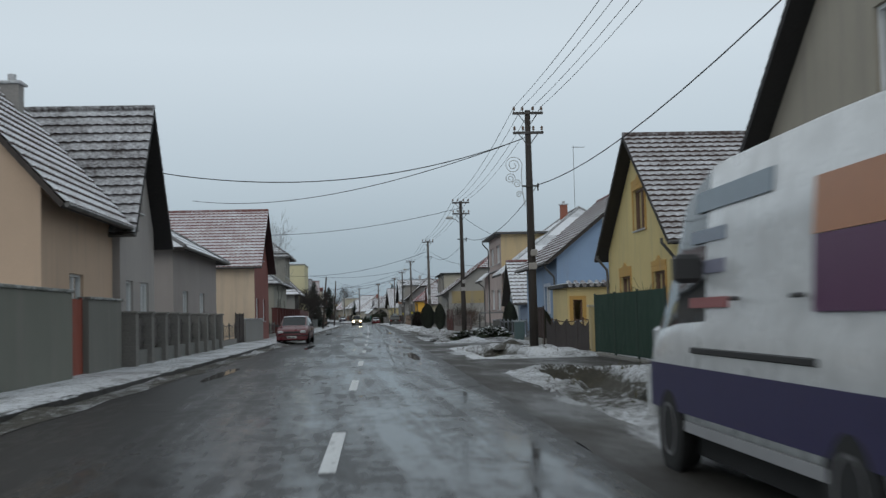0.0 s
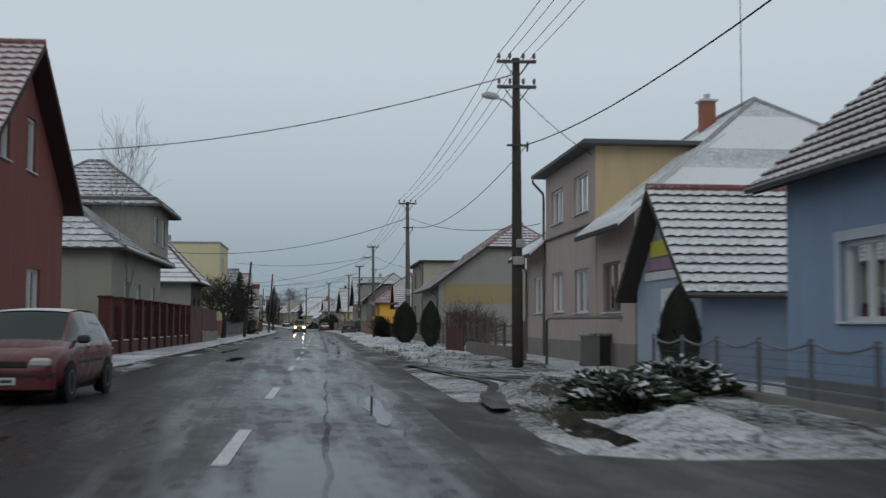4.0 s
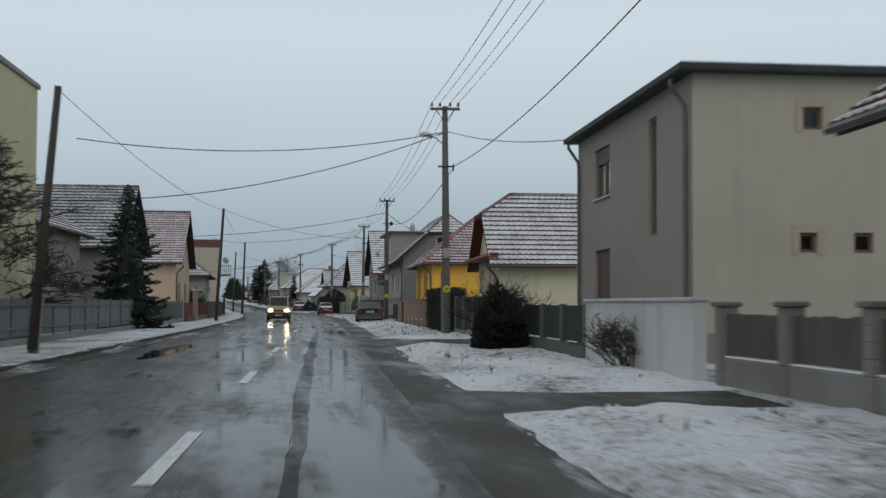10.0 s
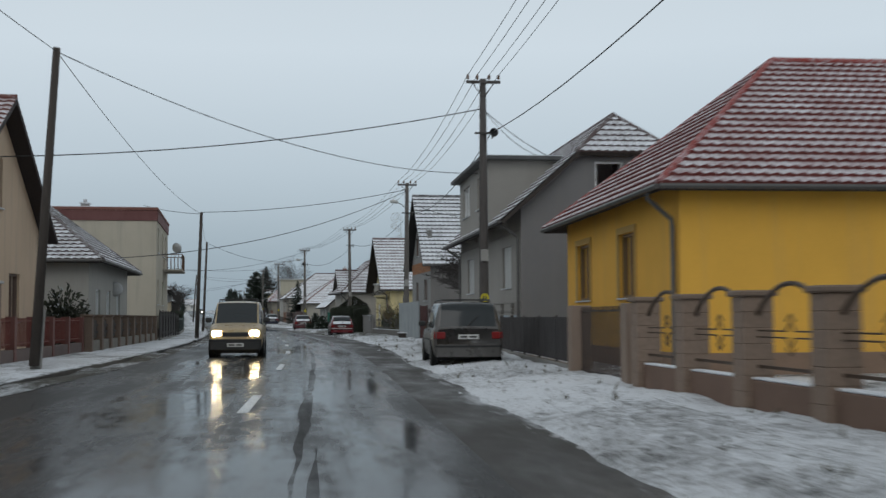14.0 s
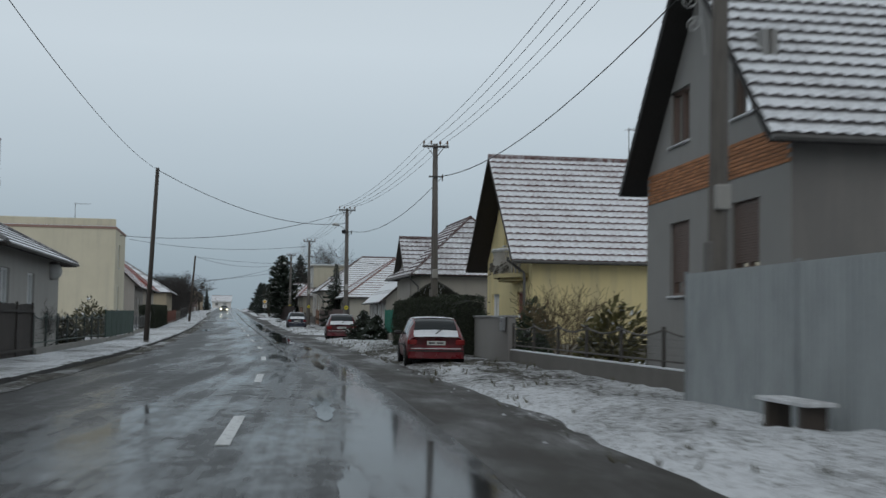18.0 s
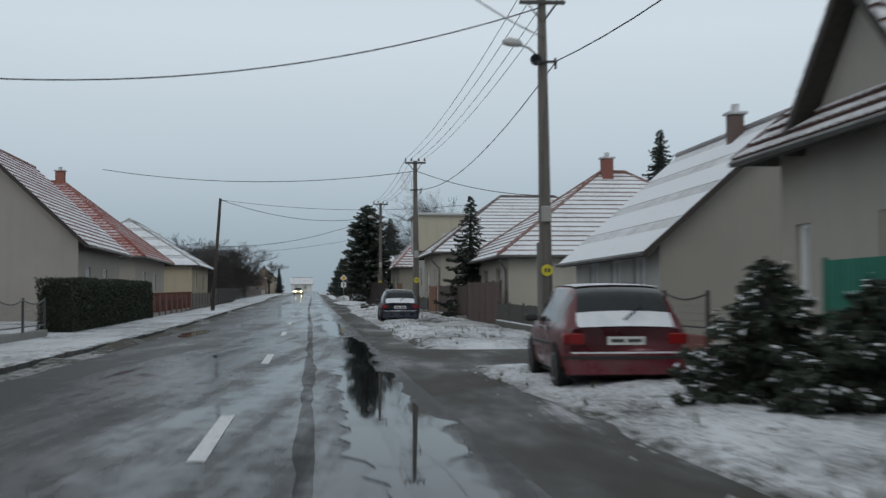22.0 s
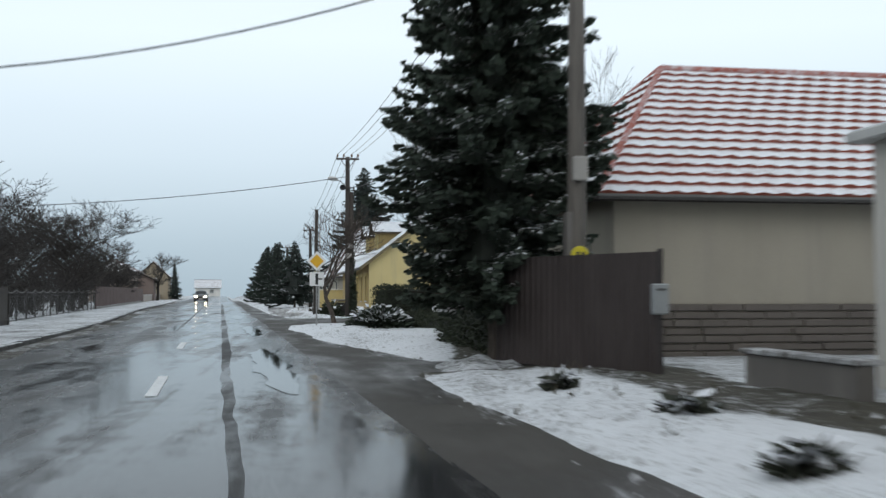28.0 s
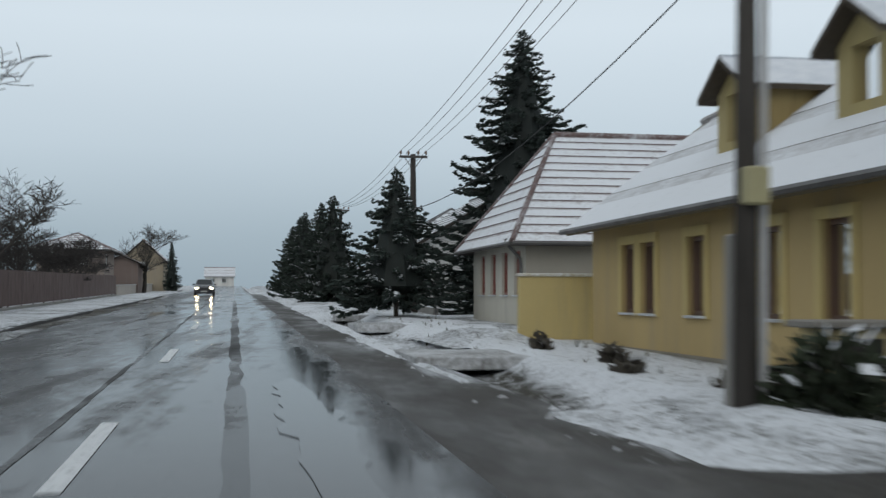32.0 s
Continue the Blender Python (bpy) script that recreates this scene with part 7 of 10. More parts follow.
def fence(name, label, s0, d0, s1, d1, h, style, col, base_h=0.0, base_c=(0.26, 0.25, 0.23), gap=2.5, post=None, post_c=None, cap=False, face=1, infill="boards", post_h=None, wavy=0.0):
    """A run of fence. Styles: sheet (ribbed metal panels), plank (single boards), rail (thin posts with rails), bars (upright bars), block (solid wall), pillar (masonry pillars with boards)."""
    m, L = run_base(s0, d0, s1, d1)
    t = thing(name, m, label, "garden wall" if style == "block" else "fence")
    n = max(1, round(L / gap))
    g = L / n
    pc = post_c or tone(col, 0.7)
    if base_h:
        for k in range(n):
            sh = Shape()
            sh.box(-0.1, 0.1, k * g + 0.004, (k + 1) * g - 0.004, -0.3, base_h, 0, 0.012)
            part("plinth", sh, concrete(base_c), t)
        if cap:
            snow_cap(t, -0.09, 0.09, 0.02, L - 0.02, base_h)
    if style == "block":
        for k in range(n):
            sh = Shape()
            sh.box(-0.11, 0.11, k * g + 0.003, (k + 1) * g - 0.003, -0.3, h, 0, 0.01)
            part("wall_panel", sh, plaster(col, 0.55), t)
        sh = Shape()
        sh.box(-0.16, 0.16, -0.03, L + 0.03, h, h + 0.07, 0, 0.015)
        part("coping", sh, snowy(tone(col, 0.7), 0.6 if cap else 0.25), t)
        return t
    pw = post or 0.06
    ps = Shape()
    if style == "pillar":
        ps.stack(0, 0, pw, -0.3, h + 0.1, 0.2, 0.01)
        ps.stack(0, 0, pw + 0.1, h + 0.1, h + 0.18, 0.08, 0.02)
    else:
        ps.box(-pw / 2, pw / 2, -pw / 2, pw / 2, -0.3, post_h or h + 0.04, 0, 0.008)
    pm = ps.mesh("post", [(brick_mat if style == "pillar" else paint)(pc)])
    for k in range(n + 1):
        o = part("post", pm, [], t)
        o.location = (0, k * g, 0)
    z0 = base_h + 0.05
    if post_h:
        top = Shape()
        top.box(-0.02, 0.02, 0, L, post_h - 0.05, post_h)
        part("top_rail", top, paint(col, 0.5, 0.2), t)
    if style == "sheet":
        sh = Shape()
        w = g - pw - 0.02
        sh.ribbed(w, z0, h)
        me = sh.mesh("panel", [paint(col, 0.62, 0.0, 0.45)])
        for k in range(n):
            o = part("panel", me, [], t)
            o.location = (0, k * g + pw / 2 + 0.01, 0)
    elif style == "plank" or (style == "pillar" and infill == "boards"):
        c = max(2, round((g - pw) / 0.145))
        bw = (g - pw) / c
        r = random.Random(int(s0 * 7))
        ms = []
        for v in range(6 if wavy else 3):
            sh = Shape()
            sh.box(-0.012, 0.012, 0.006, bw - 0.006, z0, h - (wavy * v / 5 if wavy else r.uniform(0, 0.05)), 0, 0.004)
            ms.append(sh.mesh("board", [wood(col, 0.6)]))
        for k in range(n):
            for j in range(c):
                o = part("board", ms[round(5 * (1 - abs(2 * j / (c - 1) - 1)))] if wavy else r.choice(ms), [], t)
                o.location = (-0.03 * face, k * g + pw / 2 + j * bw, 0)
        for zz in (z0 + 0.2, h - 0.25):
            sh = Shape()
            sh.box(-0.02, 0.03, 0, L, zz, zz + 0.08)
            part("rail", sh, wood(tone(col, 0.8)), t)
    elif infill == "arch":
        for k in range(n):
            y0, y1 = k * g + pw / 2, (k + 1) * g - pw / 2
            arch = Shape()
            arch.tube([(0, y0 + (y1 - y0) * j / 12, h - 0.12 + 0.36 * math.sin(math.pi * j / 12) ** 0.8) for j in range(13)], 0.032, 6)
            part("arched_rail", arch, paint(col, 0.5, 0.2), t)
            low = Shape()
            low.box(-0.015, 0.015, y0, y1, z0 + 0.1, z0 + 0.14)
            part("rail", low, paint(col, 0.5, 0.2), t)
            ym, zm = (y0 + y1) / 2, (z0 + h) / 2 + 0.08
            orn = Shape()
            for sy in (-1, 1):
                orn.tube([(0, ym + sy * (y1 - y0) / 2, zm + sy * 0.0 + 0.04), (0, ym + sy * 0.12, zm + 0.04)], 0.011, 5)
                orn.tube([(0, ym + sy * (y1 - y0) / 2, zm - 0.04), (0, ym + sy * 0.12, zm - 0.04)], 0.011, 5)
                orn.tube([(0, ym - 0.12, zm + sy * 0.16), (0, ym, zm + sy * 0.24), (0, ym + 0.12, zm + sy * 0.16)], 0.013, 5)
                orn.tube([(0, ym - 0.13, zm + sy * 0.05), (0, ym, zm + sy * 0.15), (0, ym + 0.13, zm + sy * 0.05)], 0.013, 5)
            part("ornament", orn, paint(col, 0.5, 0.2), t)
    elif style in ("bars", "pillar"):
        c = max(3, round(g / 0.13))
        sh = Shape()
        sh.box(-0.01, 0.01, -0.01, 0.01, z0, h)
        me = sh.mesh("bar", [paint(col, 0.5, 0.2)])
        for k in range(n):
            for j in range(1, c):
                o = part("bar", me, [], t)
                o.location = (0, k * g + j * g / c, 0)
        for zz in (z0 + 0.08, h - 0.1):
            sh = Shape()
            sh.box(-0.015, 0.015, 0, L, zz, zz + 0.035)
            part("rail", sh, paint(col, 0.5, 0.2), t)
    elif style == "rail":
        for zz in (z0 + 0.1, h - 0.02):
            sh = Shape()
            pts = []
            for k in range(n):
                for j in range(6):
                    u = j / 6
                    pts.append((0, k * g + u * g, zz - (0.12 * math.sin(math.pi * u) if zz > z0 + 0.2 else 0)))
            pts.append((0, L, zz))
            sh.tube(pts, 0.022, 5)
            part("rail", sh, paint(col, 0.5, 0.2), t)
        w = Shape()
        step = 0.14
        k = 0.0
        while k < L:
            w.box(-0.002, 0.002, k - 0.0025, k + 0.0025, z0 + 0.1, h - 0.12)
            k += step
        zz = z0 + 0.22
        while zz < h - 0.12:
            w.box(-0.002, 0.002, 0, L, zz - 0.0025, zz + 0.0025)
            zz += 0.14
        tagged(part("wire_mesh", w, paint((0.12, 0.12, 0.12), 0.5, 0.5), t), kind="stuff")
    return t


def leaf_cloud(sh, pts, size, r, mat=0):
    for p in pts:
        a = Vector((r.gauss(0, 1), r.gauss(0, 1), r.gauss(0, 0.6))).normalized()
        b = a.cross(Vector((r.gauss(0, 1), r.gauss(0, 1), r.gauss(0, 1)))).normalized()
        s = size * r.uniform(0.6, 1.3)
        sh.face([p - a * s, p + b * s * 0.45, p + a * s, p - b * s * 0.45], mat)


def hedge(label, s0, d0, s1, d1, h, w, c=(0.026, 0.034, 0.016), snow=0.0, dens=1000, name="hedge"):
    m, L = run_base(s0, d0, s1, d1)
    t = thing(name, m, label, "hedge")
    r = random.Random(int(s0 * 13))
    # solid core in darkened leaf colour, painting the shade inside the hedge
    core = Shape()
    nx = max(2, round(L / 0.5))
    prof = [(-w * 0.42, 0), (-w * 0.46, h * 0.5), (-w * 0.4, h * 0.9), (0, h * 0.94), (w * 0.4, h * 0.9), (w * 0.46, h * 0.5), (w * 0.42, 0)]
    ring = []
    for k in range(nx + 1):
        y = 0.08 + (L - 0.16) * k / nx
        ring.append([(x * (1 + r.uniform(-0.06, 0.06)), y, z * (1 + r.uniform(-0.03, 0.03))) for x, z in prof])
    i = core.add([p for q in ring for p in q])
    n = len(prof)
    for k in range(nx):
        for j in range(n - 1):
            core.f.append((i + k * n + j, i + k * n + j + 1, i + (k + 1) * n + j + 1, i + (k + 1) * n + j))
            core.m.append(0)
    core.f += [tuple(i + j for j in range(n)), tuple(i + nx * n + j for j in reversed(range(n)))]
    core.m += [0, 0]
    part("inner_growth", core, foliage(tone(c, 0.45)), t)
    sh = Shape()
    pts = []
    for _ in range(int(L * (2 * h + w) * dens * 0.6)):
        q = r.uniform(0, 2 * h + w)
        y = r.uniform(0, L)
        if q < h:
            p = Vector((-w / 2, y, q))
        elif q < h + w:
            p = Vector((q - h - w / 2, y, h))
        else:
            p = Vector((w / 2, y, q - h - w))
        b = 0.10 * noise.noise(Vector((y * 1.3 + s0, p.z * 1.5, p.x)))
        p += Vector((r.gauss(0, 0.05) + (b if p.x > 0 else -b), r.gauss(0, 0.05), r.gauss(0, 0.045) + b))
        if p.z > 0.03:
            pts.append(p)
    for y0 in (0, L):
        for _ in range(int(h * w * dens * 0.7)):
            pts.append(Vector((r.uniform(-w / 2, w / 2), y0 + r.gauss(0, 0.05), r.uniform(0.05, h))))
    leaf_cloud(sh, pts, 0.042, r)
    part("foliage", sh, foliage(c, snow), t)
    return t


def thuja(label, s, d, h, w, c=(0.017, 0.022, 0.012), seed=1, name="thuja", snow=0.0, dens=2200):
    t = thing(name, base(s, d), label, "shrub")
    r = random.Random(seed)
    prof = [(0.12, 0.06), (0.5, 0.12), (0.86, 0.26), (1.0, 0.46), (0.90, 0.64), (0.66, 0.81), (0.33, 0.93), (0.05, 1.0)]
    # inner body, leaf colour darkened for the shade between the sprays
    core = Shape()
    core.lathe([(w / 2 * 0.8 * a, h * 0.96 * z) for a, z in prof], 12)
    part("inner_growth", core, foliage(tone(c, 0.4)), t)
    tr = Shape()
    tr.tube([(0, 0, -0.1), (0, 0, h * 0.3)], [0.06, 0.05], 6)
    part("trunk", tr, bark(), t)
    sh = Shape()
    pts = []
    for _ in range(int(dens * h * w)):
        z = r.random() ** 0.9
        for (a0, z0), (a1, z1) in zip(prof, prof[1:]):
            if z0 <= z <= z1:
                a = a0 + (a1 - a0) * (z - z0) / (z1 - z0)
                th = r.uniform(0, 2 * math.pi)
                rad = w / 2 * a * (0.94 + r.gauss(0, 0.05) + 0.2 * noise.noise(Vector((math.cos(th) * 2.2, math.sin(th) * 2.2, z * 7 + seed))))
                pts.append(Vector((math.cos(th) * rad, math.sin(th) * rad, z * h)))
    for p in pts:
        up = Vector((p.x * 0.25, p.y * 0.25, 0.5)).normalized()
        side = Vector((-p.y, p.x, 0)).normalized() if p.xy.length > 0.01 else Vector((1, 0, 0))
        s_ = 0.065 * r.uniform(0.6, 1.5)
        sh.face([p - up * s_, p + side * s_ * 0.4, p + up * s_, p - side * s_ * 0.4])
    part("foliage", sh, foliage(c, snow), t)
    return t


def conifer(label, s, d, h, w, seed=1, c=(0.03, 0.044, 0.033), snow=0.25, bare=0.06, slim=1.0, dens=1.0, taper=0.78, low=0.85):
    """A spruce or fir: a tapered trunk, drooping boughs all the way up and many small hanging sprays, some loaded with snow."""
    t = thing("conifer", base(s, d), label, "tree")
    r = random.Random(seed)
    tr = Shape()
    tr.tube([(0, 0, -0.2), (0, 0, h * 0.4), (0.03, 0, h * 0.98)], [0.035 * h * 0.5, 0.022 * h * 0.5, 0.012], 7)
    part("trunk", tr, bark(), t)
    # core round the trunk, its dark green painting the crown's inner shade
    core = Shape()
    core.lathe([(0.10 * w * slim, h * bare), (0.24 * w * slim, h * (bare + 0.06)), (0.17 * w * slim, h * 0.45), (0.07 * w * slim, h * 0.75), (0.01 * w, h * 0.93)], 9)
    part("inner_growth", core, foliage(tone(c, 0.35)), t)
    green, white, limb = Shape(), Shape(), Shape()
    count = int(h * 30 * dens)
    for k in range(count):
        u = ((k + r.random()) / count) ** 1.15
        z = h * (bare + (0.98 - bare) * u)
        th = k * 2.39996 + r.uniform(-0.5, 0.5)
        lob = 1 + 0.3 * noise.noise(Vector((math.cos(th) * 1.2, math.sin(th) * 1.2, z * 0.8 + seed)))
        ln = w / 2 * ((1 - u) ** taper * 1.08 + 0.03) * (low + (1 - low) * min(1, u * (6 if low > 0.8 else 2.6))) * r.uniform(0.6, 1.15) * lob
        droop = r.uniform(0.10, 0.42) * ln
        tip = r.uniform(0.05, 0.2) * ln
        dirv = Vector((math.cos(th), math.sin(th), 0))
        side = Vector((-dirv.y, dirv.x, 0))
        limb.tube([(0, 0, z), tuple(dirv * ln * 0.6 + Vector((0, 0, z - droop * 0.8))), tuple(dirv * ln * 0.97 + Vector((0, 0, z - droop + tip)))], [0.018, 0.011, 0.005], 3, 0, False)
        ns = max(10, int(ln * 32))
        loaded = r.random() < snow * 2.2
        for q in range(ns):
            f = 0.12 + 0.88 * ((q + r.random()) / ns) ** 0.85
            sgn = 1 if q % 2 else -1
            p = dirv * (ln * f) + Vector((0, 0, z - droop * min(1, f * 1.25) + tip * max(0, f - 0.6) * 2.5 + r.gauss(0, 0.035)))
            reach = (0.17 * ln * (1.05 - f * 0.8) + 0.09) * r.uniform(0.6, 1.25)
            out = (dirv * r.uniform(0.5, 1.0) + side * sgn * r.uniform(0.3, 1.0) + Vector((0, 0, r.uniform(-0.45, 0.05)))).normalized()
            wv = out.cross(Vector((r.gauss(0, 0.35), r.gauss(0, 0.35), 1))).normalized() * (0.022 + 0.07 * reach)
            e = p + out * reach
            green.face([p, p + out * reach * 0.45 + wv, e, p + out * reach * 0.45 - wv])
            dn = Vector((r.gauss(0, 0.02), r.gauss(0, 0.02), -0.05 - 0.14 * reach * r.random()))
            green.face([p, e, p + out * reach * 0.7 + dn, p + out * reach * 0.25 + dn])
            if loaded and f > 0.35 and r.random() < 0.6:
                o = Vector((0, 0, 0.025))
                white.face([p + o, p + out * reach * 0.45 + wv * 0.8 + o, p + out * reach * 0.85 + o, p + out * reach * 0.45 - wv * 0.8 + o])
    tagged(part("bough", limb, bark((0.045, 0.036, 0.03)), t), kind="stuff")
    part("crown", green, foliage(c), t, "dark green needles")
    if white.f:
        tagged(part("snow_layer", white, snow_mat(), t), kind="stuff")
    return t


def bare_tree(label, s, d, h, seed=1, spread=0.9, levels=5, c=(0.042, 0.036, 0.031), trunk=0.1, name="bare_tree", first=0.3, lean=0.0, snow=0.0):
    t = thing(name, base(s, d), label, "shrub" if name == "bare_shrub" else "tree")
    r = random.Random(seed)
    sh, tk = Shape(), Shape()

    def grow(target, p, dirv, ln, rad, lev):
        n = 3
        pts, rs = [p], [rad]
        q = p.copy()
        dv = dirv.copy()
        for k in range(n):
            dv = (dv + Vector((r.gauss(0, 0.17), r.gauss(0, 0.17), r.gauss(0.02, 0.1)))).normalized()
            q = q + dv * ln / n
            pts.append(q.copy())
            rs.append(max(rad * (1 - 0.42 * (k + 1) / n), 0.0065))
        target.tube(pts, rs, 6 if lev == levels else (4 if lev > 2 else 3), 0, False)
        if lev <= 0:
            return
        kids = r.randint(3, 4) if lev > 1 else 3
        for b in range(kids):
            f = r.uniform(0.35, 0.95) if b else 1.0
            i = min(int(f * n), n - 1)
            bp = pts[i].lerp(pts[i + 1], f * n - i) if f < 1 else pts[-1]
            ax = Vector((r.gauss(0, 1), r.gauss(0, 1), 0)).normalized()
            nd = (dv * 0.85 + ax * r.uniform(0.5, 1.15) * spread + Vector((0, 0, 0.06))).normalized()
            grow(sh, bp, nd, ln * r.uniform(0.6, 0.82), max(rs[-1] * r.uniform(0.62, 0.92), 0.0065), lev - 1)

    if name == "bare_shrub":
        for k in range(16):
            grow(sh, Vector((r.gauss(0, 0.15), r.gauss(0, 0.15), 0)), Vector((r.gauss(0, 0.45), r.gauss(0, 0.45), 1)).normalized(), h * 0.42, 0.02, 3)
    else:
        grow(tk, Vector((0, 0, -0.1)), Vector((lean, 0, 1)).normalized(), h * first, trunk, levels)
    k = h / max(p[2] for p in sh.v)
    for g in (sh, tk):
        g.v = [(p[0] * k, p[1] * k, p[2] * k) for p in g.v]
    if tk.v:
        part("trunk", tk, bark(c), t)
    part("branching", sh, bark(c), t)
    return t


def low_shrub(label, s, d, h, w, seed=1, c=(0.03, 0.045, 0.02), snow=0.3, n=500, name="shrub"):
    t = thing(name, base(s, d), label, "shrub")
    r = random.Random(seed)
    tw = Shape()
    for _ in range(14):
        th = r.uniform(0, 6.28)
        tw.tube([(0, 0, -0.05), (math.cos(th) * w * 0.2, math.sin(th) * w * 0.2, h * 0.45), (math.cos(th) * w * 0.45, math.sin(th) * w * 0.45, h * r.uniform(0.4, 0.9))], [0.02, 0.012, 0.005], 4, 0, False)
    tagged(part("stem", tw, bark(), t), kind="stuff")
    green, white = Shape(), Shape()
    for _ in range(n):
        th, ph = r.uniform(0, 6.28), math.acos(r.uniform(0, 1))
        q = r.random() ** 0.4
        lob = 1 + 0.3 * noise.noise(Vector((math.cos(th) * 1.7, math.sin(th) * 1.7, seed)))
        p = Vector((math.cos(th) * math.sin(ph) * w / 2 * q * lob, math.sin(th) * math.sin(ph) * w / 2 * q * lob, 0.04 + math.cos(ph) * h * q * lob * 0.9))
        a = Vector((p.x, p.y, r.uniform(-0.2, 0.6) * h)).normalized()
        b = a.cross(Vector((r.gauss(0, 1), r.gauss(0, 1), 1))).normalized()
        sz = r.uniform(0.07, 0.16)
        green.face([p - a * sz, p + b * sz * 0.4, p + a * sz, p - b * sz * 0.4])
        if r.random() < snow and p.z > h * 0.35:
            o = Vector((0, 0, 0.03))
            white.face([p - a * sz * 0.8 + o, p + b * sz * 0.5 + o, p + a * sz + o, p - b * sz * 0.5 + o])
    part("foliage", green, foliage(c), t)
    if white.f:
        tagged(part("snow_on_top", white, snow_mat(), t), kind="stuff")
    return t


# right side, from the start of the road on
DGREEN, DBROWN = (0.022, 0.055, 0.038), (0.045, 0.032, 0.028)
fence("fence", "dark green ribbed metal fence beside the verge", 27.7, 7.25, 36.3, 7.2, 1.86, "sheet", DGREEN, gap=2.9, base_h=0.1)
fence("fence", "lower dark green ribbed metal fence beside the verge", 21.6, 7.3, 27.6, 7.25, 1.3, "sheet", DGREEN, gap=2.9, base_h=0.15)
fence("fence", "dark brown picket fence behind the verge", 37.0, 7.2, 45.9, 7.1, 1.08, "plank", DBROWN, gap=2.4, wavy=0.2)
fence("garden_wall", "short yellow gate pillar with a flat cap", 36.45, 7.2, 36.85, 7.2, 1.5, "block", (0.5, 0.4, 0.2), gap=0.4)
fence("fence", "solid dark brown metal fence beside a driveway", 46.8, 7.1, 50.6, 7.1, 1.6, "sheet", (0.055, 0.035, 0.03), gap=1.9, base_h=0.35)
fence("fence", "low yellow annexe railing with brown bars", 50.6, 8.0, 50.6, 12.0, 1.1, "rail", (0.12, 0.07, 0.05), gap=1.4)
fence("fence", "thin wire fence in front of the blue house", 56.4, 7.9, 71.3, 8.0, 1.05, "rail", (0.2, 0.22, 0.24), gap=2.2, base_h=0.2)
fence("fence", "pinkish garden wall with wavy iron top rail", 83.4, 7.2, 96.3, 7.0, 1.35, "rail", (0.05, 0.045, 0.04), gap=1.9, base_h=0.55, base_c=(0.2, 0.17, 0.15), post=0.09, post_c=(0.14, 0.1, 0.09))
fence("fence", "rusty brown sheet gate with a tall open top", 96.6, 6.85, 103.4, 6.85, 1.12, "sheet", (0.10, 0.04, 0.034), gap=1.7, post=0.07, post_h=1.88)
fence("fence", "old wire mesh fence on thin posts", 103.8, 7.4, 121.2, 7.6, 1.35, "rail", (0.07, 0.065, 0.06), gap=2.6, base_h=0.2)
fence("fence", "garden fence with concrete posts and dark boards", 122.8, 8.0, 137.4, 7.6, 1.2, "pillar", (0.12, 0.10, 0.085), base_h=0.5, gap=2.4, post=0.28, post_c=(0.24, 0.21, 0.19), cap=True)
fence("garden_wall", "plain white rendered garden wall", 137.8, 7.3, 145.6, 7.3, 1.38, "block", (0.58, 0.575, 0.56), gap=4)
fence("fence", "dark green fence on a concrete base with posts", 146.0, 7.3, 159.2, 7.25, 1.3, "sheet", (0.03, 0.045, 0.035), base_h=0.4, base_c=(0.12, 0.12, 0.11), gap=2.6, post=0.16, post_c=(0.12, 0.11, 0.10))
fence("fence", "dark green metal gate and fence", 159.6, 7.2, 170.2, 7.0, 1.6, "sheet", (0.028, 0.05, 0.036), base_h=0.25, gap=2.6, post=0.18, post_c=(0.13, 0.13, 0.12))
hedge("clipped dark conifer hedge beside the verge", 170.5, 6.95, 178.9, 6.95, 1.95, 0.9)
fence("fence", "ornate fence with tan brick pillars on a brick base", 180.55, 6.6, 190.2, 6.45, 1.4, "pillar", (0.07, 0.045, 0.03), base_h=0.45, base_c=(0.2, 0.125, 0.09), gap=2.42, post=0.4, post_c=(0.26, 0.19, 0.145), infill="arch", cap=True)
fence("gate", "wrought iron garden gate between brick pillars", 191.0, 6.48, 195.4, 6.45, 1.45, "bars", (0.05, 0.035, 0.03), gap=5.1, post=0.42, post_c=(0.26, 0.19, 0.145))
fence("fence", "dark sheet fence with a thin top rail", 195.8, 6.5, 209.4, 7.0, 1.25, "sheet", (0.05, 0.045, 0.045), gap=2.5, base_h=0.2)
fence("garden_wall", "low dark concrete garden wall", 209.6, 6.95, 224.2, 7.05, 0.42, "block", (0.10, 0.095, 0.09), gap=3)
fence("fence", "faded brown-red sheet metal fence", 224.5, 7.6, 231.0, 7.3, 1.65, "sheet", (0.04, 0.021, 0.019), gap=2.3, base_h=0.3, base_c=(0.1, 0.1, 0.1))
fence("fence", "dark red-brown narrow sheet metal gate", 231.1, 7.2, 232.2, 7.0, 1.85, "sheet", (0.07, 0.026, 0.024), gap=1.1)
fence("fence", "pale grey sheet metal gate", 232.4, 6.95, 241.0, 6.95, 2.1, "sheet", (0.34, 0.37, 0.38), gap=4.2)
fence("fence", "old mesh fence on a low stone base", 241.4, 7.6, 256.6, 7.2, 1.2, "rail", (0.1, 0.09, 0.08), gap=2.4, base_h=0.45, base_c=(0.17, 0.16, 0.145), cap=True)
fence("garden_wall", "grey concrete panel wall", 256.8, 7.2, 263.4, 7.2, 1.4, "block", (0.24, 0.23, 0.22), gap=2.2)
hedge("tall dark clipped hedge behind a parked car", 262.4, 6.9, 276.8, 6.7, 2.08, 1.1)
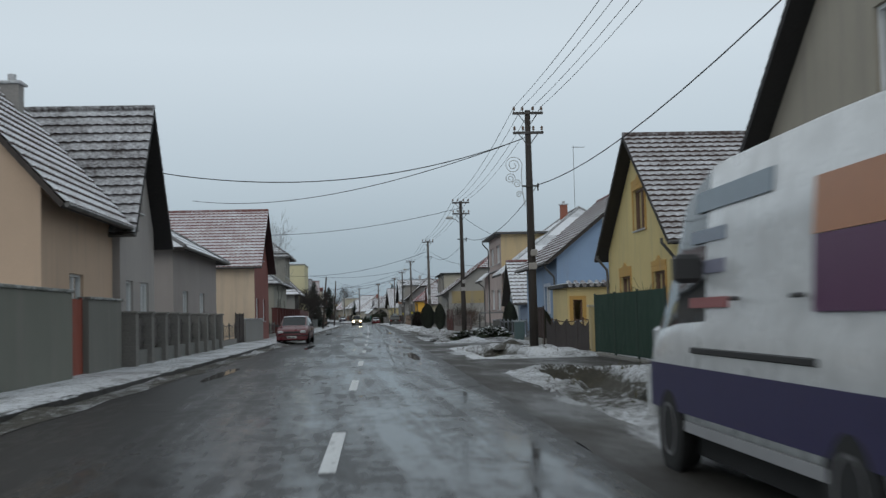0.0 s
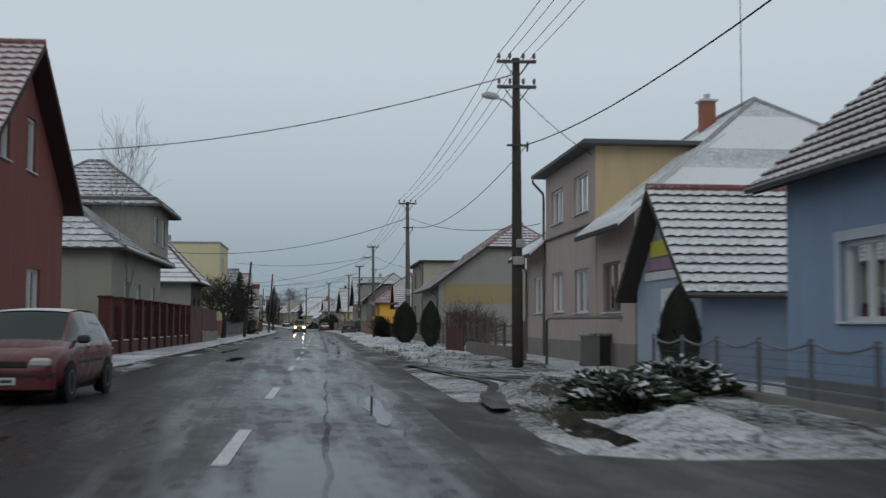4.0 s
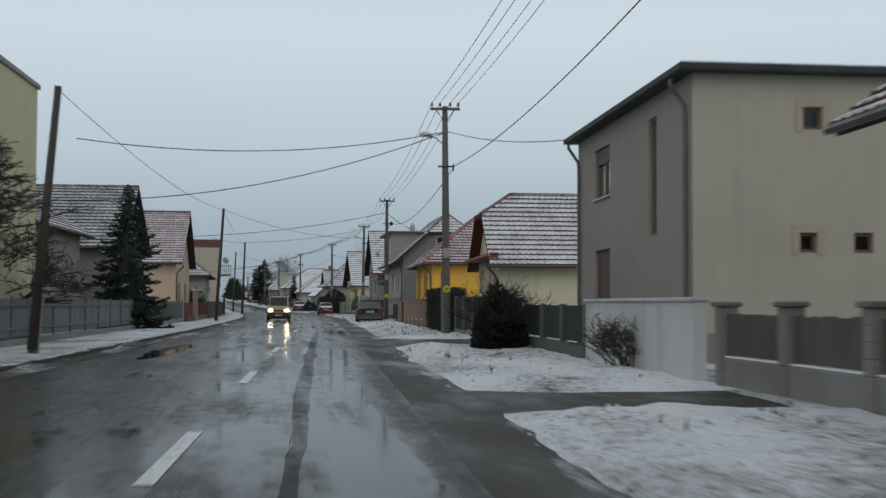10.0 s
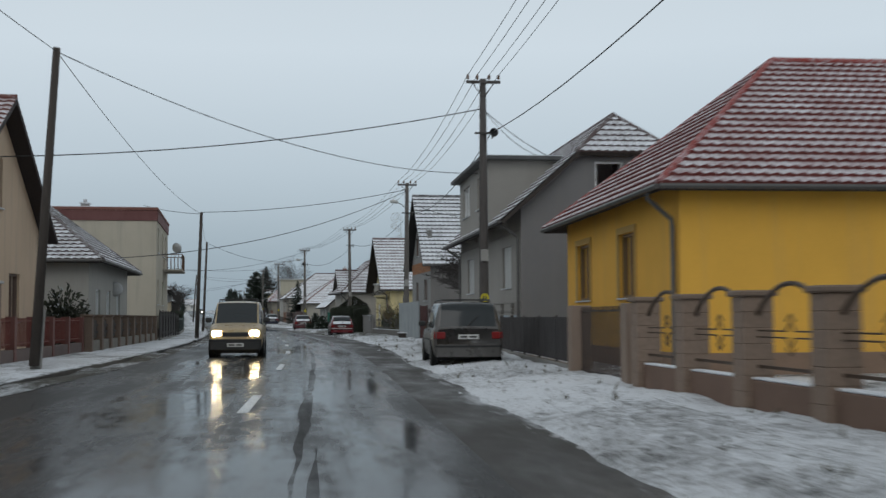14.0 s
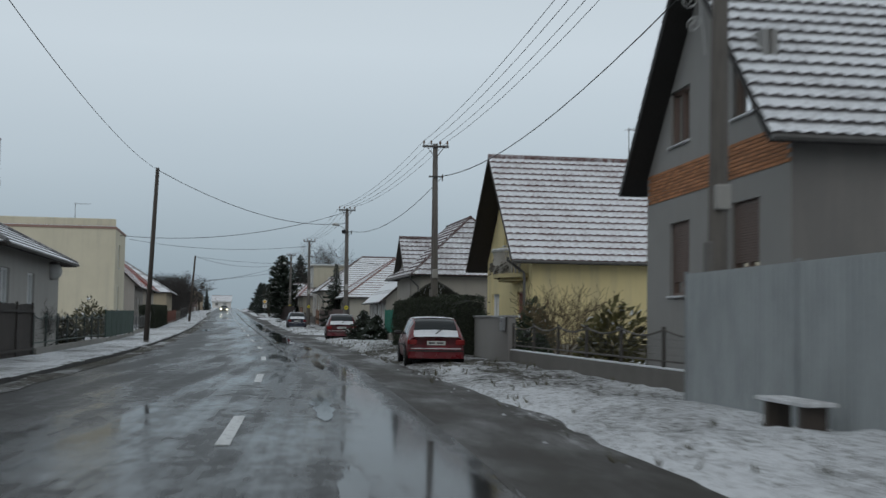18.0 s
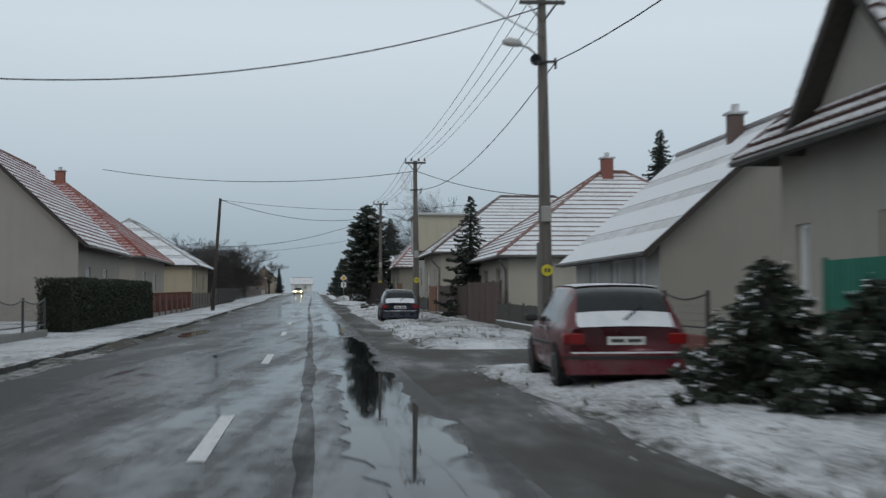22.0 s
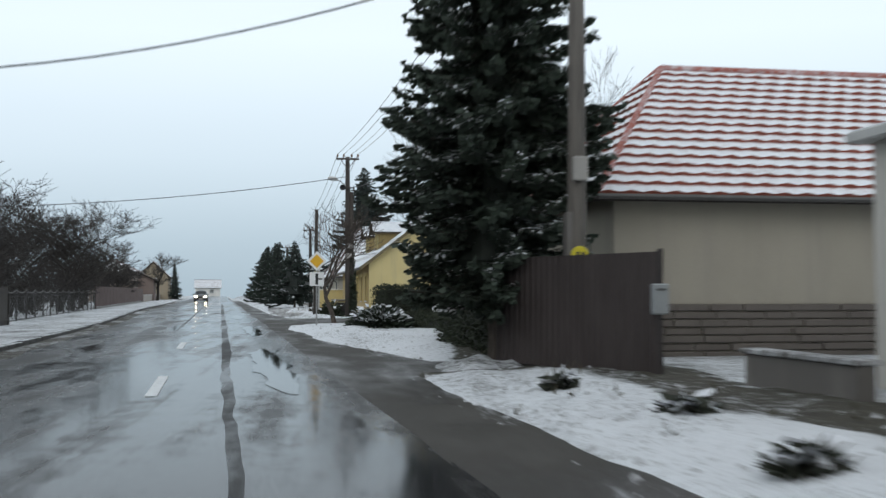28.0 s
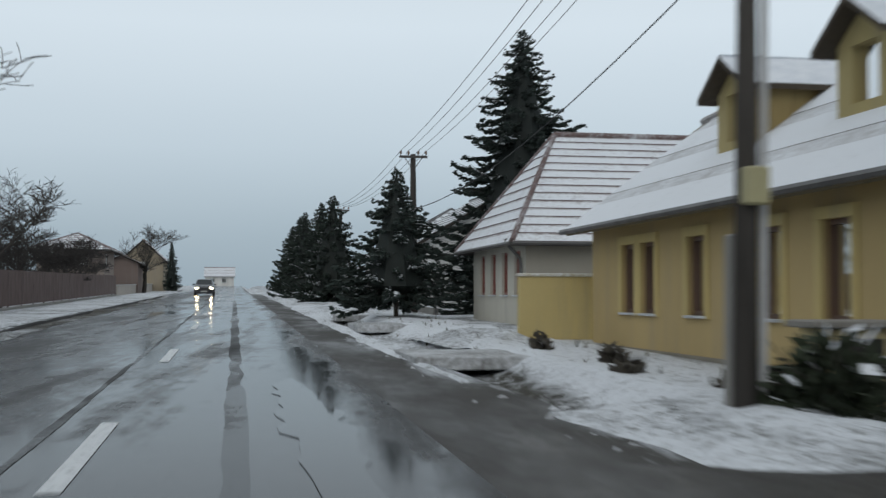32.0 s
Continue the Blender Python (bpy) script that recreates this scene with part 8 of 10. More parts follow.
fence("fence", "green corrugated sheet fence on a concrete base", 277.1, 6.8, 289.8, 7.5, 1.75, "sheet", (0.015, 0.16, 0.11), gap=2.9, base_h=0.5, base_c=(0.25, 0.23, 0.2))
fence("fence", "old fence with a red-brown base and mesh", 296.2, 8.1, 303.2, 7.8, 1.35, "rail", (0.06, 0.055, 0.05), gap=2.3, base_h=0.55, base_c=(0.18, 0.07, 0.055))
fence("fence", "dark weathered low plank fence on stone", 304.6, 7.6, 318.2, 7.7, 0.95, "plank", (0.06, 0.052, 0.045), gap=2.6, base_h=0.3, base_c=(0.12, 0.115, 0.1), cap=True)
fence("fence", "brown board gate with snow behind the verge", 318.8, 7.9, 328.6, 8.0, 1.75, "plank", (0.10, 0.06, 0.05), gap=2.1)
fence("fence", "dark brown plank fence with snow", 328.8, 8.0, 336.4, 7.5, 1.6, "plank", (0.075, 0.05, 0.042), gap=2.4, base_h=0.2)
fence("fence", "orange-brown board fence behind the verge", 336.6, 7.4, 340.0, 7.4, 1.6, "plank", (0.22, 0.10, 0.055), gap=2.4, base_h=0.2)
fence("fence", "dark weathered wooden board fence", 340.4, 7.35, 357.0, 7.2, 0.95, "plank", (0.07, 0.058, 0.05), gap=2.4, base_h=0.2)
fence("fence", "orange-brown board fence on a concrete base", 357.2, 7.2, 361.2, 7.2, 1.75, "plank", (0.22, 0.11, 0.06), gap=2.6, base_h=0.75, base_c=(0.36, 0.35, 0.32))
fence("fence", "low stone wall with wire", 362.8, 7.6, 365.6, 7.6, 0.5, "block", (0.14, 0.13, 0.12), gap=1.4)
fence("fence", "tall dark brown sheet metal gate", 367.0, 6.85, 371.0, 5.45, 1.88, "sheet", (0.04, 0.03, 0.028), gap=4.4, base_h=0.05)
hedge("dark dense hedge under the fir", 371.2, 6.3, 379.0, 6.4, 1.6, 1.0)
thuja("tall dense dark evergreen before the shed", 380.6, 7.15, 3.0, 2.1, (0.02, 0.026, 0.015), 97, "evergreen_bush", 0.02, 1500)
thuja("dense dark evergreen beside the shed wall", 381.9, 7.4, 2.3, 1.7, (0.02, 0.026, 0.015), 98, "evergreen_bush", 0.02, 1500)
hedge("dark hedge beside the white shed", 395.6, 6.6, 396.2, 9.6, 1.5, 1.3)
hedge("low hedge beside the shed", 384.0, 7.6, 394.6, 7.6, 0.55, 0.7)
fence("garden_wall", "yellow garden wall with a tiled cap", 426.4, 6.9, 426.4, 9.1, 1.42, "block", (0.60, 0.48, 0.22), gap=2.2, cap=True)
fence("fence", "dark garden fence of thin bars", 427.0, 8.6, 433.0, 8.6, 1.2, "bars", (0.06, 0.06, 0.06), gap=2)
fence("fence", "wire fence along the far gardens", 446, 8.4, 470, 8.6, 1.1, "rail", (0.15, 0.15, 0.15), gap=2.4, base_h=0.3, cap=True)

# left side
fence("garden_wall", "tall grey garden wall with a flat cap", 19.5, -6.55, 27.4, -6.5, 2.05, "block", (0.20, 0.205, 0.175), gap=8)
fence("gate", "rusty red garden door in the wall", 27.5, -6.75, 29.9, -6.8, 1.95, "sheet", (0.30, 0.065, 0.035), gap=2.4)
fence("garden_wall", "short grey wall end beside the door", 30.0, -6.75, 33.6, -6.7, 1.95, "block", (0.19, 0.19, 0.17), gap=4)
fence("fence", "grey fence with stout pillars on a concrete base", 34.2, -6.5, 54.0, -6.6, 1.5, "pillar", (0.13, 0.12, 0.11), base_h=0.55, base_c=(0.2, 0.2, 0.185), gap=2.6, post=0.45, post_c=(0.21, 0.2, 0.185))
fence("fence", "wire fence on a concrete base", 54.2, -7.0, 64.2, -7.0, 1.2, "rail", (0.12, 0.11, 0.1), gap=2.4, base_h=0.4)
fence("fence", "dark brown plank gate beside the pavement", 64.6, -7.0, 68.4, -7.0, 1.75, "plank", (0.07, 0.052, 0.045), gap=1.9)
fence("fence", "grey concrete panel fence", 68.6, -7.0, 74.0, -6.5, 1.4, "block", (0.27, 0.265, 0.25), gap=2.6)
fence("fence", "thin wire fence on a low base", 82.0, -6.9, 90.0, -7.0, 1.2, "rail", (0.1, 0.09, 0.08), gap=2.4, base_h=0.35)
fence("fence", "red-brown brick pillar fence with boards", 90.4, -7.0, 114.4, -6.7, 2.1, "pillar", (0.085, 0.026, 0.024), base_h=0.6, base_c=(0.10, 0.04, 0.034), gap=2.4, post=0.42, post_c=(0.10, 0.032, 0.028), cap=True)
fence("fence", "wine red sheet metal gate beside the pavement", 114.6, -6.6, 121.0, -6.55, 2.3, "sheet", (0.10, 0.03, 0.026), gap=2.15)
fence("fence", "wine red metal fence on a concrete base", 121.2, -6.55, 132.4, -6.6, 2.2, "sheet", (0.11, 0.033, 0.028), gap=2.5, base_h=0.75)
fence("fence", "rusty brown garden fence on concrete", 132.8, -6.8, 141.0, -7.4, 1.3, "rail", (0.12, 0.06, 0.05), gap=2.4, base_h=0.4)
fence("fence", "orange-brown sheet metal gate", 141.2, -7.3, 147.4, -7.2, 1.5, "sheet", (0.28, 0.10, 0.05), gap=2.1, base_h=0.2)
fence("fence", "grey slatted fence on a concrete base", 147.8, -7.2, 177.0, -7.4, 1.45, "plank", (0.19, 0.20, 0.195), gap=2.6, base_h=0.3)
fence("fence", "grey mesh fence on a concrete base", 177.4, -7.4, 196.0, -7.4, 1.4, "bars", (0.15, 0.15, 0.15), gap=2.6, base_h=0.3)
fence("fence", "rusty red bar fence on a dark base", 196.4, -7.2, 213.4, -7.2, 1.3, "bars", (0.17, 0.05, 0.04), gap=2.4, base_h=0.45, base_c=(0.16, 0.12, 0.11), post=0.25, post_c=(0.15, 0.06, 0.05))
fence("garden_wall", "stout brown gate pier with a tiled cap", 199.8, -7.0, 201.2, -7.0, 2.15, "block", (0.27, 0.19, 0.15), gap=1.4, cap=True)
fence("fence", "dark fence with brick pillars", 213.8, -7.0, 236.0, -6.9, 1.25, "pillar", (0.09, 0.075, 0.065), base_h=0.5, base_c=(0.22, 0.2, 0.17), gap=2.4, post=0.36, post_c=(0.18, 0.13, 0.1))
fence("fence", "dark board fence before the flat-roofed house", 236.4, -6.6, 251.0, -6.6, 1.7, "plank", (0.045, 0.037, 0.034), gap=2.4, base_h=0.2)
fence("fence", "dark brown board fence", 252.0, -6.7, 258.6, -6.7, 1.6, "plank", (0.05, 0.04, 0.035), gap=2.2)
fence("fence", "green-grey wire mesh fence on posts", 258.8, -6.7, 277.0, -6.7, 1.3, "rail", (0.06, 0.08, 0.07), gap=2.4, base_h=0.3)
fence("fence", "dark green sheet fence and gate", 277.4, -6.7, 292.0, -6.6, 1.5, "sheet", (0.018, 0.05, 0.035), gap=2.4, base_h=0.25)
fence("fence", "wire fence before the pale building", 292.4, -6.8, 311.0, -6.9, 1.2, "rail", (0.1, 0.1, 0.1), gap=2.5, base_h=0.3)
hedge("tall dark clipped hedge beside the pavement", 314.0, -7.2, 333.0, -7.2, 1.75, 1.1)
fence("fence", "rusty garden fence with brick posts", 333.6, -6.8, 350.0, -6.6, 1.1, "pillar", (0.12, 0.06, 0.05), base_h=0.3, gap=2.4, post=0.3, post_c=(0.2, 0.09, 0.07))
fence("fence", "weathered grey wooden picket fence", 350.4, -6.6, 366.0, -6.6, 1.15, "plank", (0.16, 0.14, 0.12), gap=2.4)
fence("fence", "dark board fence before gardens", 366.4, -6.6, 396.0, -6.8, 1.5, "plank", (0.055, 0.047, 0.042), gap=2.6)
fence("fence", "old mesh fence along an orchard", 396.4, -7.4, 438.0, -8.0, 1.4, "rail", (0.09, 0.085, 0.08), gap=2.8)
fence("fence", "long brown board fence beside the road", 438.4, -8.0, 500.0, -8.6, 1.7, "sheet", (0.09, 0.05, 0.042), gap=3.2, base_h=0.2)
fence("fence", "far white wall along the road", 500.4, -8.6, 580, -9, 0.9, "block", (0.4, 0.36, 0.32), gap=8)

# ---- trees and shrubs ----
thuja("dark upright thuja with a little snow", 107.6, 6.45, 2.45, 1.1, seed=2)
thuja("broad dark thuja in the snowy verge", 118.7, 5.9, 2.6, 1.55, seed=5)
thuja("small cone-shaped thuja beside the garage", 71.4, 8.6, 2.1, 0.95, seed=6)
thuja("small thuja beside the blue house", 54.6, 8.2, 1.5, 0.9, seed=7)
low_shrub("spreading juniper loaded with snow", 66.0, 6.9, 0.7, 2.4, 3, n=1500, snow=0.35)
low_shrub("low juniper with snow beside a driveway", 63.6, 5.4, 0.55, 2.0, 4, n=900, snow=0.35)
low_shrub("low dark shrub at the verge", 67.9, 6.0, 0.45, 1.4, 5, n=600, snow=0.4)
bare_tree("leafless shrub behind the mesh fence", 113.0, 8.6, 2.6, 11, name="bare_shrub")
bare_tree("leafless shrub before the grey house", 117.0, 9.6, 3.0, 12, name="bare_shrub")
bare_tree("leafless garden shrub with reddish twigs", 107.0, 8.8, 2.4, 13, name="bare_shrub", c=(0.09, 0.06, 0.045))
bare_tree("bare climbing shrub before the yellow house", 37.5, 8.8, 2.4, 14, name="bare_shrub", c=(0.08, 0.06, 0.045))
low_shrub("dense round dark bush hanging over a fence", 152.9, 6.3, 1.9, 1.7, 8, c=(0.028, 0.021, 0.017), snow=0.0, n=6500)
bare_tree("dense twiggy bush hanging over a fence", 152.9, 6.4, 2.2, 88, name="bare_shrub", c=(0.03, 0.023, 0.02))
low_shrub("reddish round bush before the cream house", 169.8, 9.2, 1.9, 1.9, 9, c=(0.06, 0.04, 0.032), snow=0.02, n=2500)
bare_tree("bare shrub by the fence", 141.5, 7.0, 1.3, 15, name="bare_shrub")
bare_tree("gnarled leafless fruit tree with snow on its limbs", 234.2, 10.2, 5.3, 21, spread=1.25, levels=6, trunk=0.13, first=0.28, c=(0.04, 0.033, 0.03))
low_shrub("yellowish-green evergreen shrub by the mesh fence", 250.6, 8.4, 1.9, 2.2, 22, c=(0.13, 0.12, 0.045), snow=0.06, n=1300)
low_shrub("dark evergreen shrub before the yellow house", 262.6, 9.2, 2.2, 1.6, 23, c=(0.04, 0.06, 0.03), snow=0.08, n=1300)
bare_tree("leafless shrub before the yellow wall", 257.5, 9.0, 2.6, 24, name="bare_shrub", c=(0.12, 0.09, 0.05))
conifer("young pine loaded with snow beside a parked car", 288.2, 6.1, 1.75, 2.6, 25, c=(0.036, 0.05, 0.034), snow=0.3, bare=0.04, slim=0.35, dens=2.2)
conifer("small pine with snow at the verge", 286.6, 6.6, 1.5, 2.2, 27, c=(0.036, 0.05, 0.034), snow=0.3, bare=0.04, slim=0.35, dens=2.2)
thuja("dark evergreen bush rising over the green fence", 282.4, 9.1, 3.2, 3.4, (0.03, 0.03, 0.018), 26, "evergreen_bush", 0.03, 1500)
conifer("young dark spruce before a house", 331.4, 8.5, 6.0, 3.0, 31, snow=0.12, dens=0.9, slim=0.3, c=(0.035, 0.047, 0.034))
conifer("dark old spruce behind the low house", 340.0, 20.5, 10.6, 4.8, 32, snow=0.05)
conifer("dark spruce behind the low house", 343.0, 24.0, 9.0, 4.0, 33, snow=0.05)
conifer("large fir with snow on its boughs over the gate", 371.5, 5.5, 8.4, 4.5, 34, snow=0.2, bare=0.16, dens=1.9, slim=0.7, taper=0.42, low=0.55, c=(0.045, 0.062, 0.045))
low_shrub("low snow-laden pine at the corner lawn", 391.0, 6.0, 0.85, 2.4, 35, c=(0.03, 0.042, 0.025), snow=0.4, n=1500)
bare_tree("young leafless street tree on the snowy corner", 394.8, 4.9, 5.2, 36, spread=0.75, levels=5, trunk=0.10, first=0.36, c=(0.06, 0.047, 0.038))
bare_tree("large leafless tree behind the shed", 396.4, 15.0, 12.0, 37, spread=0.6, levels=6, trunk=0.15, first=0.4)
bare_tree("tall leafless tree behind the shed", 396.6, 11.6, 11.0, 38, spread=0.55, levels=6, trunk=0.14, first=0.4)
# these two spruces carry distance haze in a paler, bluer green
conifer("tall dense dark spruce behind the houses", 448.0, 12.3, 11.8, 8.0, 41, snow=0.06, c=(0.034, 0.048, 0.040))
conifer("broad spruce on the verge", 441.0, 6.2, 5.2, 4.4, 42, snow=0.16, bare=0.16, c=(0.036, 0.052, 0.043))
conifer("dense spruce on the far verge", 470.0, 6.4, 6.4, 5.0, 43, snow=0.08)
conifer("dark spruce on the far verge", 482.0, 6.6, 6.8, 4.8, 44, snow=0.08)
conifer("dark far spruce beside the road", 497.0, 6.4, 7.0, 5.0, 45, snow=0.06)
conifer("dark spruce beside the far road", 512.0, 6.8, 7.4, 5.4, 46, snow=0.06)
conifer("tall dark spruce far down the road", 530.0, 7.0, 7.4, 5.8, 47, snow=0.05)
low_shrub("dark low shrub at the foot of a pole", 411.4, 6.2, 0.9, 1.3, 49, c=(0.03, 0.04, 0.02), snow=0.03, n=700)
for k, (s, d) in enumerate(((413.5, 6.2), (416.2, 5.9), (418.6, 6.5), (421.0, 6.0), (423.5, 6.6))):
    low_shrub("small withered lavender tuft in the snow", s, d, 0.32, 0.4, 50 + k, c=(0.08, 0.07, 0.055), snow=0.02, n=120)
conifer("dark garden spruce behind a fence", 176.5, -7.9, 7.0, 4.2, 61, snow=0.15)
bare_tree("gnarled leafless garden tree", 142.5, -6.9, 5.4, 62, spread=1.15, levels=6, trunk=0.14, first=0.27, c=(0.032, 0.026, 0.023))
bare_tree("leafless garden tree behind the fence", 146.8, -8.0, 5.0, 63, spread=1.1, levels=6, trunk=0.13, first=0.27, c=(0.032, 0.026, 0.023))
bare_tree("leafless tree before the pale building", 155.0, -8.2, 4.4, 64, spread=1.2, levels=6, trunk=0.12, first=0.27)
bare_tree("leafless garden shrub behind the fence", 136.0, -9.4, 2.6, 65, name="bare_shrub")
bare_tree("tall thin leafless birch before the slate-roofed house", 95.6, -7.6, 10.2, 66, spread=0.3, levels=5, trunk=0.075, first=0.5, c=(0.26, 0.25, 0.235))
low_shrub("dark evergreen shrub by the bungalow", 216.6, -8.4, 2.6, 2.2, 67, c=(0.03, 0.035, 0.02), snow=0.05, n=2200)
bare_tree("leafless shrub before the bungalow", 268.0, -8.2, 1.9, 68, name="bare_shrub")
low_shrub("leafy shrub by the mesh fence", 272.0, -7.8, 1.3, 1.8, 69, c=(0.07, 0.07, 0.04), snow=0.1, n=800)
low_shrub("brownish-green shrub behind the green fence", 288.0, -8.4, 2.2, 2.4, 70, c=(0.09, 0.085, 0.045), snow=0.05, n=1400)
for k in range(26):
    r = random.Random(200 + k)
    s = 386 + k * 4.4 + r.uniform(-1.2, 1.2)
    bare_tree("leafless orchard tree behind the fence", s, -(r.uniform(9, 18) if k > 13 else r.uniform(8.8, 13)), r.uniform(3.8, 5.6) + (1.5 if k < 14 else 0), 300 + k, spread=1.1, levels=6, trunk=0.12, first=0.3, c=(0.035, 0.03, 0.027))
bare_tree("large leafless roadside tree", 455.0, -9.2, 7.0, 90, spread=0.95, levels=6, trunk=0.16, first=0.27)
for k in range(12):
    r = random.Random(1200 + k)
    bare_tree("tangled leafless undergrowth behind the orchard fence", 398 + k * 3.3, -r.uniform(8.6, 10.5), r.uniform(2.2, 3.4), 1300 + k, spread=1.3, levels=5, name="bare_shrub", c=(0.035, 0.03, 0.027))
bare_tree("large leafless tree at the orchard fence", 441.5, -9.4, 7.9, 93, spread=0.95, levels=6, trunk=0.17, first=0.27)
bare_tree("large leafless tree at the orchard fence", 429.0, -9.2, 6.8, 94, spread=0.9, levels=6, trunk=0.16, first=0.3)
bare_tree("round leafless tree far down the road", 522.0, -8.0, 7.0, 91, spread=1.0, levels=6, trunk=0.16, first=0.25)
conifer("slim far conifer by the road", 545.0, -6.5, 6.0, 2.4, 92, snow=0.05)
for k in range(40):
    r = random.Random(500 + k)
    side = -1 if k % 2 else 1
    bare_tree("leafless tree in the far gardens", r.uniform(440, 640), side * r.uniform(24, 70), r.uniform(6, 9), 700 + k, spread=0.9, levels=4, trunk=0.16, first=0.3)
for k in range(6):
    r = random.Random(900 + k)
    conifer("dark spruce behind the far gardens", r.uniform(250, 420), -r.uniform(26, 45), r.uniform(6, 9), 3.6, 950 + k, snow=0.03, dens=0.6)

# ---- vehicles: local y runs forward, x to the right, the origin under the rear bumper's middle ----
def spline(rows, sub):
    """Rows of numbers refined by a smooth curve through them, sub steps a span."""
    res = []
    for k in range(len(rows) - 1):
        p0, p1, p2, p3 = rows[max(k - 1, 0)], rows[k], rows[k + 1], rows[min(k + 2, len(rows) - 1)]
        for j in range(sub):
            u = j / sub
            res.append([0.5 * (2 * b + (c - a) * u + (2 * a - 5 * b + 4 * c - d) * u * u + (3 * b - a - 3 * c + d) * u ** 3) * 0.45 + (b + (c - b) * u) * 0.55 for a, b, c, d in zip(p0, p1, p2, p3)])
    return res + [list(rows[-1])]


def car(name, label, m, L, W, H, stations, col, glass_spans, top_glass, roof_span, wheel_y, wheel_r=0.3, lights="rear", snow=True, category="car", trim=None, tail=(0.22, 0.014, 0.014), plate=True, lit=False, rack=False):
    """stations: (y, z_bottom, z_belt, z_top, w_low, w_belt, w_top) as shares of length, height and half width."""
    t = thing(name, m, label, category)
    hw = W / 2
    SUB = 3
    rings = []
    for y, zb, zl, zt, wl, wb, wt in spline(stations, SUB):
        y, zb, zl, zt = y * L, zb * H, zl * H, zt * H
        a, b, c = wl * hw, wb * hw, wt * hw
        h1, h2 = zl - zb, zt - zl
        half = [(a * 0.88, zb), (a * 0.965, zb + 0.07 * h1), (a * 0.995, zb + 0.3 * h1), (max(a, b) * 1.008, zb + 0.58 * h1), (b * 0.995, zb + 0.88 * h1), (b * 0.955, zl),
                (b * 0.955 + (c - b * 0.955) * 0.5 + 0.014, zl + 0.5 * h2), (c, zt - min(0.05, 0.3 * h2)), (c * 0.93, zt - min(0.018, 0.1 * h2)), (c * 0.55, zt + 0.004), (0, zt + 0.012)]
        rings.append([(x, y, z) for x, z in half] + [(-x, y, z) for x, z in reversed(half[:-1])])
    n = len(rings[0])
    body, snowy_top, rear_snow, glass = Shape(), Shape(), Shape(), {}
    rr = random.Random(int(L * 100 + H * 10 + m.translation.y))
    for k3 in range(len(rings) - 1):
        k = k3 // SUB
        A, B = rings[k3], rings[k3 + 1]
        for j in range(n - 1):
            q = [A[j], A[j + 1], B[j + 1], B[j]]
            jm = min(j, n - 2 - j)
            sidej, topj = jm in (5, 6), jm >= 8
            if (k in glass_spans and sidej) or (k in top_glass and topj):
                key = ("side_window", k, j < n / 2) if sidej else (("rear_window" if k3 < len(rings) / 2 else "windscreen"), 0, 0)
                glass.setdefault(key, Shape()).face(q)
            else:
                body.face(q)
            if k in roof_span and topj:
                snowy_top.face([(x, y, z + 0.018) for x, y, z in q])
            if jm >= 8 and (k == 0 or (k == 1 and (k3 % SUB == 0))):
                rear_snow.face([(x, y - 0.01, z + 0.02) for x, y, z in q])
    for R in (rings[0], rings[-1]):
        body.face(R)
    part("body", body.weld(), car_paint(col), t, smooth=True)
    for key, pane in glass.items():
        part(key[0], pane.weld(), car_glass(), t, smooth=True)
    if snow:
        part("snow_on_roof", snowy_top.weld(), snow_mat(), t, smooth=True)
        part("snow_on_tailgate", rear_snow.weld(), snow_mat(), t, smooth=True)
    under = Shape()
    under.box(-hw * 0.86, hw * 0.86, 0.06 * L, 0.93 * L, 0.15, 0.40)
    part("underbody", under, plain((0.015, 0.015, 0.015), 0.9), t)
    for yw in wheel_y:
        for sx in (-1, 1):
            place = lambda x, y, z, sx=sx, yw=yw: (sx * (hw * 0.995 - 0.19 + z), yw * L + x, wheel_r + y)
            arch = Shape(lambda x, y, z, sx=sx, yw=yw: (sx * (hw - 0.05 + z), yw * L + x, wheel_r + y))
            arch.lathe([(wheel_r * 1.17, 0.0), (wheel_r * 1.17, 0.058)], 22)
            part("wheel_arch", arch, plain((0.010, 0.010, 0.010), 0.95), t)
            tyre = Shape(place)
            tyre.lathe([(wheel_r * 0.62, 0.0), (wheel_r * 0.95, 0.0), (wheel_r, 0.03), (wheel_r, 0.18), (wheel_r * 0.95, 0.21), (wheel_r * 0.66, 0.215)], 22)
            wo = part("wheel", tyre, plain((0.018, 0.018, 0.018), 0.85), t)
            rim = Shape(place)
            rim.lathe([(wheel_r * 0.65, 0.16), (wheel_r * 0.65, 0.219), (wheel_r * 0.55, 0.214), (wheel_r * 0.5, 0.20), (wheel_r * 0.2, 0.205), (0.03, 0.21)], 20)
            part("rim", rim, plain((0.34, 0.34, 0.35), 0.35, 0.7), wo)
    for nm, y0, y1, zt in (("rear_bumper", -0.09, 0.16, 0.345), ("front_bumper", L - 0.16, L + 0.06, 0.33)):
        bump = Shape()
        xs = [-0.93, -0.86, -0.5, 0, 0.5, 0.86, 0.93]
        bow = [0.10, 0.04, 0.01, 0.0, 0.01, 0.04, 0.10]
        rear = y0 < 0
        out = [(x * hw * 1.02, (y0 + o) if rear else (y1 - o)) for x, o in zip(xs, bow)]
        back = (0.2, y1) if rear else (0.0, y0)
        poly = out + [(xs[-1] * hw, back[1]), (xs[0] * hw, back[1])]
        if not rear:
            poly = list(reversed(poly))
        bump.prism(poly, 0.15 * H, zt * H)
        bo = part(nm, bump, plain(trim, 0.6) if trim else car_paint(col), t)
        strip = Shape()
        o2 = [(x, y - 0.012 if rear else y + 0.012) for x, y in out]
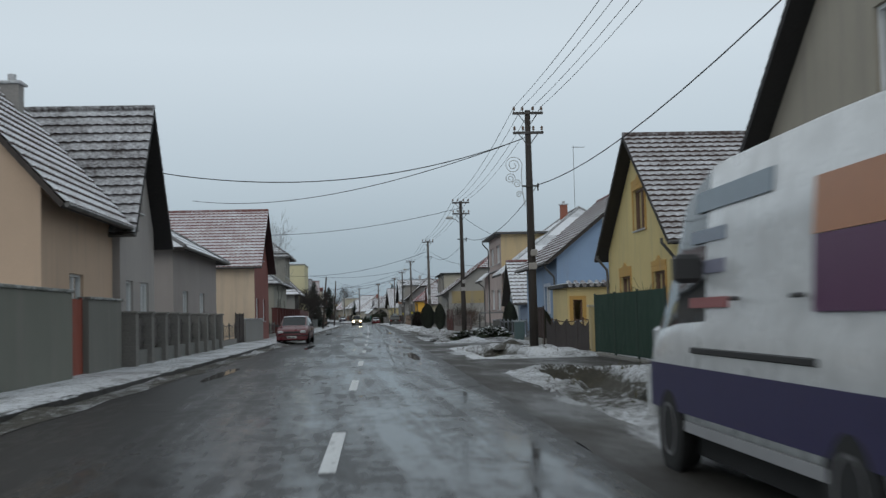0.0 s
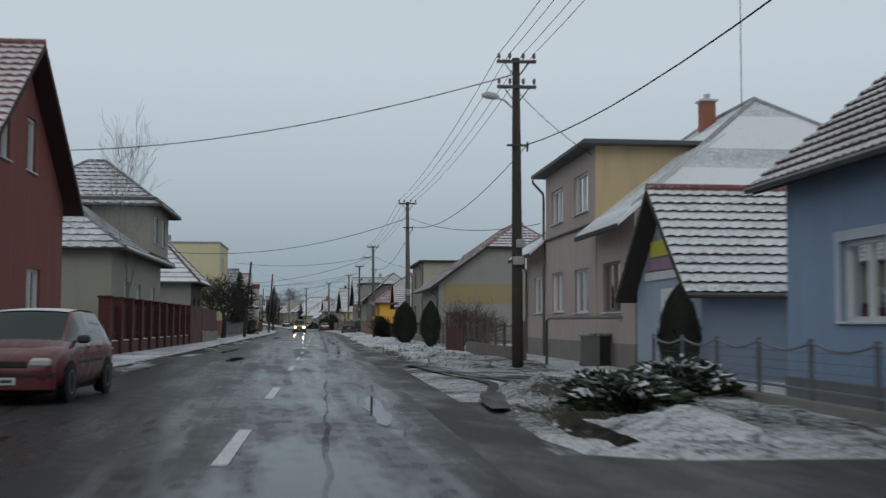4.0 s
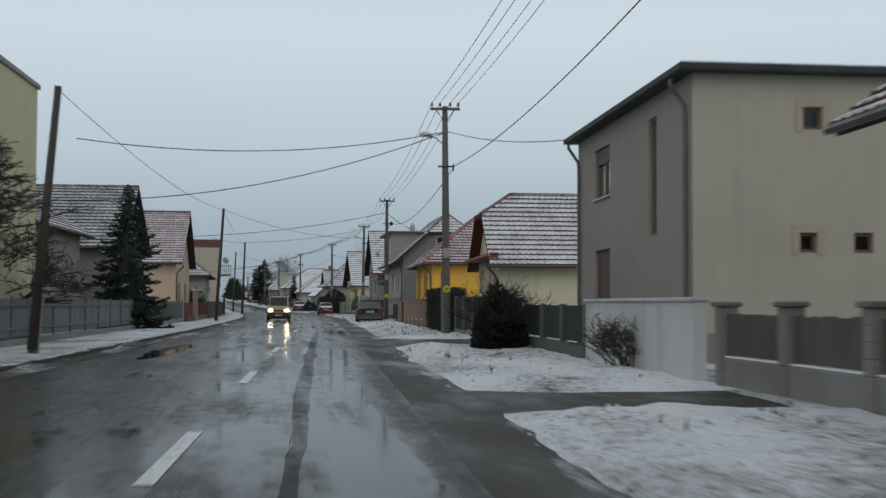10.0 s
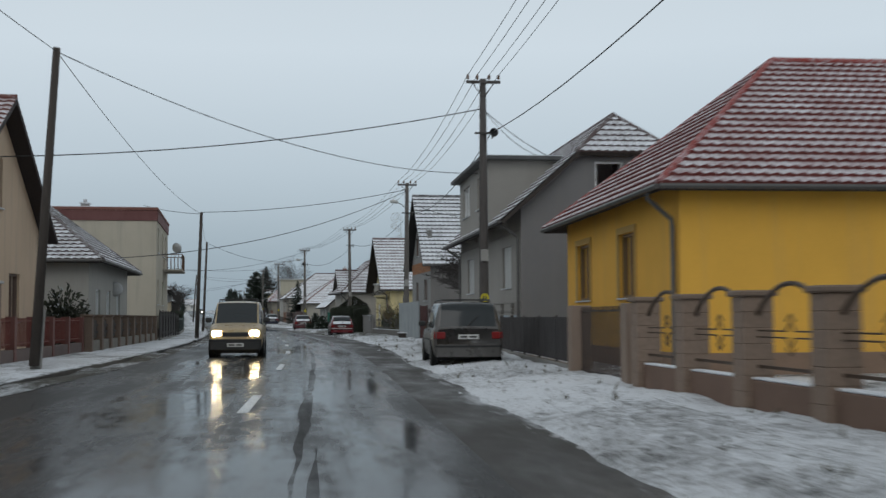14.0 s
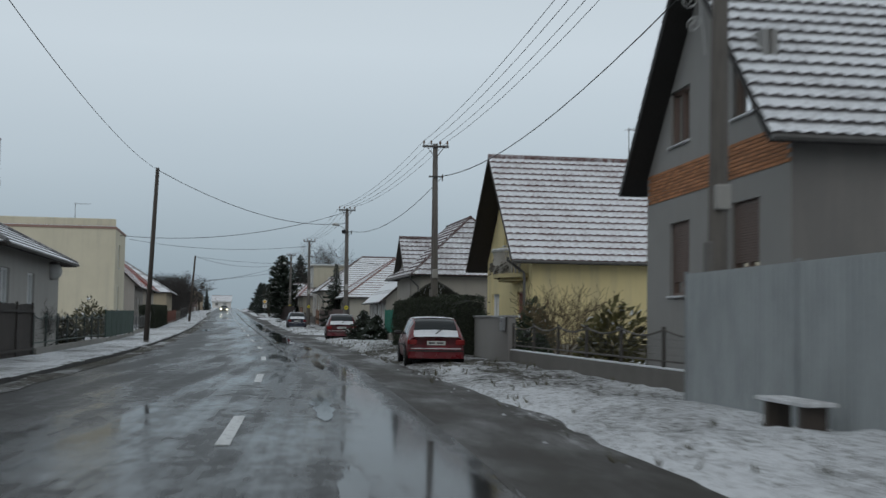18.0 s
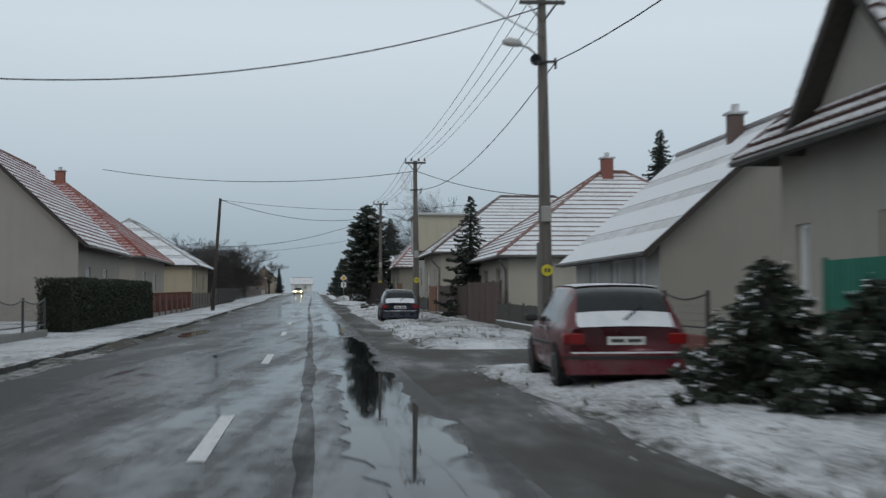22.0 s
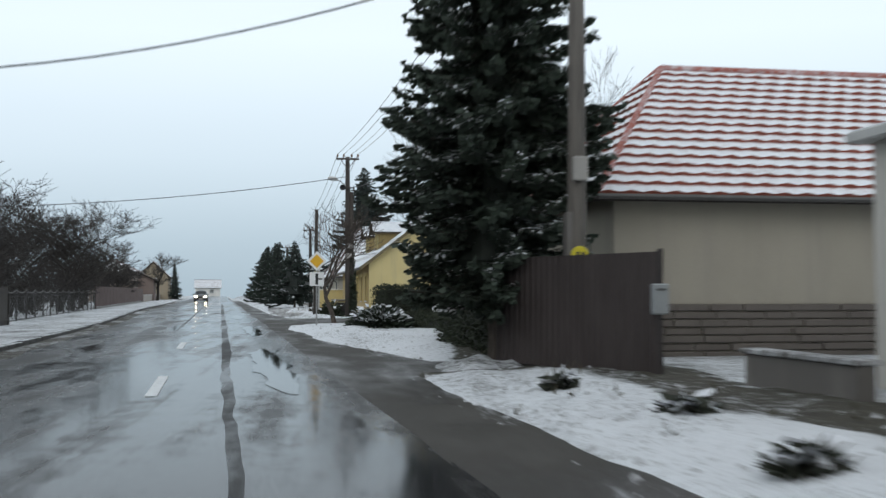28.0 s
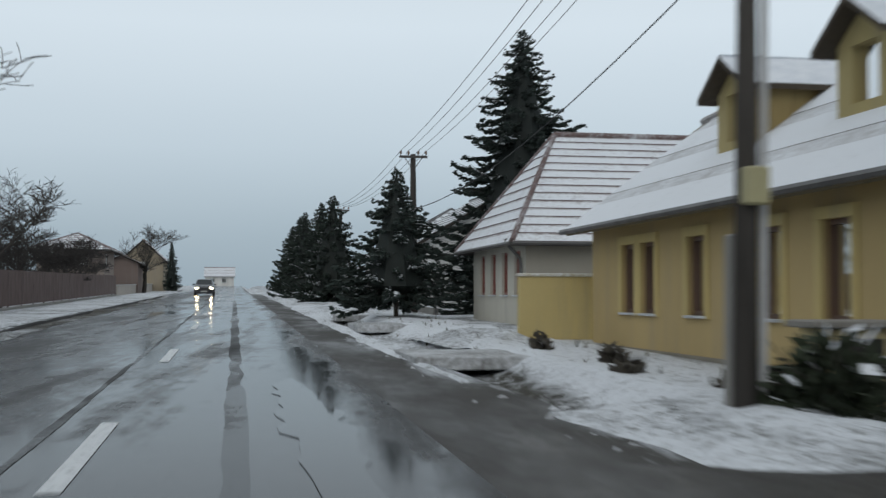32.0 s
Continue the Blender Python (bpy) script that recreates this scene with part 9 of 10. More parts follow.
        pz = o2 + [(xs[-1] * hw * 0.99, back[1]), (xs[0] * hw * 0.99, back[1])]
        strip.prism(pz if rear else list(reversed(pz)), zt * H - 0.075, zt * H - 0.03)
        part("rub_strip", strip, plain((0.02, 0.02, 0.02), 0.6), bo)
        if rear and snow:
            ledge = Shape()
            ledge.prism([(x * 0.93, y + 0.008) for x, y in out] + [(xs[-1] * hw * 0.9, 0.03), (xs[0] * hw * 0.9, 0.03)], zt * H + 0.002, zt * H + 0.022)
            part("snow_on_bumper", ledge, snow_mat(), bo)
    for sx in (-1, 1):
        q = Shape()
        x0, x1 = sorted((sx * hw * 0.66, sx * hw * 0.90))
        q.box(x0, x1, -0.018, 0.10, 0.42 * H, 0.545 * H, 0, 0.03)
        x0, x1 = sorted((sx * hw * 0.84, sx * hw * 0.975))
        q.box(x0, x1, 0.035, 0.21, 0.425 * H, 0.54 * H, 0, 0.03)
        part("tail_light", q, plain(tail, 0.2), t)
        q = Shape()
        x0, x1 = sorted((sx * hw * 0.52, sx * hw * 0.86))
        q.box(x0, x1, L - 0.14, L + 0.02, 0.38 * H, 0.48 * H, 0, 0.04)
        part("headlight", q, plain((1.0, 0.82, 0.5), 0.2, 0, 40.0) if lit else plain((0.55, 0.56, 0.57), 0.15), t)
        q = Shape()
        x0, x1 = sorted((sx * hw * 0.96, sx * (hw + 0.17)))
        q.box(x0, x1, 0.66 * L, 0.66 * L + 0.11, 0.62 * H, 0.71 * H, 0, 0.035)
        part("mirror", q, plain((0.03, 0.03, 0.03), 0.5), t)
        for yy in (0.30, 0.50):
            q = Shape()
            x0, x1 = sorted((sx * hw * 0.985, sx * (hw * 1.0 + 0.018)))
            q.box(x0, x1, yy * L, yy * L + 0.17, 0.56 * H, 0.56 * H + 0.03, 0, 0.008)
            part("door_handle", q, plain((0.04, 0.04, 0.04), 0.5), t)
        q = Shape()
        x0, x1 = sorted((sx * hw * 0.99, sx * (hw * 1.0 + 0.016)))
        q.box(x0, x1, 0.27 * L, 0.70 * L, 0.40 * H, 0.40 * H + 0.05, 0, 0.008)
        part("side_moulding", q, plain((0.025, 0.025, 0.025), 0.6), t)
    wp = Shape()
    wp.tube([(0, stations[1][0] * L - 0.03, stations[1][3] * H + 0.03), (0.3 * hw, stations[2][0] * L * 0.6, (stations[1][3] * 0.5 + stations[2][3] * 0.5) * H + 0.03)], 0.014, 5)
    part("rear_wiper", wp, plain((0.02, 0.02, 0.02), 0.5), t)
    if plate:
        for nm, y, z in (("number_plate", -0.02, 0.425), ("front_plate", L + 0.066, 0.2)):
            q = Shape()
            q.box(-0.26, 0.26, y, y + 0.014, z * H, z * H + 0.115, 0, 0.004)
            p = part(nm, q, plain((0.62, 0.62, 0.60), 0.4), t)
            q = Shape()
            yy = y - 0.004 if y < 0 else y + 0.0155
            q.box(-0.21, -0.03, yy, yy + 0.003, z * H + 0.035, z * H + 0.08)
            q.box(0.02, 0.21, yy, yy + 0.003, z * H + 0.035, z * H + 0.08)
            part("plate_bar", q, plain((0.05, 0.05, 0.05), 0.5), p)
    grille = Shape()
    grille.box(-hw * 0.48, hw * 0.48, L - 0.05, L + 0.014, 0.37 * H, 0.45 * H, 0, 0.02)
    part("grille", grille, plain((0.02, 0.02, 0.02), 0.5), t)
    if rack:
        for sx in (-1, 1):
            q = Shape()
            q.tube([(sx * hw * 0.7, 0.14 * L, H * 0.99), (sx * hw * 0.7, 0.17 * L, H + 0.06), (sx * hw * 0.7, 0.55 * L, H + 0.06), (sx * hw * 0.7, 0.58 * L, H * 0.985)], 0.018, 6)
            part("roof_rail", q, plain((0.05, 0.05, 0.05), 0.5, 0.3), t)
        for yy in (0.24, 0.46):
            q = Shape()
            q.box(-hw * 0.72, hw * 0.72, yy * L, yy * L + 0.05, H + 0.06, H + 0.085, 0, 0.008)
            part("rack_bar", q, plain((0.05, 0.05, 0.05), 0.5, 0.3), t)
    return t


@cached
def car_glass():
    m, nt, b = nodes_of("car_glass")
    b.inputs["Base Color"].default_value = (0.015, 0.02, 0.022, 1)
    b.inputs["Roughness"].default_value = 0.05
    return m


HATCH = [(0.0, 0.22, 0.56, 0.58, 0.86, 0.88, 0.80), (0.03, 0.19, 0.61, 0.64, 0.95, 0.96, 0.82), (0.10, 0.17, 0.63, 0.90, 0.99, 0.98, 0.74), (0.17, 0.16, 0.635, 0.975, 1, 1, 0.74), (0.20, 0.16, 0.635, 0.985, 1, 1, 0.745),
         (0.42, 0.15, 0.63, 1.0, 1, 1, 0.76), (0.45, 0.15, 0.63, 1.0, 1, 1, 0.76), (0.58, 0.15, 0.625, 0.97, 1, 1, 0.745), (0.75, 0.15, 0.62, 0.66, 1, 0.99, 0.80), (0.90, 0.16, 0.55, 0.58, 0.97, 0.95, 0.80), (0.97, 0.19, 0.46, 0.50, 0.88, 0.86, 0.74), (1.0, 0.24, 0.40, 0.43, 0.72, 0.70, 0.6)]
HG, HT, HR = (2, 4, 6, 7), (1, 2, 7), (3, 4, 5, 6)
MPV = [(0.0, 0.22, 0.55, 0.58, 0.88, 0.90, 0.84), (0.02, 0.19, 0.58, 0.62, 0.96, 0.97, 0.86), (0.055, 0.17, 0.60, 0.93, 0.99, 0.99, 0.80), (0.09, 0.16, 0.60, 0.985, 1, 1, 0.80), (0.22, 0.15, 0.60, 1.0, 1, 1, 0.81), (0.25, 0.15, 0.60, 1.0, 1, 1, 0.81),
       (0.45, 0.15, 0.59, 1.0, 1, 1, 0.81), (0.48, 0.15, 0.59, 1.0, 1, 1, 0.81), (0.62, 0.15, 0.58, 0.97, 1, 1, 0.79), (0.80, 0.15, 0.575, 0.61, 1, 0.99, 0.82), (0.92, 0.16, 0.51, 0.54, 0.97, 0.95, 0.8), (0.98, 0.19, 0.44, 0.47, 0.88, 0.86, 0.74), (1.0, 0.24, 0.38, 0.41, 0.74, 0.72, 0.6)]
MG, MT, MR = (2, 3, 5, 7, 8), (1, 2, 8), (3, 4, 5, 6, 7)
car("parked_car", "small red hatchback parked on the verge, snow on its roof", base(255.7, 4.8, 0.02, -2), 3.85, 1.66, 1.35, HATCH, (0.15, 0.011, 0.016), HG, HT, HR, (0.17, 0.80))
car("parked_car", "dark red hatchback with snow on its rear, parked on the verge", base(290.9, 5.15, 0.02, -3), 4.1, 1.75, 1.45, HATCH, (0.12, 0.017, 0.025), HG, HT, HR, (0.17, 0.80))
car("parked_car", "dark blue hatchback with snow on roof and rear window", base(326.0, 4.69, 0.02, -1), 3.9, 1.62, 1.40, HATCH, (0.018, 0.022, 0.042), HG, HT, HR, (0.17, 0.80))
car("parked_car", "grey compact van-like car parked on the verge", base(200.3, 4.7, 0.02, -1), 4.35, 1.78, 1.62, MPV, (0.085, 0.08, 0.076), MG, MT, MR, (0.17, 0.80), wheel_r=0.32, snow=False, rack=True)
car("parked_car", "dark red saloon car parked half on the pavement", base(69.3, -3.9, 0.03, 178), 4.25, 1.75, 1.48, HATCH, (0.13, 0.014, 0.02), HG, HT, HR, (0.17, 0.80))
car("oncoming_car", "beige compact van with its headlights on, in the oncoming lane", base(212.9, -1.62, 0.0, 180), 4.05, 1.72, 1.82, MPV, (0.36, 0.27, 0.14), MG, MT, MR, (0.17, 0.80), wheel_r=0.31, snow=False, lit=True, rack=True, trim=(0.03, 0.03, 0.03))
car("oncoming_car", "dark car with headlights on far down the road", base(512.0, -1.8, 0.0, 180), 4.2, 1.75, 1.45, HATCH, (0.03, 0.03, 0.035), HG, HT, HR, (0.17, 0.80), snow=False, lit=True)

VAN = [(0.0, 0.16, 0.50, 0.96, 0.96, 0.97, 0.84), (0.02, 0.14, 0.50, 0.985, 1, 1, 0.86), (0.30, 0.13, 0.50, 1.0, 1, 1, 0.86), (0.62, 0.13, 0.50, 1.0, 1, 1, 0.86), (0.66, 0.13, 0.50, 0.99, 1, 1, 0.86), (0.80, 0.13, 0.49, 0.90, 1, 1, 0.84),
       (0.92, 0.14, 0.46, 0.52, 0.99, 0.98, 0.84), (0.98, 0.16, 0.38, 0.42, 0.92, 0.9, 0.78), (1.0, 0.2, 0.32, 0.35, 0.8, 0.78, 0.7)]
van = car("delivery_van", "white delivery van with a purple lower band, standing at the verge", base(4.9, 3.9, 0.0, 0), 6.2, 2.0, 2.47, VAN, (0.62, 0.63, 0.63), (4, 5), (5,), (), (0.2, 0.82), wheel_r=0.34, snow=False, category="van")
for z0, z1, y0, y1, c, nm in ((0.50, 0.88, 0.0, 5.7, (0.04, 0.035, 0.10), "purple_band"), (0.36, 0.44, 1.5, 4.6, (0.35, 0.35, 0.36), "side_moulding"), (1.30, 1.74, 0.3, 1.8, (0.10, 0.03, 0.09), "side_advert"), (1.745, 2.08, 0.28, 1.82, (0.45, 0.20, 0.10), "advert_stripe"),
                          (2.08, 2.24, 2.6, 4.4, (0.25, 0.31, 0.36), "lettering_bar"), (1.84, 1.94, 3.6, 4.5, (0.22, 0.26, 0.32), "lettering_bar"), (1.6, 1.7, 3.6, 4.5, (0.25, 0.25, 0.32), "lettering_bar"), (1.34, 1.42, 3.5, 4.5, (0.35, 0.12, 0.12), "lettering_bar")):
    q = Shape()
    q.fn = lambda x, y, z: (x - (0.997 if z < 1.0 else 0.957 - max(0, min(z, 1.83) - 1.22) * 0.058 - max(0, z - 1.83) * 0.105), y, z)
    q.box(-0.016, 0.0, y0, y1, z0, z1)
    part(nm, q, plain(c, 0.4), van)

# ---- street furniture and small things ----
def sign_post(s, d):
    t = thing("road_sign", base(s, d), "yellow diamond priority sign above a white plate on a pole", "road sign")
    p = Shape()
    p.tube([(0, 0, -0.2), (0, 0, 2.75)], 0.03, 8)
    part("post", p, plain((0.35, 0.35, 0.35), 0.4, 0.7), t)
    for sz, y, c, nm in ((0.36, -0.035, (0.75, 0.75, 0.74), "diamond_border"), (0.25, -0.043, (0.72, 0.40, 0.02), "diamond_face")):
        q = Shape(lambda x, z, yy, y=y: (x, y + yy, z))
        q.prism([(0, 2.42 - sz), (sz, 2.42), (0, 2.42 + sz), (-sz, 2.42)], 0.0, 0.01)
        part(nm, q, plain(c, 0.4), t)
    q = Shape()
    q.box(-0.26, 0.26, -0.045, -0.033, 1.52, 2.02, 0, 0.004)
    pl = part("junction_plate", q, plain((0.74, 0.74, 0.73), 0.4), t)
    q = Shape()
    q.box(-0.05, 0.05, -0.052, -0.046, 1.57, 1.97)
    q.box(0.052, 0.2, -0.052, -0.046, 1.745, 1.795)
    part("junction_symbol", q, plain((0.02, 0.02, 0.02), 0.5), pl)


sign_post(394.2, 4.15)
t = thing("utility_pole", base(411.6, 5.46) @ pose(0, 0, 0, 0, 0.6, 0), "slim bare wooden pole on the verge", "utility pole", "utility poles")
sh = Shape()
sh.tube([(0, 0, -0.3), (0, 0, 3), (0, 0, 5.5)], [0.12, 0.10, 0.08], 9)
part("pole", sh, wood((0.055, 0.047, 0.04), 0.2), t, smooth=True)
sh = Shape()
sh.box(-0.1, 0.12, -0.24, -0.1, 2.0, 2.35, 0, 0.02)
part("junction_box", sh, paint((0.4, 0.36, 0.2)), t)
sh = Shape()
sh.tube([(0.17, 0, -0.2), (0.17, 0, 4.3)], 0.04, 8)
part("conduit", sh, plain((0.5, 0.5, 0.49), 0.5), t, "pale grey cable conduit")
sh = Shape()
sh.box(-0.11, 0.11, 0.1, 0.24, -0.3, 1.75, 0, 0.02)
part("concrete_stub", sh, concrete((0.3, 0.29, 0.27)), t)


def warning_triangle(s, d):
    t = thing("warning_sign", base(s, d, 0, 38), "red and white triangular warning sign leaning by the side road", "road sign")
    for sz, y, c, nm in ((0.5, 0.0, (0.45, 0.03, 0.02), "border"), (0.34, -0.012, (0.7, 0.7, 0.68), "face")):
        q = Shape(lambda x, z, yy, y=y: (x, y + yy, z))
        q.prism([(-sz, 0.45 - sz * 0.5), (sz, 0.45 - sz * 0.5), (0, 0.45 + sz * 0.9)], 0, 0.01)
        part(nm, q, plain(c, 0.4), t)
    q = Shape()
    q.tube([(0, 0.03, -0.1), (0, 0.03, 0.8)], 0.02, 6)
    part("stand", q, plain((0.2, 0.2, 0.2)), t)


warning_triangle(401.2, 7.6)


def bin_box(s, d, c, label, h=1.05):
    t = thing("wheeled_bin", base(s, d), label, "bin")
    b = Shape()
    b.prism([(-0.24, -0.22), (0.24, -0.22), (0.24, 0.25), (-0.24, 0.25)], 0.06, h * 0.9)
    part("body", b, plain(c, 0.5), t)
    b = Shape()
    b.box(-0.28, 0.28, -0.26, 0.3, h * 0.9 + 0.003, h * 0.98, 0, 0.02)
    part("lid", b, snowy(c, 0.3), t)
    for x in (-0.22, 0.22):
        w = Shape(lambda a, b_, z, x=x: (x + z, 0.24 + a, 0.1 + b_))
        w.lathe([(0.1, -0.03), (0.1, 0.03)], 12)
        part("wheel", w, plain((0.02, 0.02, 0.02), 0.8), t)


bin_box(80.8, 8.75, (0.13, 0.13, 0.125), "grey wheeled bin beside a garden wall")
bin_box(81.2, 9.2, (0.02, 0.02, 0.02), "black wheeled bin beside a garden wall")
bin_box(58.9, 7.6, (0.09, 0.14, 0.14), "grey-green wheeled bin at a driveway")
t = thing("pipe_rail", base(82.4, 7.75), "bent grey pipe frame standing beside the garden wall", "railing")
q = Shape()
q.tube([(0, 0, -0.2), (0, 0, 1.4), (0.06, -0.08, 1.48), (1.9, -3.0, 1.5), (1.95, -3.05, 1.42), (1.95, -3.05, -0.2)], 0.045, 8)
part("pipe", q, paint((0.17, 0.17, 0.165), 0.5, 0.3), t, smooth=True)
t = thing("bench", base(235.7, 6.45), "low wooden bench with snow on its seat", "bench")
q = Shape()
q.box(-0.2, 0.2, -0.7, 0.7, 0.40, 0.45, 0, 0.01)
part("seat", q, snowy((0.12, 0.1, 0.08), 0.6), t)
for y in (-0.5, 0.5):
    q = Shape()
    q.box(-0.15, 0.15, y - 0.05, y + 0.05, -0.05, 0.40)
    part("leg", q, wood((0.08, 0.065, 0.055)), t)
for k, (s, d, w) in enumerate(((362.2, 5.3, 0.75), (358.7, 4.75, 0.65), (365.6, 5.0, 0.5))):
    low_shrub("low dark juniper tuft poking through the snow", s, d, 0.24, w, 140 + k, c=(0.04, 0.045, 0.03), snow=0.35, n=170)
t = thing("letterbox", base(367.0, 6.77), "grey metal letterbox at the gate's edge", "letterbox")
q = Shape()
q.box(-0.06, 0.16, -0.16, -0.04, 0.98, 1.42, 0, 0.02)
part("box", q, plain((0.34, 0.36, 0.37), 0.4, 0.3), t)
q = Shape()
q.box(-0.02, 0.12, -0.172, -0.162, 1.32, 1.35)
part("slot_flap", q, plain((0.1, 0.1, 0.1), 0.4), t)
t = thing("mailbox", base(257.2, 7.02), "grey metal mailbox on a wall", "mailbox")
q = Shape()
q.box(-0.08, 0.02, -0.2, 0.2, 1.0, 1.42, 0, 0.02)
part("box", q, plain((0.3, 0.31, 0.32), 0.4, 0.4), t)
q = Shape()
q.box(-0.095, -0.082, -0.15, 0.15, 1.28, 1.32)
part("slot_flap", q, plain((0.1, 0.1, 0.1), 0.4), t)


t = thing("meter_kiosk", base(412.3, 6.85), "small yellow meter kiosk with a dark door", "kiosk")
q = Shape()
q.box(-0.38, 0.38, -0.25, 0.25, -0.1, 0.85, 0, 0.01)
part("body", q, plaster((0.55, 0.45, 0.24)), t)
q = Shape()
q.box(-0.5, 0.45, -0.36, 0.32, 0.853, 0.93, 0, 0.015)
part("roof_slab", q, concrete((0.3, 0.28, 0.25)), t)
q = Shape()
q.box(-0.26, 0.26, -0.275, -0.253, 0.1, 0.75, 0, 0.006)
part("door", q, paint((0.025, 0.022, 0.02), 0.6), t)
t = thing("wall_pipe", base(411.9, 0), "thin gas pipe running along a yellow wall", "pipe")
q = Shape()
q.tube([(8.1, 0.0, 0.0), (8.1, 0.0, 0.45), (8.5, 0.02, 0.92), (15.4, 0.02, 0.92)], 0.03, 6)
part("pipe", q, paint((0.45, 0.36, 0.14), 0.5), t)
for (s0, d0, s1, d1, z) in ((316.2, 5.0, 321.0, 7.4, 0.2), (420.0, 3.7, 422.6, 7.2, 0.10), (434.0, 4.2, 437.0, 7.2, 0.10), (443.5, 4.4, 446.0, 7.2, 0.1)):
    q = Shape()
    q.box(d0, d1, 0, s1 - s0, -0.12, z, 0, 0.02)
    whole("concrete_slab", q, snowy((0.24, 0.235, 0.225), 0.3), base(s0, 0), "flat grey concrete slab bridging the ditch", "slab", "slabs over the ditch")
def antenna(s, d, z, h, seed):
    t = thing("roof_antenna", base(s, d, z), "thin metal television antenna on a roof", "antenna", "roof antennas")
    q = Shape()
    q.tube([(0, 0, -0.6), (0, 0, h)], 0.02, 5)
    part("mast", q, plain((0.2, 0.2, 0.2), 0.4, 0.7), t)
    q = Shape()
    q.tube([(-0.1, 0, h - 0.1), (0.9, 0.3, h - 0.05)], 0.014, 4)
    part("boom", q, plain((0.25, 0.25, 0.25), 0.4, 0.7), t)
    for k in range(6):
        q = Shape()
        x = k * 0.16
        w = 0.32 - 0.03 * k
        q.tube([(x + w * 0.3, x * 0.33 - w, h - 0.08), (x - w * 0.3, x * 0.33 + w, h - 0.08)], 0.008, 4)
        part("element", q, plain((0.25, 0.25, 0.25), 0.4, 0.7), t)


antenna(271.0, 15.4, 7.75, 1.9, 1)
antenna(85.6, 15.2, 8.9, 4.6, 2)
antenna(61.0, 14.6, 7.3, 1.7, 3)
antenna(300.6, -11.0, 6.7, 1.6, 4)

# snow heaps and dug-up soil in the verge
for k, (s, d, l, w, hh) in enumerate(((67.0, 4.6, 1.6, 0.7, 0.45), (20.6, 6.1, 2.2, 0.9, 0.45), (47.8, 6.0, 1.6, 0.9, 0.35), (60.5, 5.4, 2.0, 0.9, 0.3), (370.5, 5.0, 1.8, 0.8, 0.28), (427.0, 6.2, 3.0, 1.2, 0.35), (146.5, 5.6, 2.0, 0.7, 0.3))):
    sh = Shape()
    nn = 16
    for j in range(nn + 1):
        for i in range(nn + 1):
            u, v = j / nn * 2 - 1, i / nn * 2 - 1
            z = max(0.0, 1 - u * u - v * v) ** 0.8 * hh * (0.8 + 0.5 * noise.noise(Vector((u * 2, v * 2, k)))) - 0.05
            sh.v.append((u * w, v * l, z + 0.04 * noise.noise(Vector((u * 7, v * 9, k + 3)))))
    for j in range(nn):
        for i in range(nn):
            sh.f.append((j * (nn + 1) + i, (j + 1) * (nn + 1) + i, (j + 1) * (nn + 1) + i + 1, j * (nn + 1) + i + 1))
            sh.m.append(0)
    whole("soil_heap", sh, verge_mat(0.35 if k < 3 else 0.75, 1.0), base(s, d, 0.02), "heap of dug soil dusted with snow on the verge", "soil heap", "soil heaps", smooth=True)

# far hills and woods, haze painted in as a pale grey-blue base colour
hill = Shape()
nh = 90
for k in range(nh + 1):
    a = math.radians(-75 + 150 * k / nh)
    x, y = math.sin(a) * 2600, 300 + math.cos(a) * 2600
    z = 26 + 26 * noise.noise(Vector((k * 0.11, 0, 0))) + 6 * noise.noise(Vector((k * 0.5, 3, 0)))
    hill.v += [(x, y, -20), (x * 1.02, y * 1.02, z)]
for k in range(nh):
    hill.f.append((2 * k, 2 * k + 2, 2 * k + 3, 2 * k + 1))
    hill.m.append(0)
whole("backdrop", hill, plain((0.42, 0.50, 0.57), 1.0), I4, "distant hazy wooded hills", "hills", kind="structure")

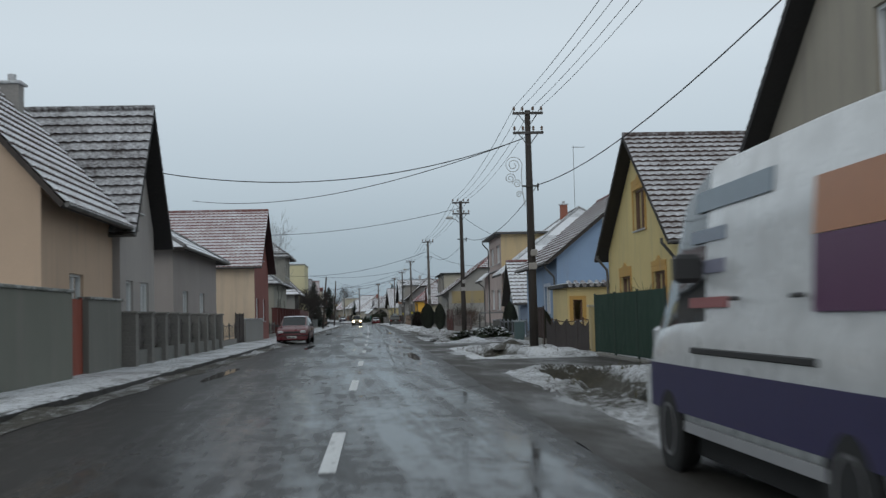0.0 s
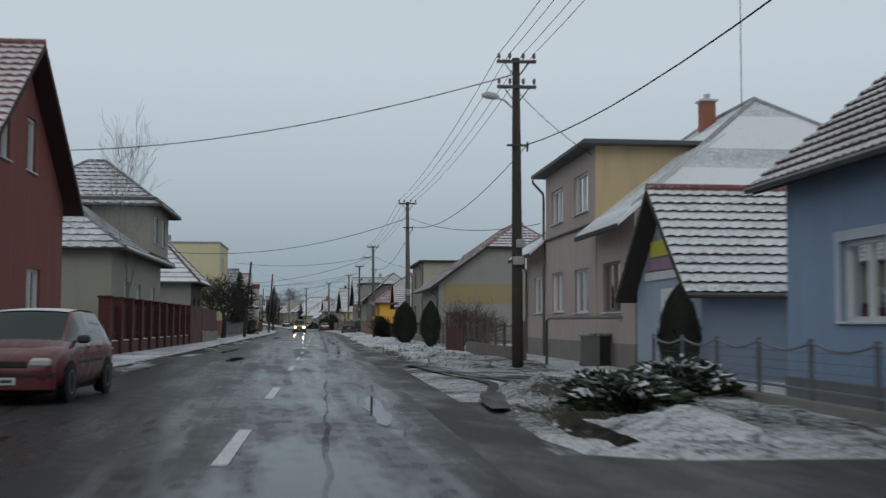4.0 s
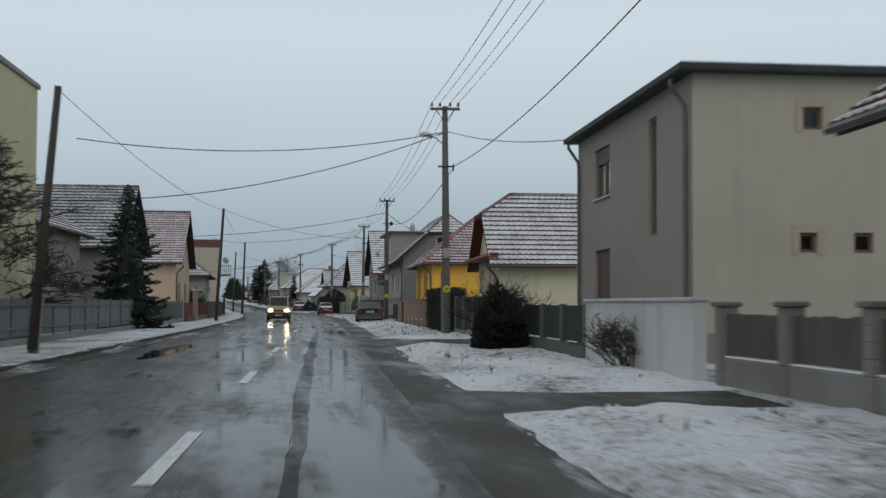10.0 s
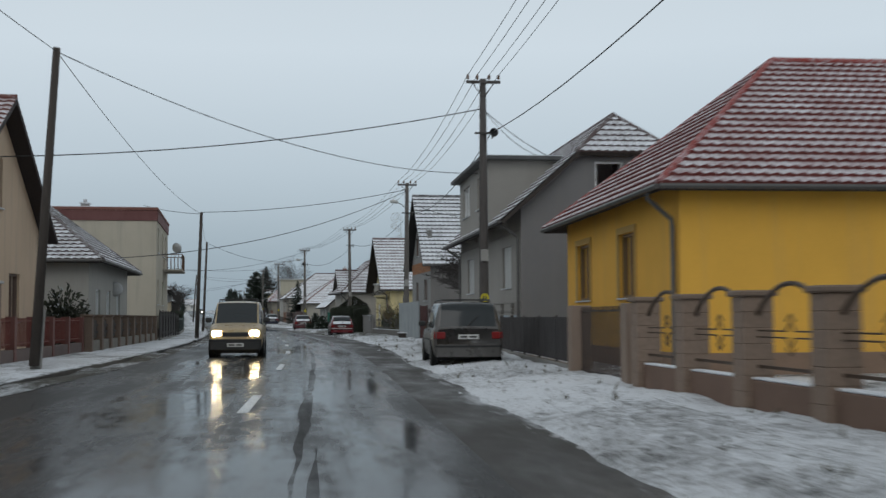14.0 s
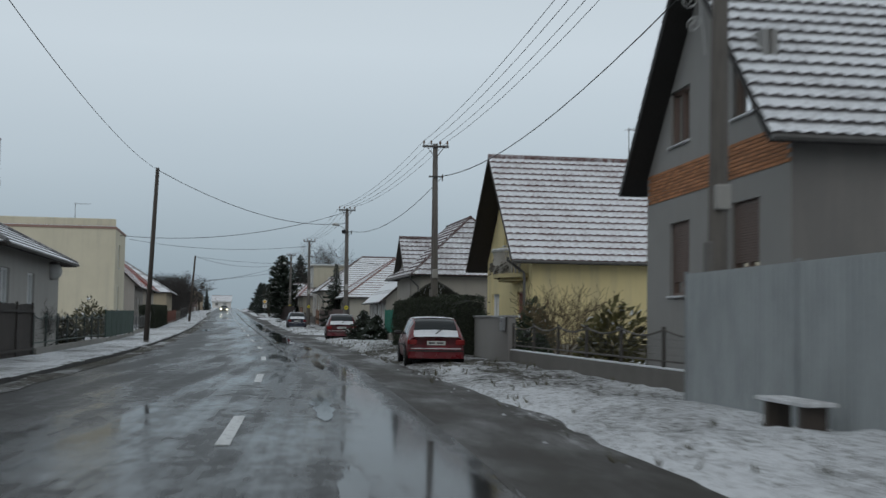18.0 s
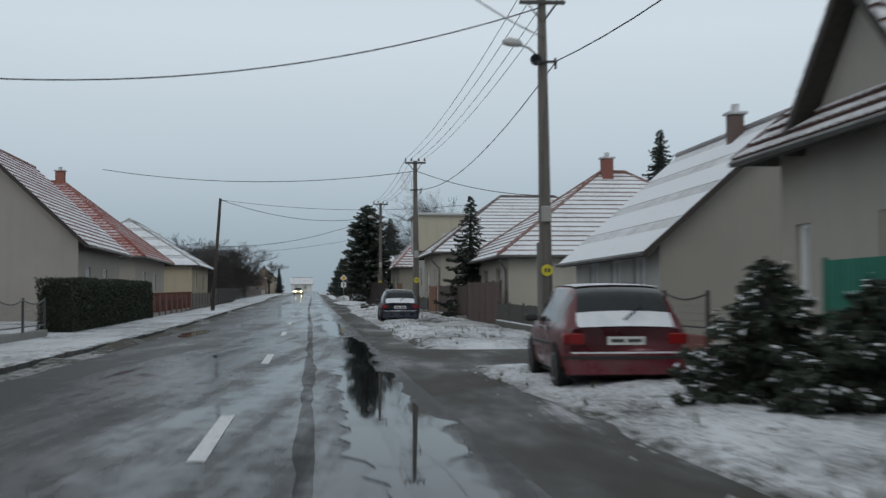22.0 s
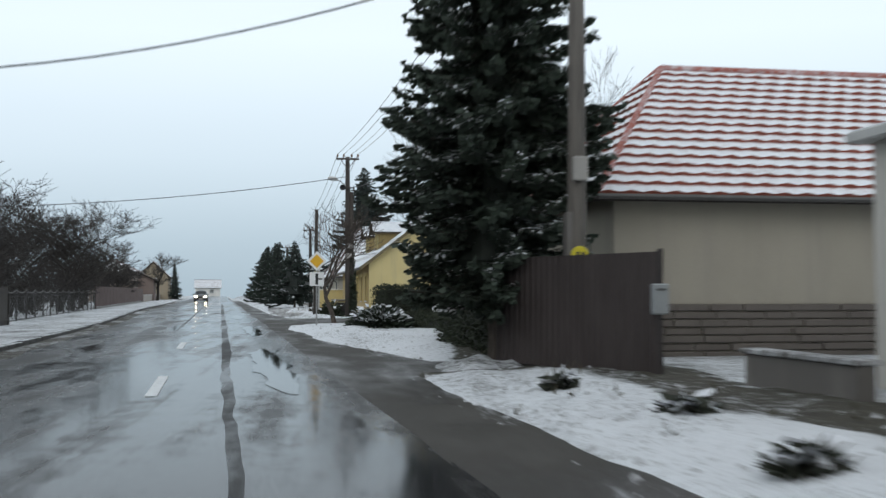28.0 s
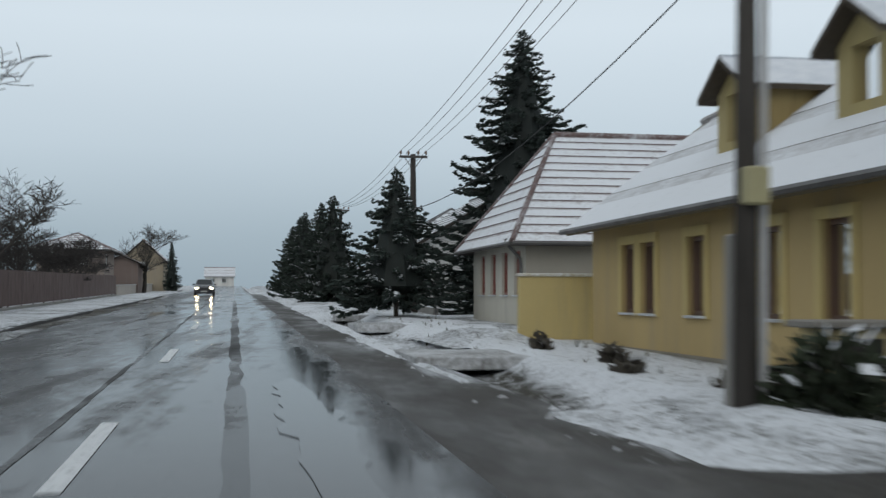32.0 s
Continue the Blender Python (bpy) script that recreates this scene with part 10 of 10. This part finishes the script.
# tyre tracks across the snowy driveway, and withered grass in the verge
for k, (reach, mid, wide) in enumerate(((2.75, 72.6, 5.2), (2.1, 72.2, 4.6), (1.35, 71.4, 5.4), (0.75, 71.0, 4.6))):
    sh = Shape()
    n = 44
    for j in range(n + 1):
        s = 63.5 + 20 * j / n
        d = 3.45 + 0.06 * k + reach * math.exp(-(((s - mid) / wide) ** 2) * (1.6 if s < mid else 0.9))
        for w in (-0.1, 0.1):
            sh.v.append(tuple(at(s, d + w, (0.075 if in_drive(s) > 0 else max(0.0, verge_z(s, d + w)) + 0.05) + 0.015 * noise.noise(Vector((s, d, 2))))))
    sh.f = [(2 * i, 2 * i + 1, 2 * i + 3, 2 * i + 2) for i in range(n)]
    sh.m = [0] * n
    whole("tyre_track", sh, shoulder_mat(), I4, "dark curved tyre track in thin snow", "tyre track", "tyre tracks", "structure")
tuft = Shape()
r = random.Random(77)
for k in range(5500):
    s = r.uniform(8, 440)
    d = r.uniform(3.6, 7.2)
    if in_drive(s) > 0 or r.random() < (snow_share(s) - 0.45) * 1.9:
        continue
    if noise.noise(Vector((s * 0.5, d * 0.9, 11))) < 0.02 + r.uniform(-0.2, 0.2):
        continue
    p = at(s, d, verge_z(s, d))
    for b in range(4):
        a = r.uniform(0, 6.28)
        q = Vector((math.cos(a), math.sin(a), 0))
        hh = r.uniform(0.05, 0.16)
        e = p + q * r.uniform(0.03, 0.14) + Vector((0, 0, hh))
        w = Vector((-q.y, q.x, 0)) * 0.014
        tuft.face([p - w, p + w, e])
whole("grass_tufts", tuft, foliage((0.10, 0.09, 0.05)), I4, "withered grass blades poking through the snow", "grass", kind="stuff")
clod = Shape()
for k in range(3500):
    s = r.uniform(8, 440)
    d = r.uniform(3.3, 7.0)
    if in_drive(s) > 0:
        continue
    p = at(s, d, verge_z(s, d) - 0.01)
    w = r.uniform(0.02, 0.07)
    i = clod.add([p + Vector((w * r.uniform(0.7, 1.4), 0, 0)), p + Vector((-w * 0.5, w * r.uniform(0.6, 1.2), 0)), p + Vector((-w * 0.6, -w, 0)), p + Vector((0, 0, w * r.uniform(0.4, 1.0)))])
    clod.f += [(i, i + 1, i + 3), (i + 1, i + 2, i + 3), (i + 2, i, i + 3)]
    clod.m += [0, 0, 0]
whole("snow_clods", clod, snowy((0.07, 0.06, 0.05), 0.55), I4, "small clods of soil and snow on the verge", "clods", kind="stuff")
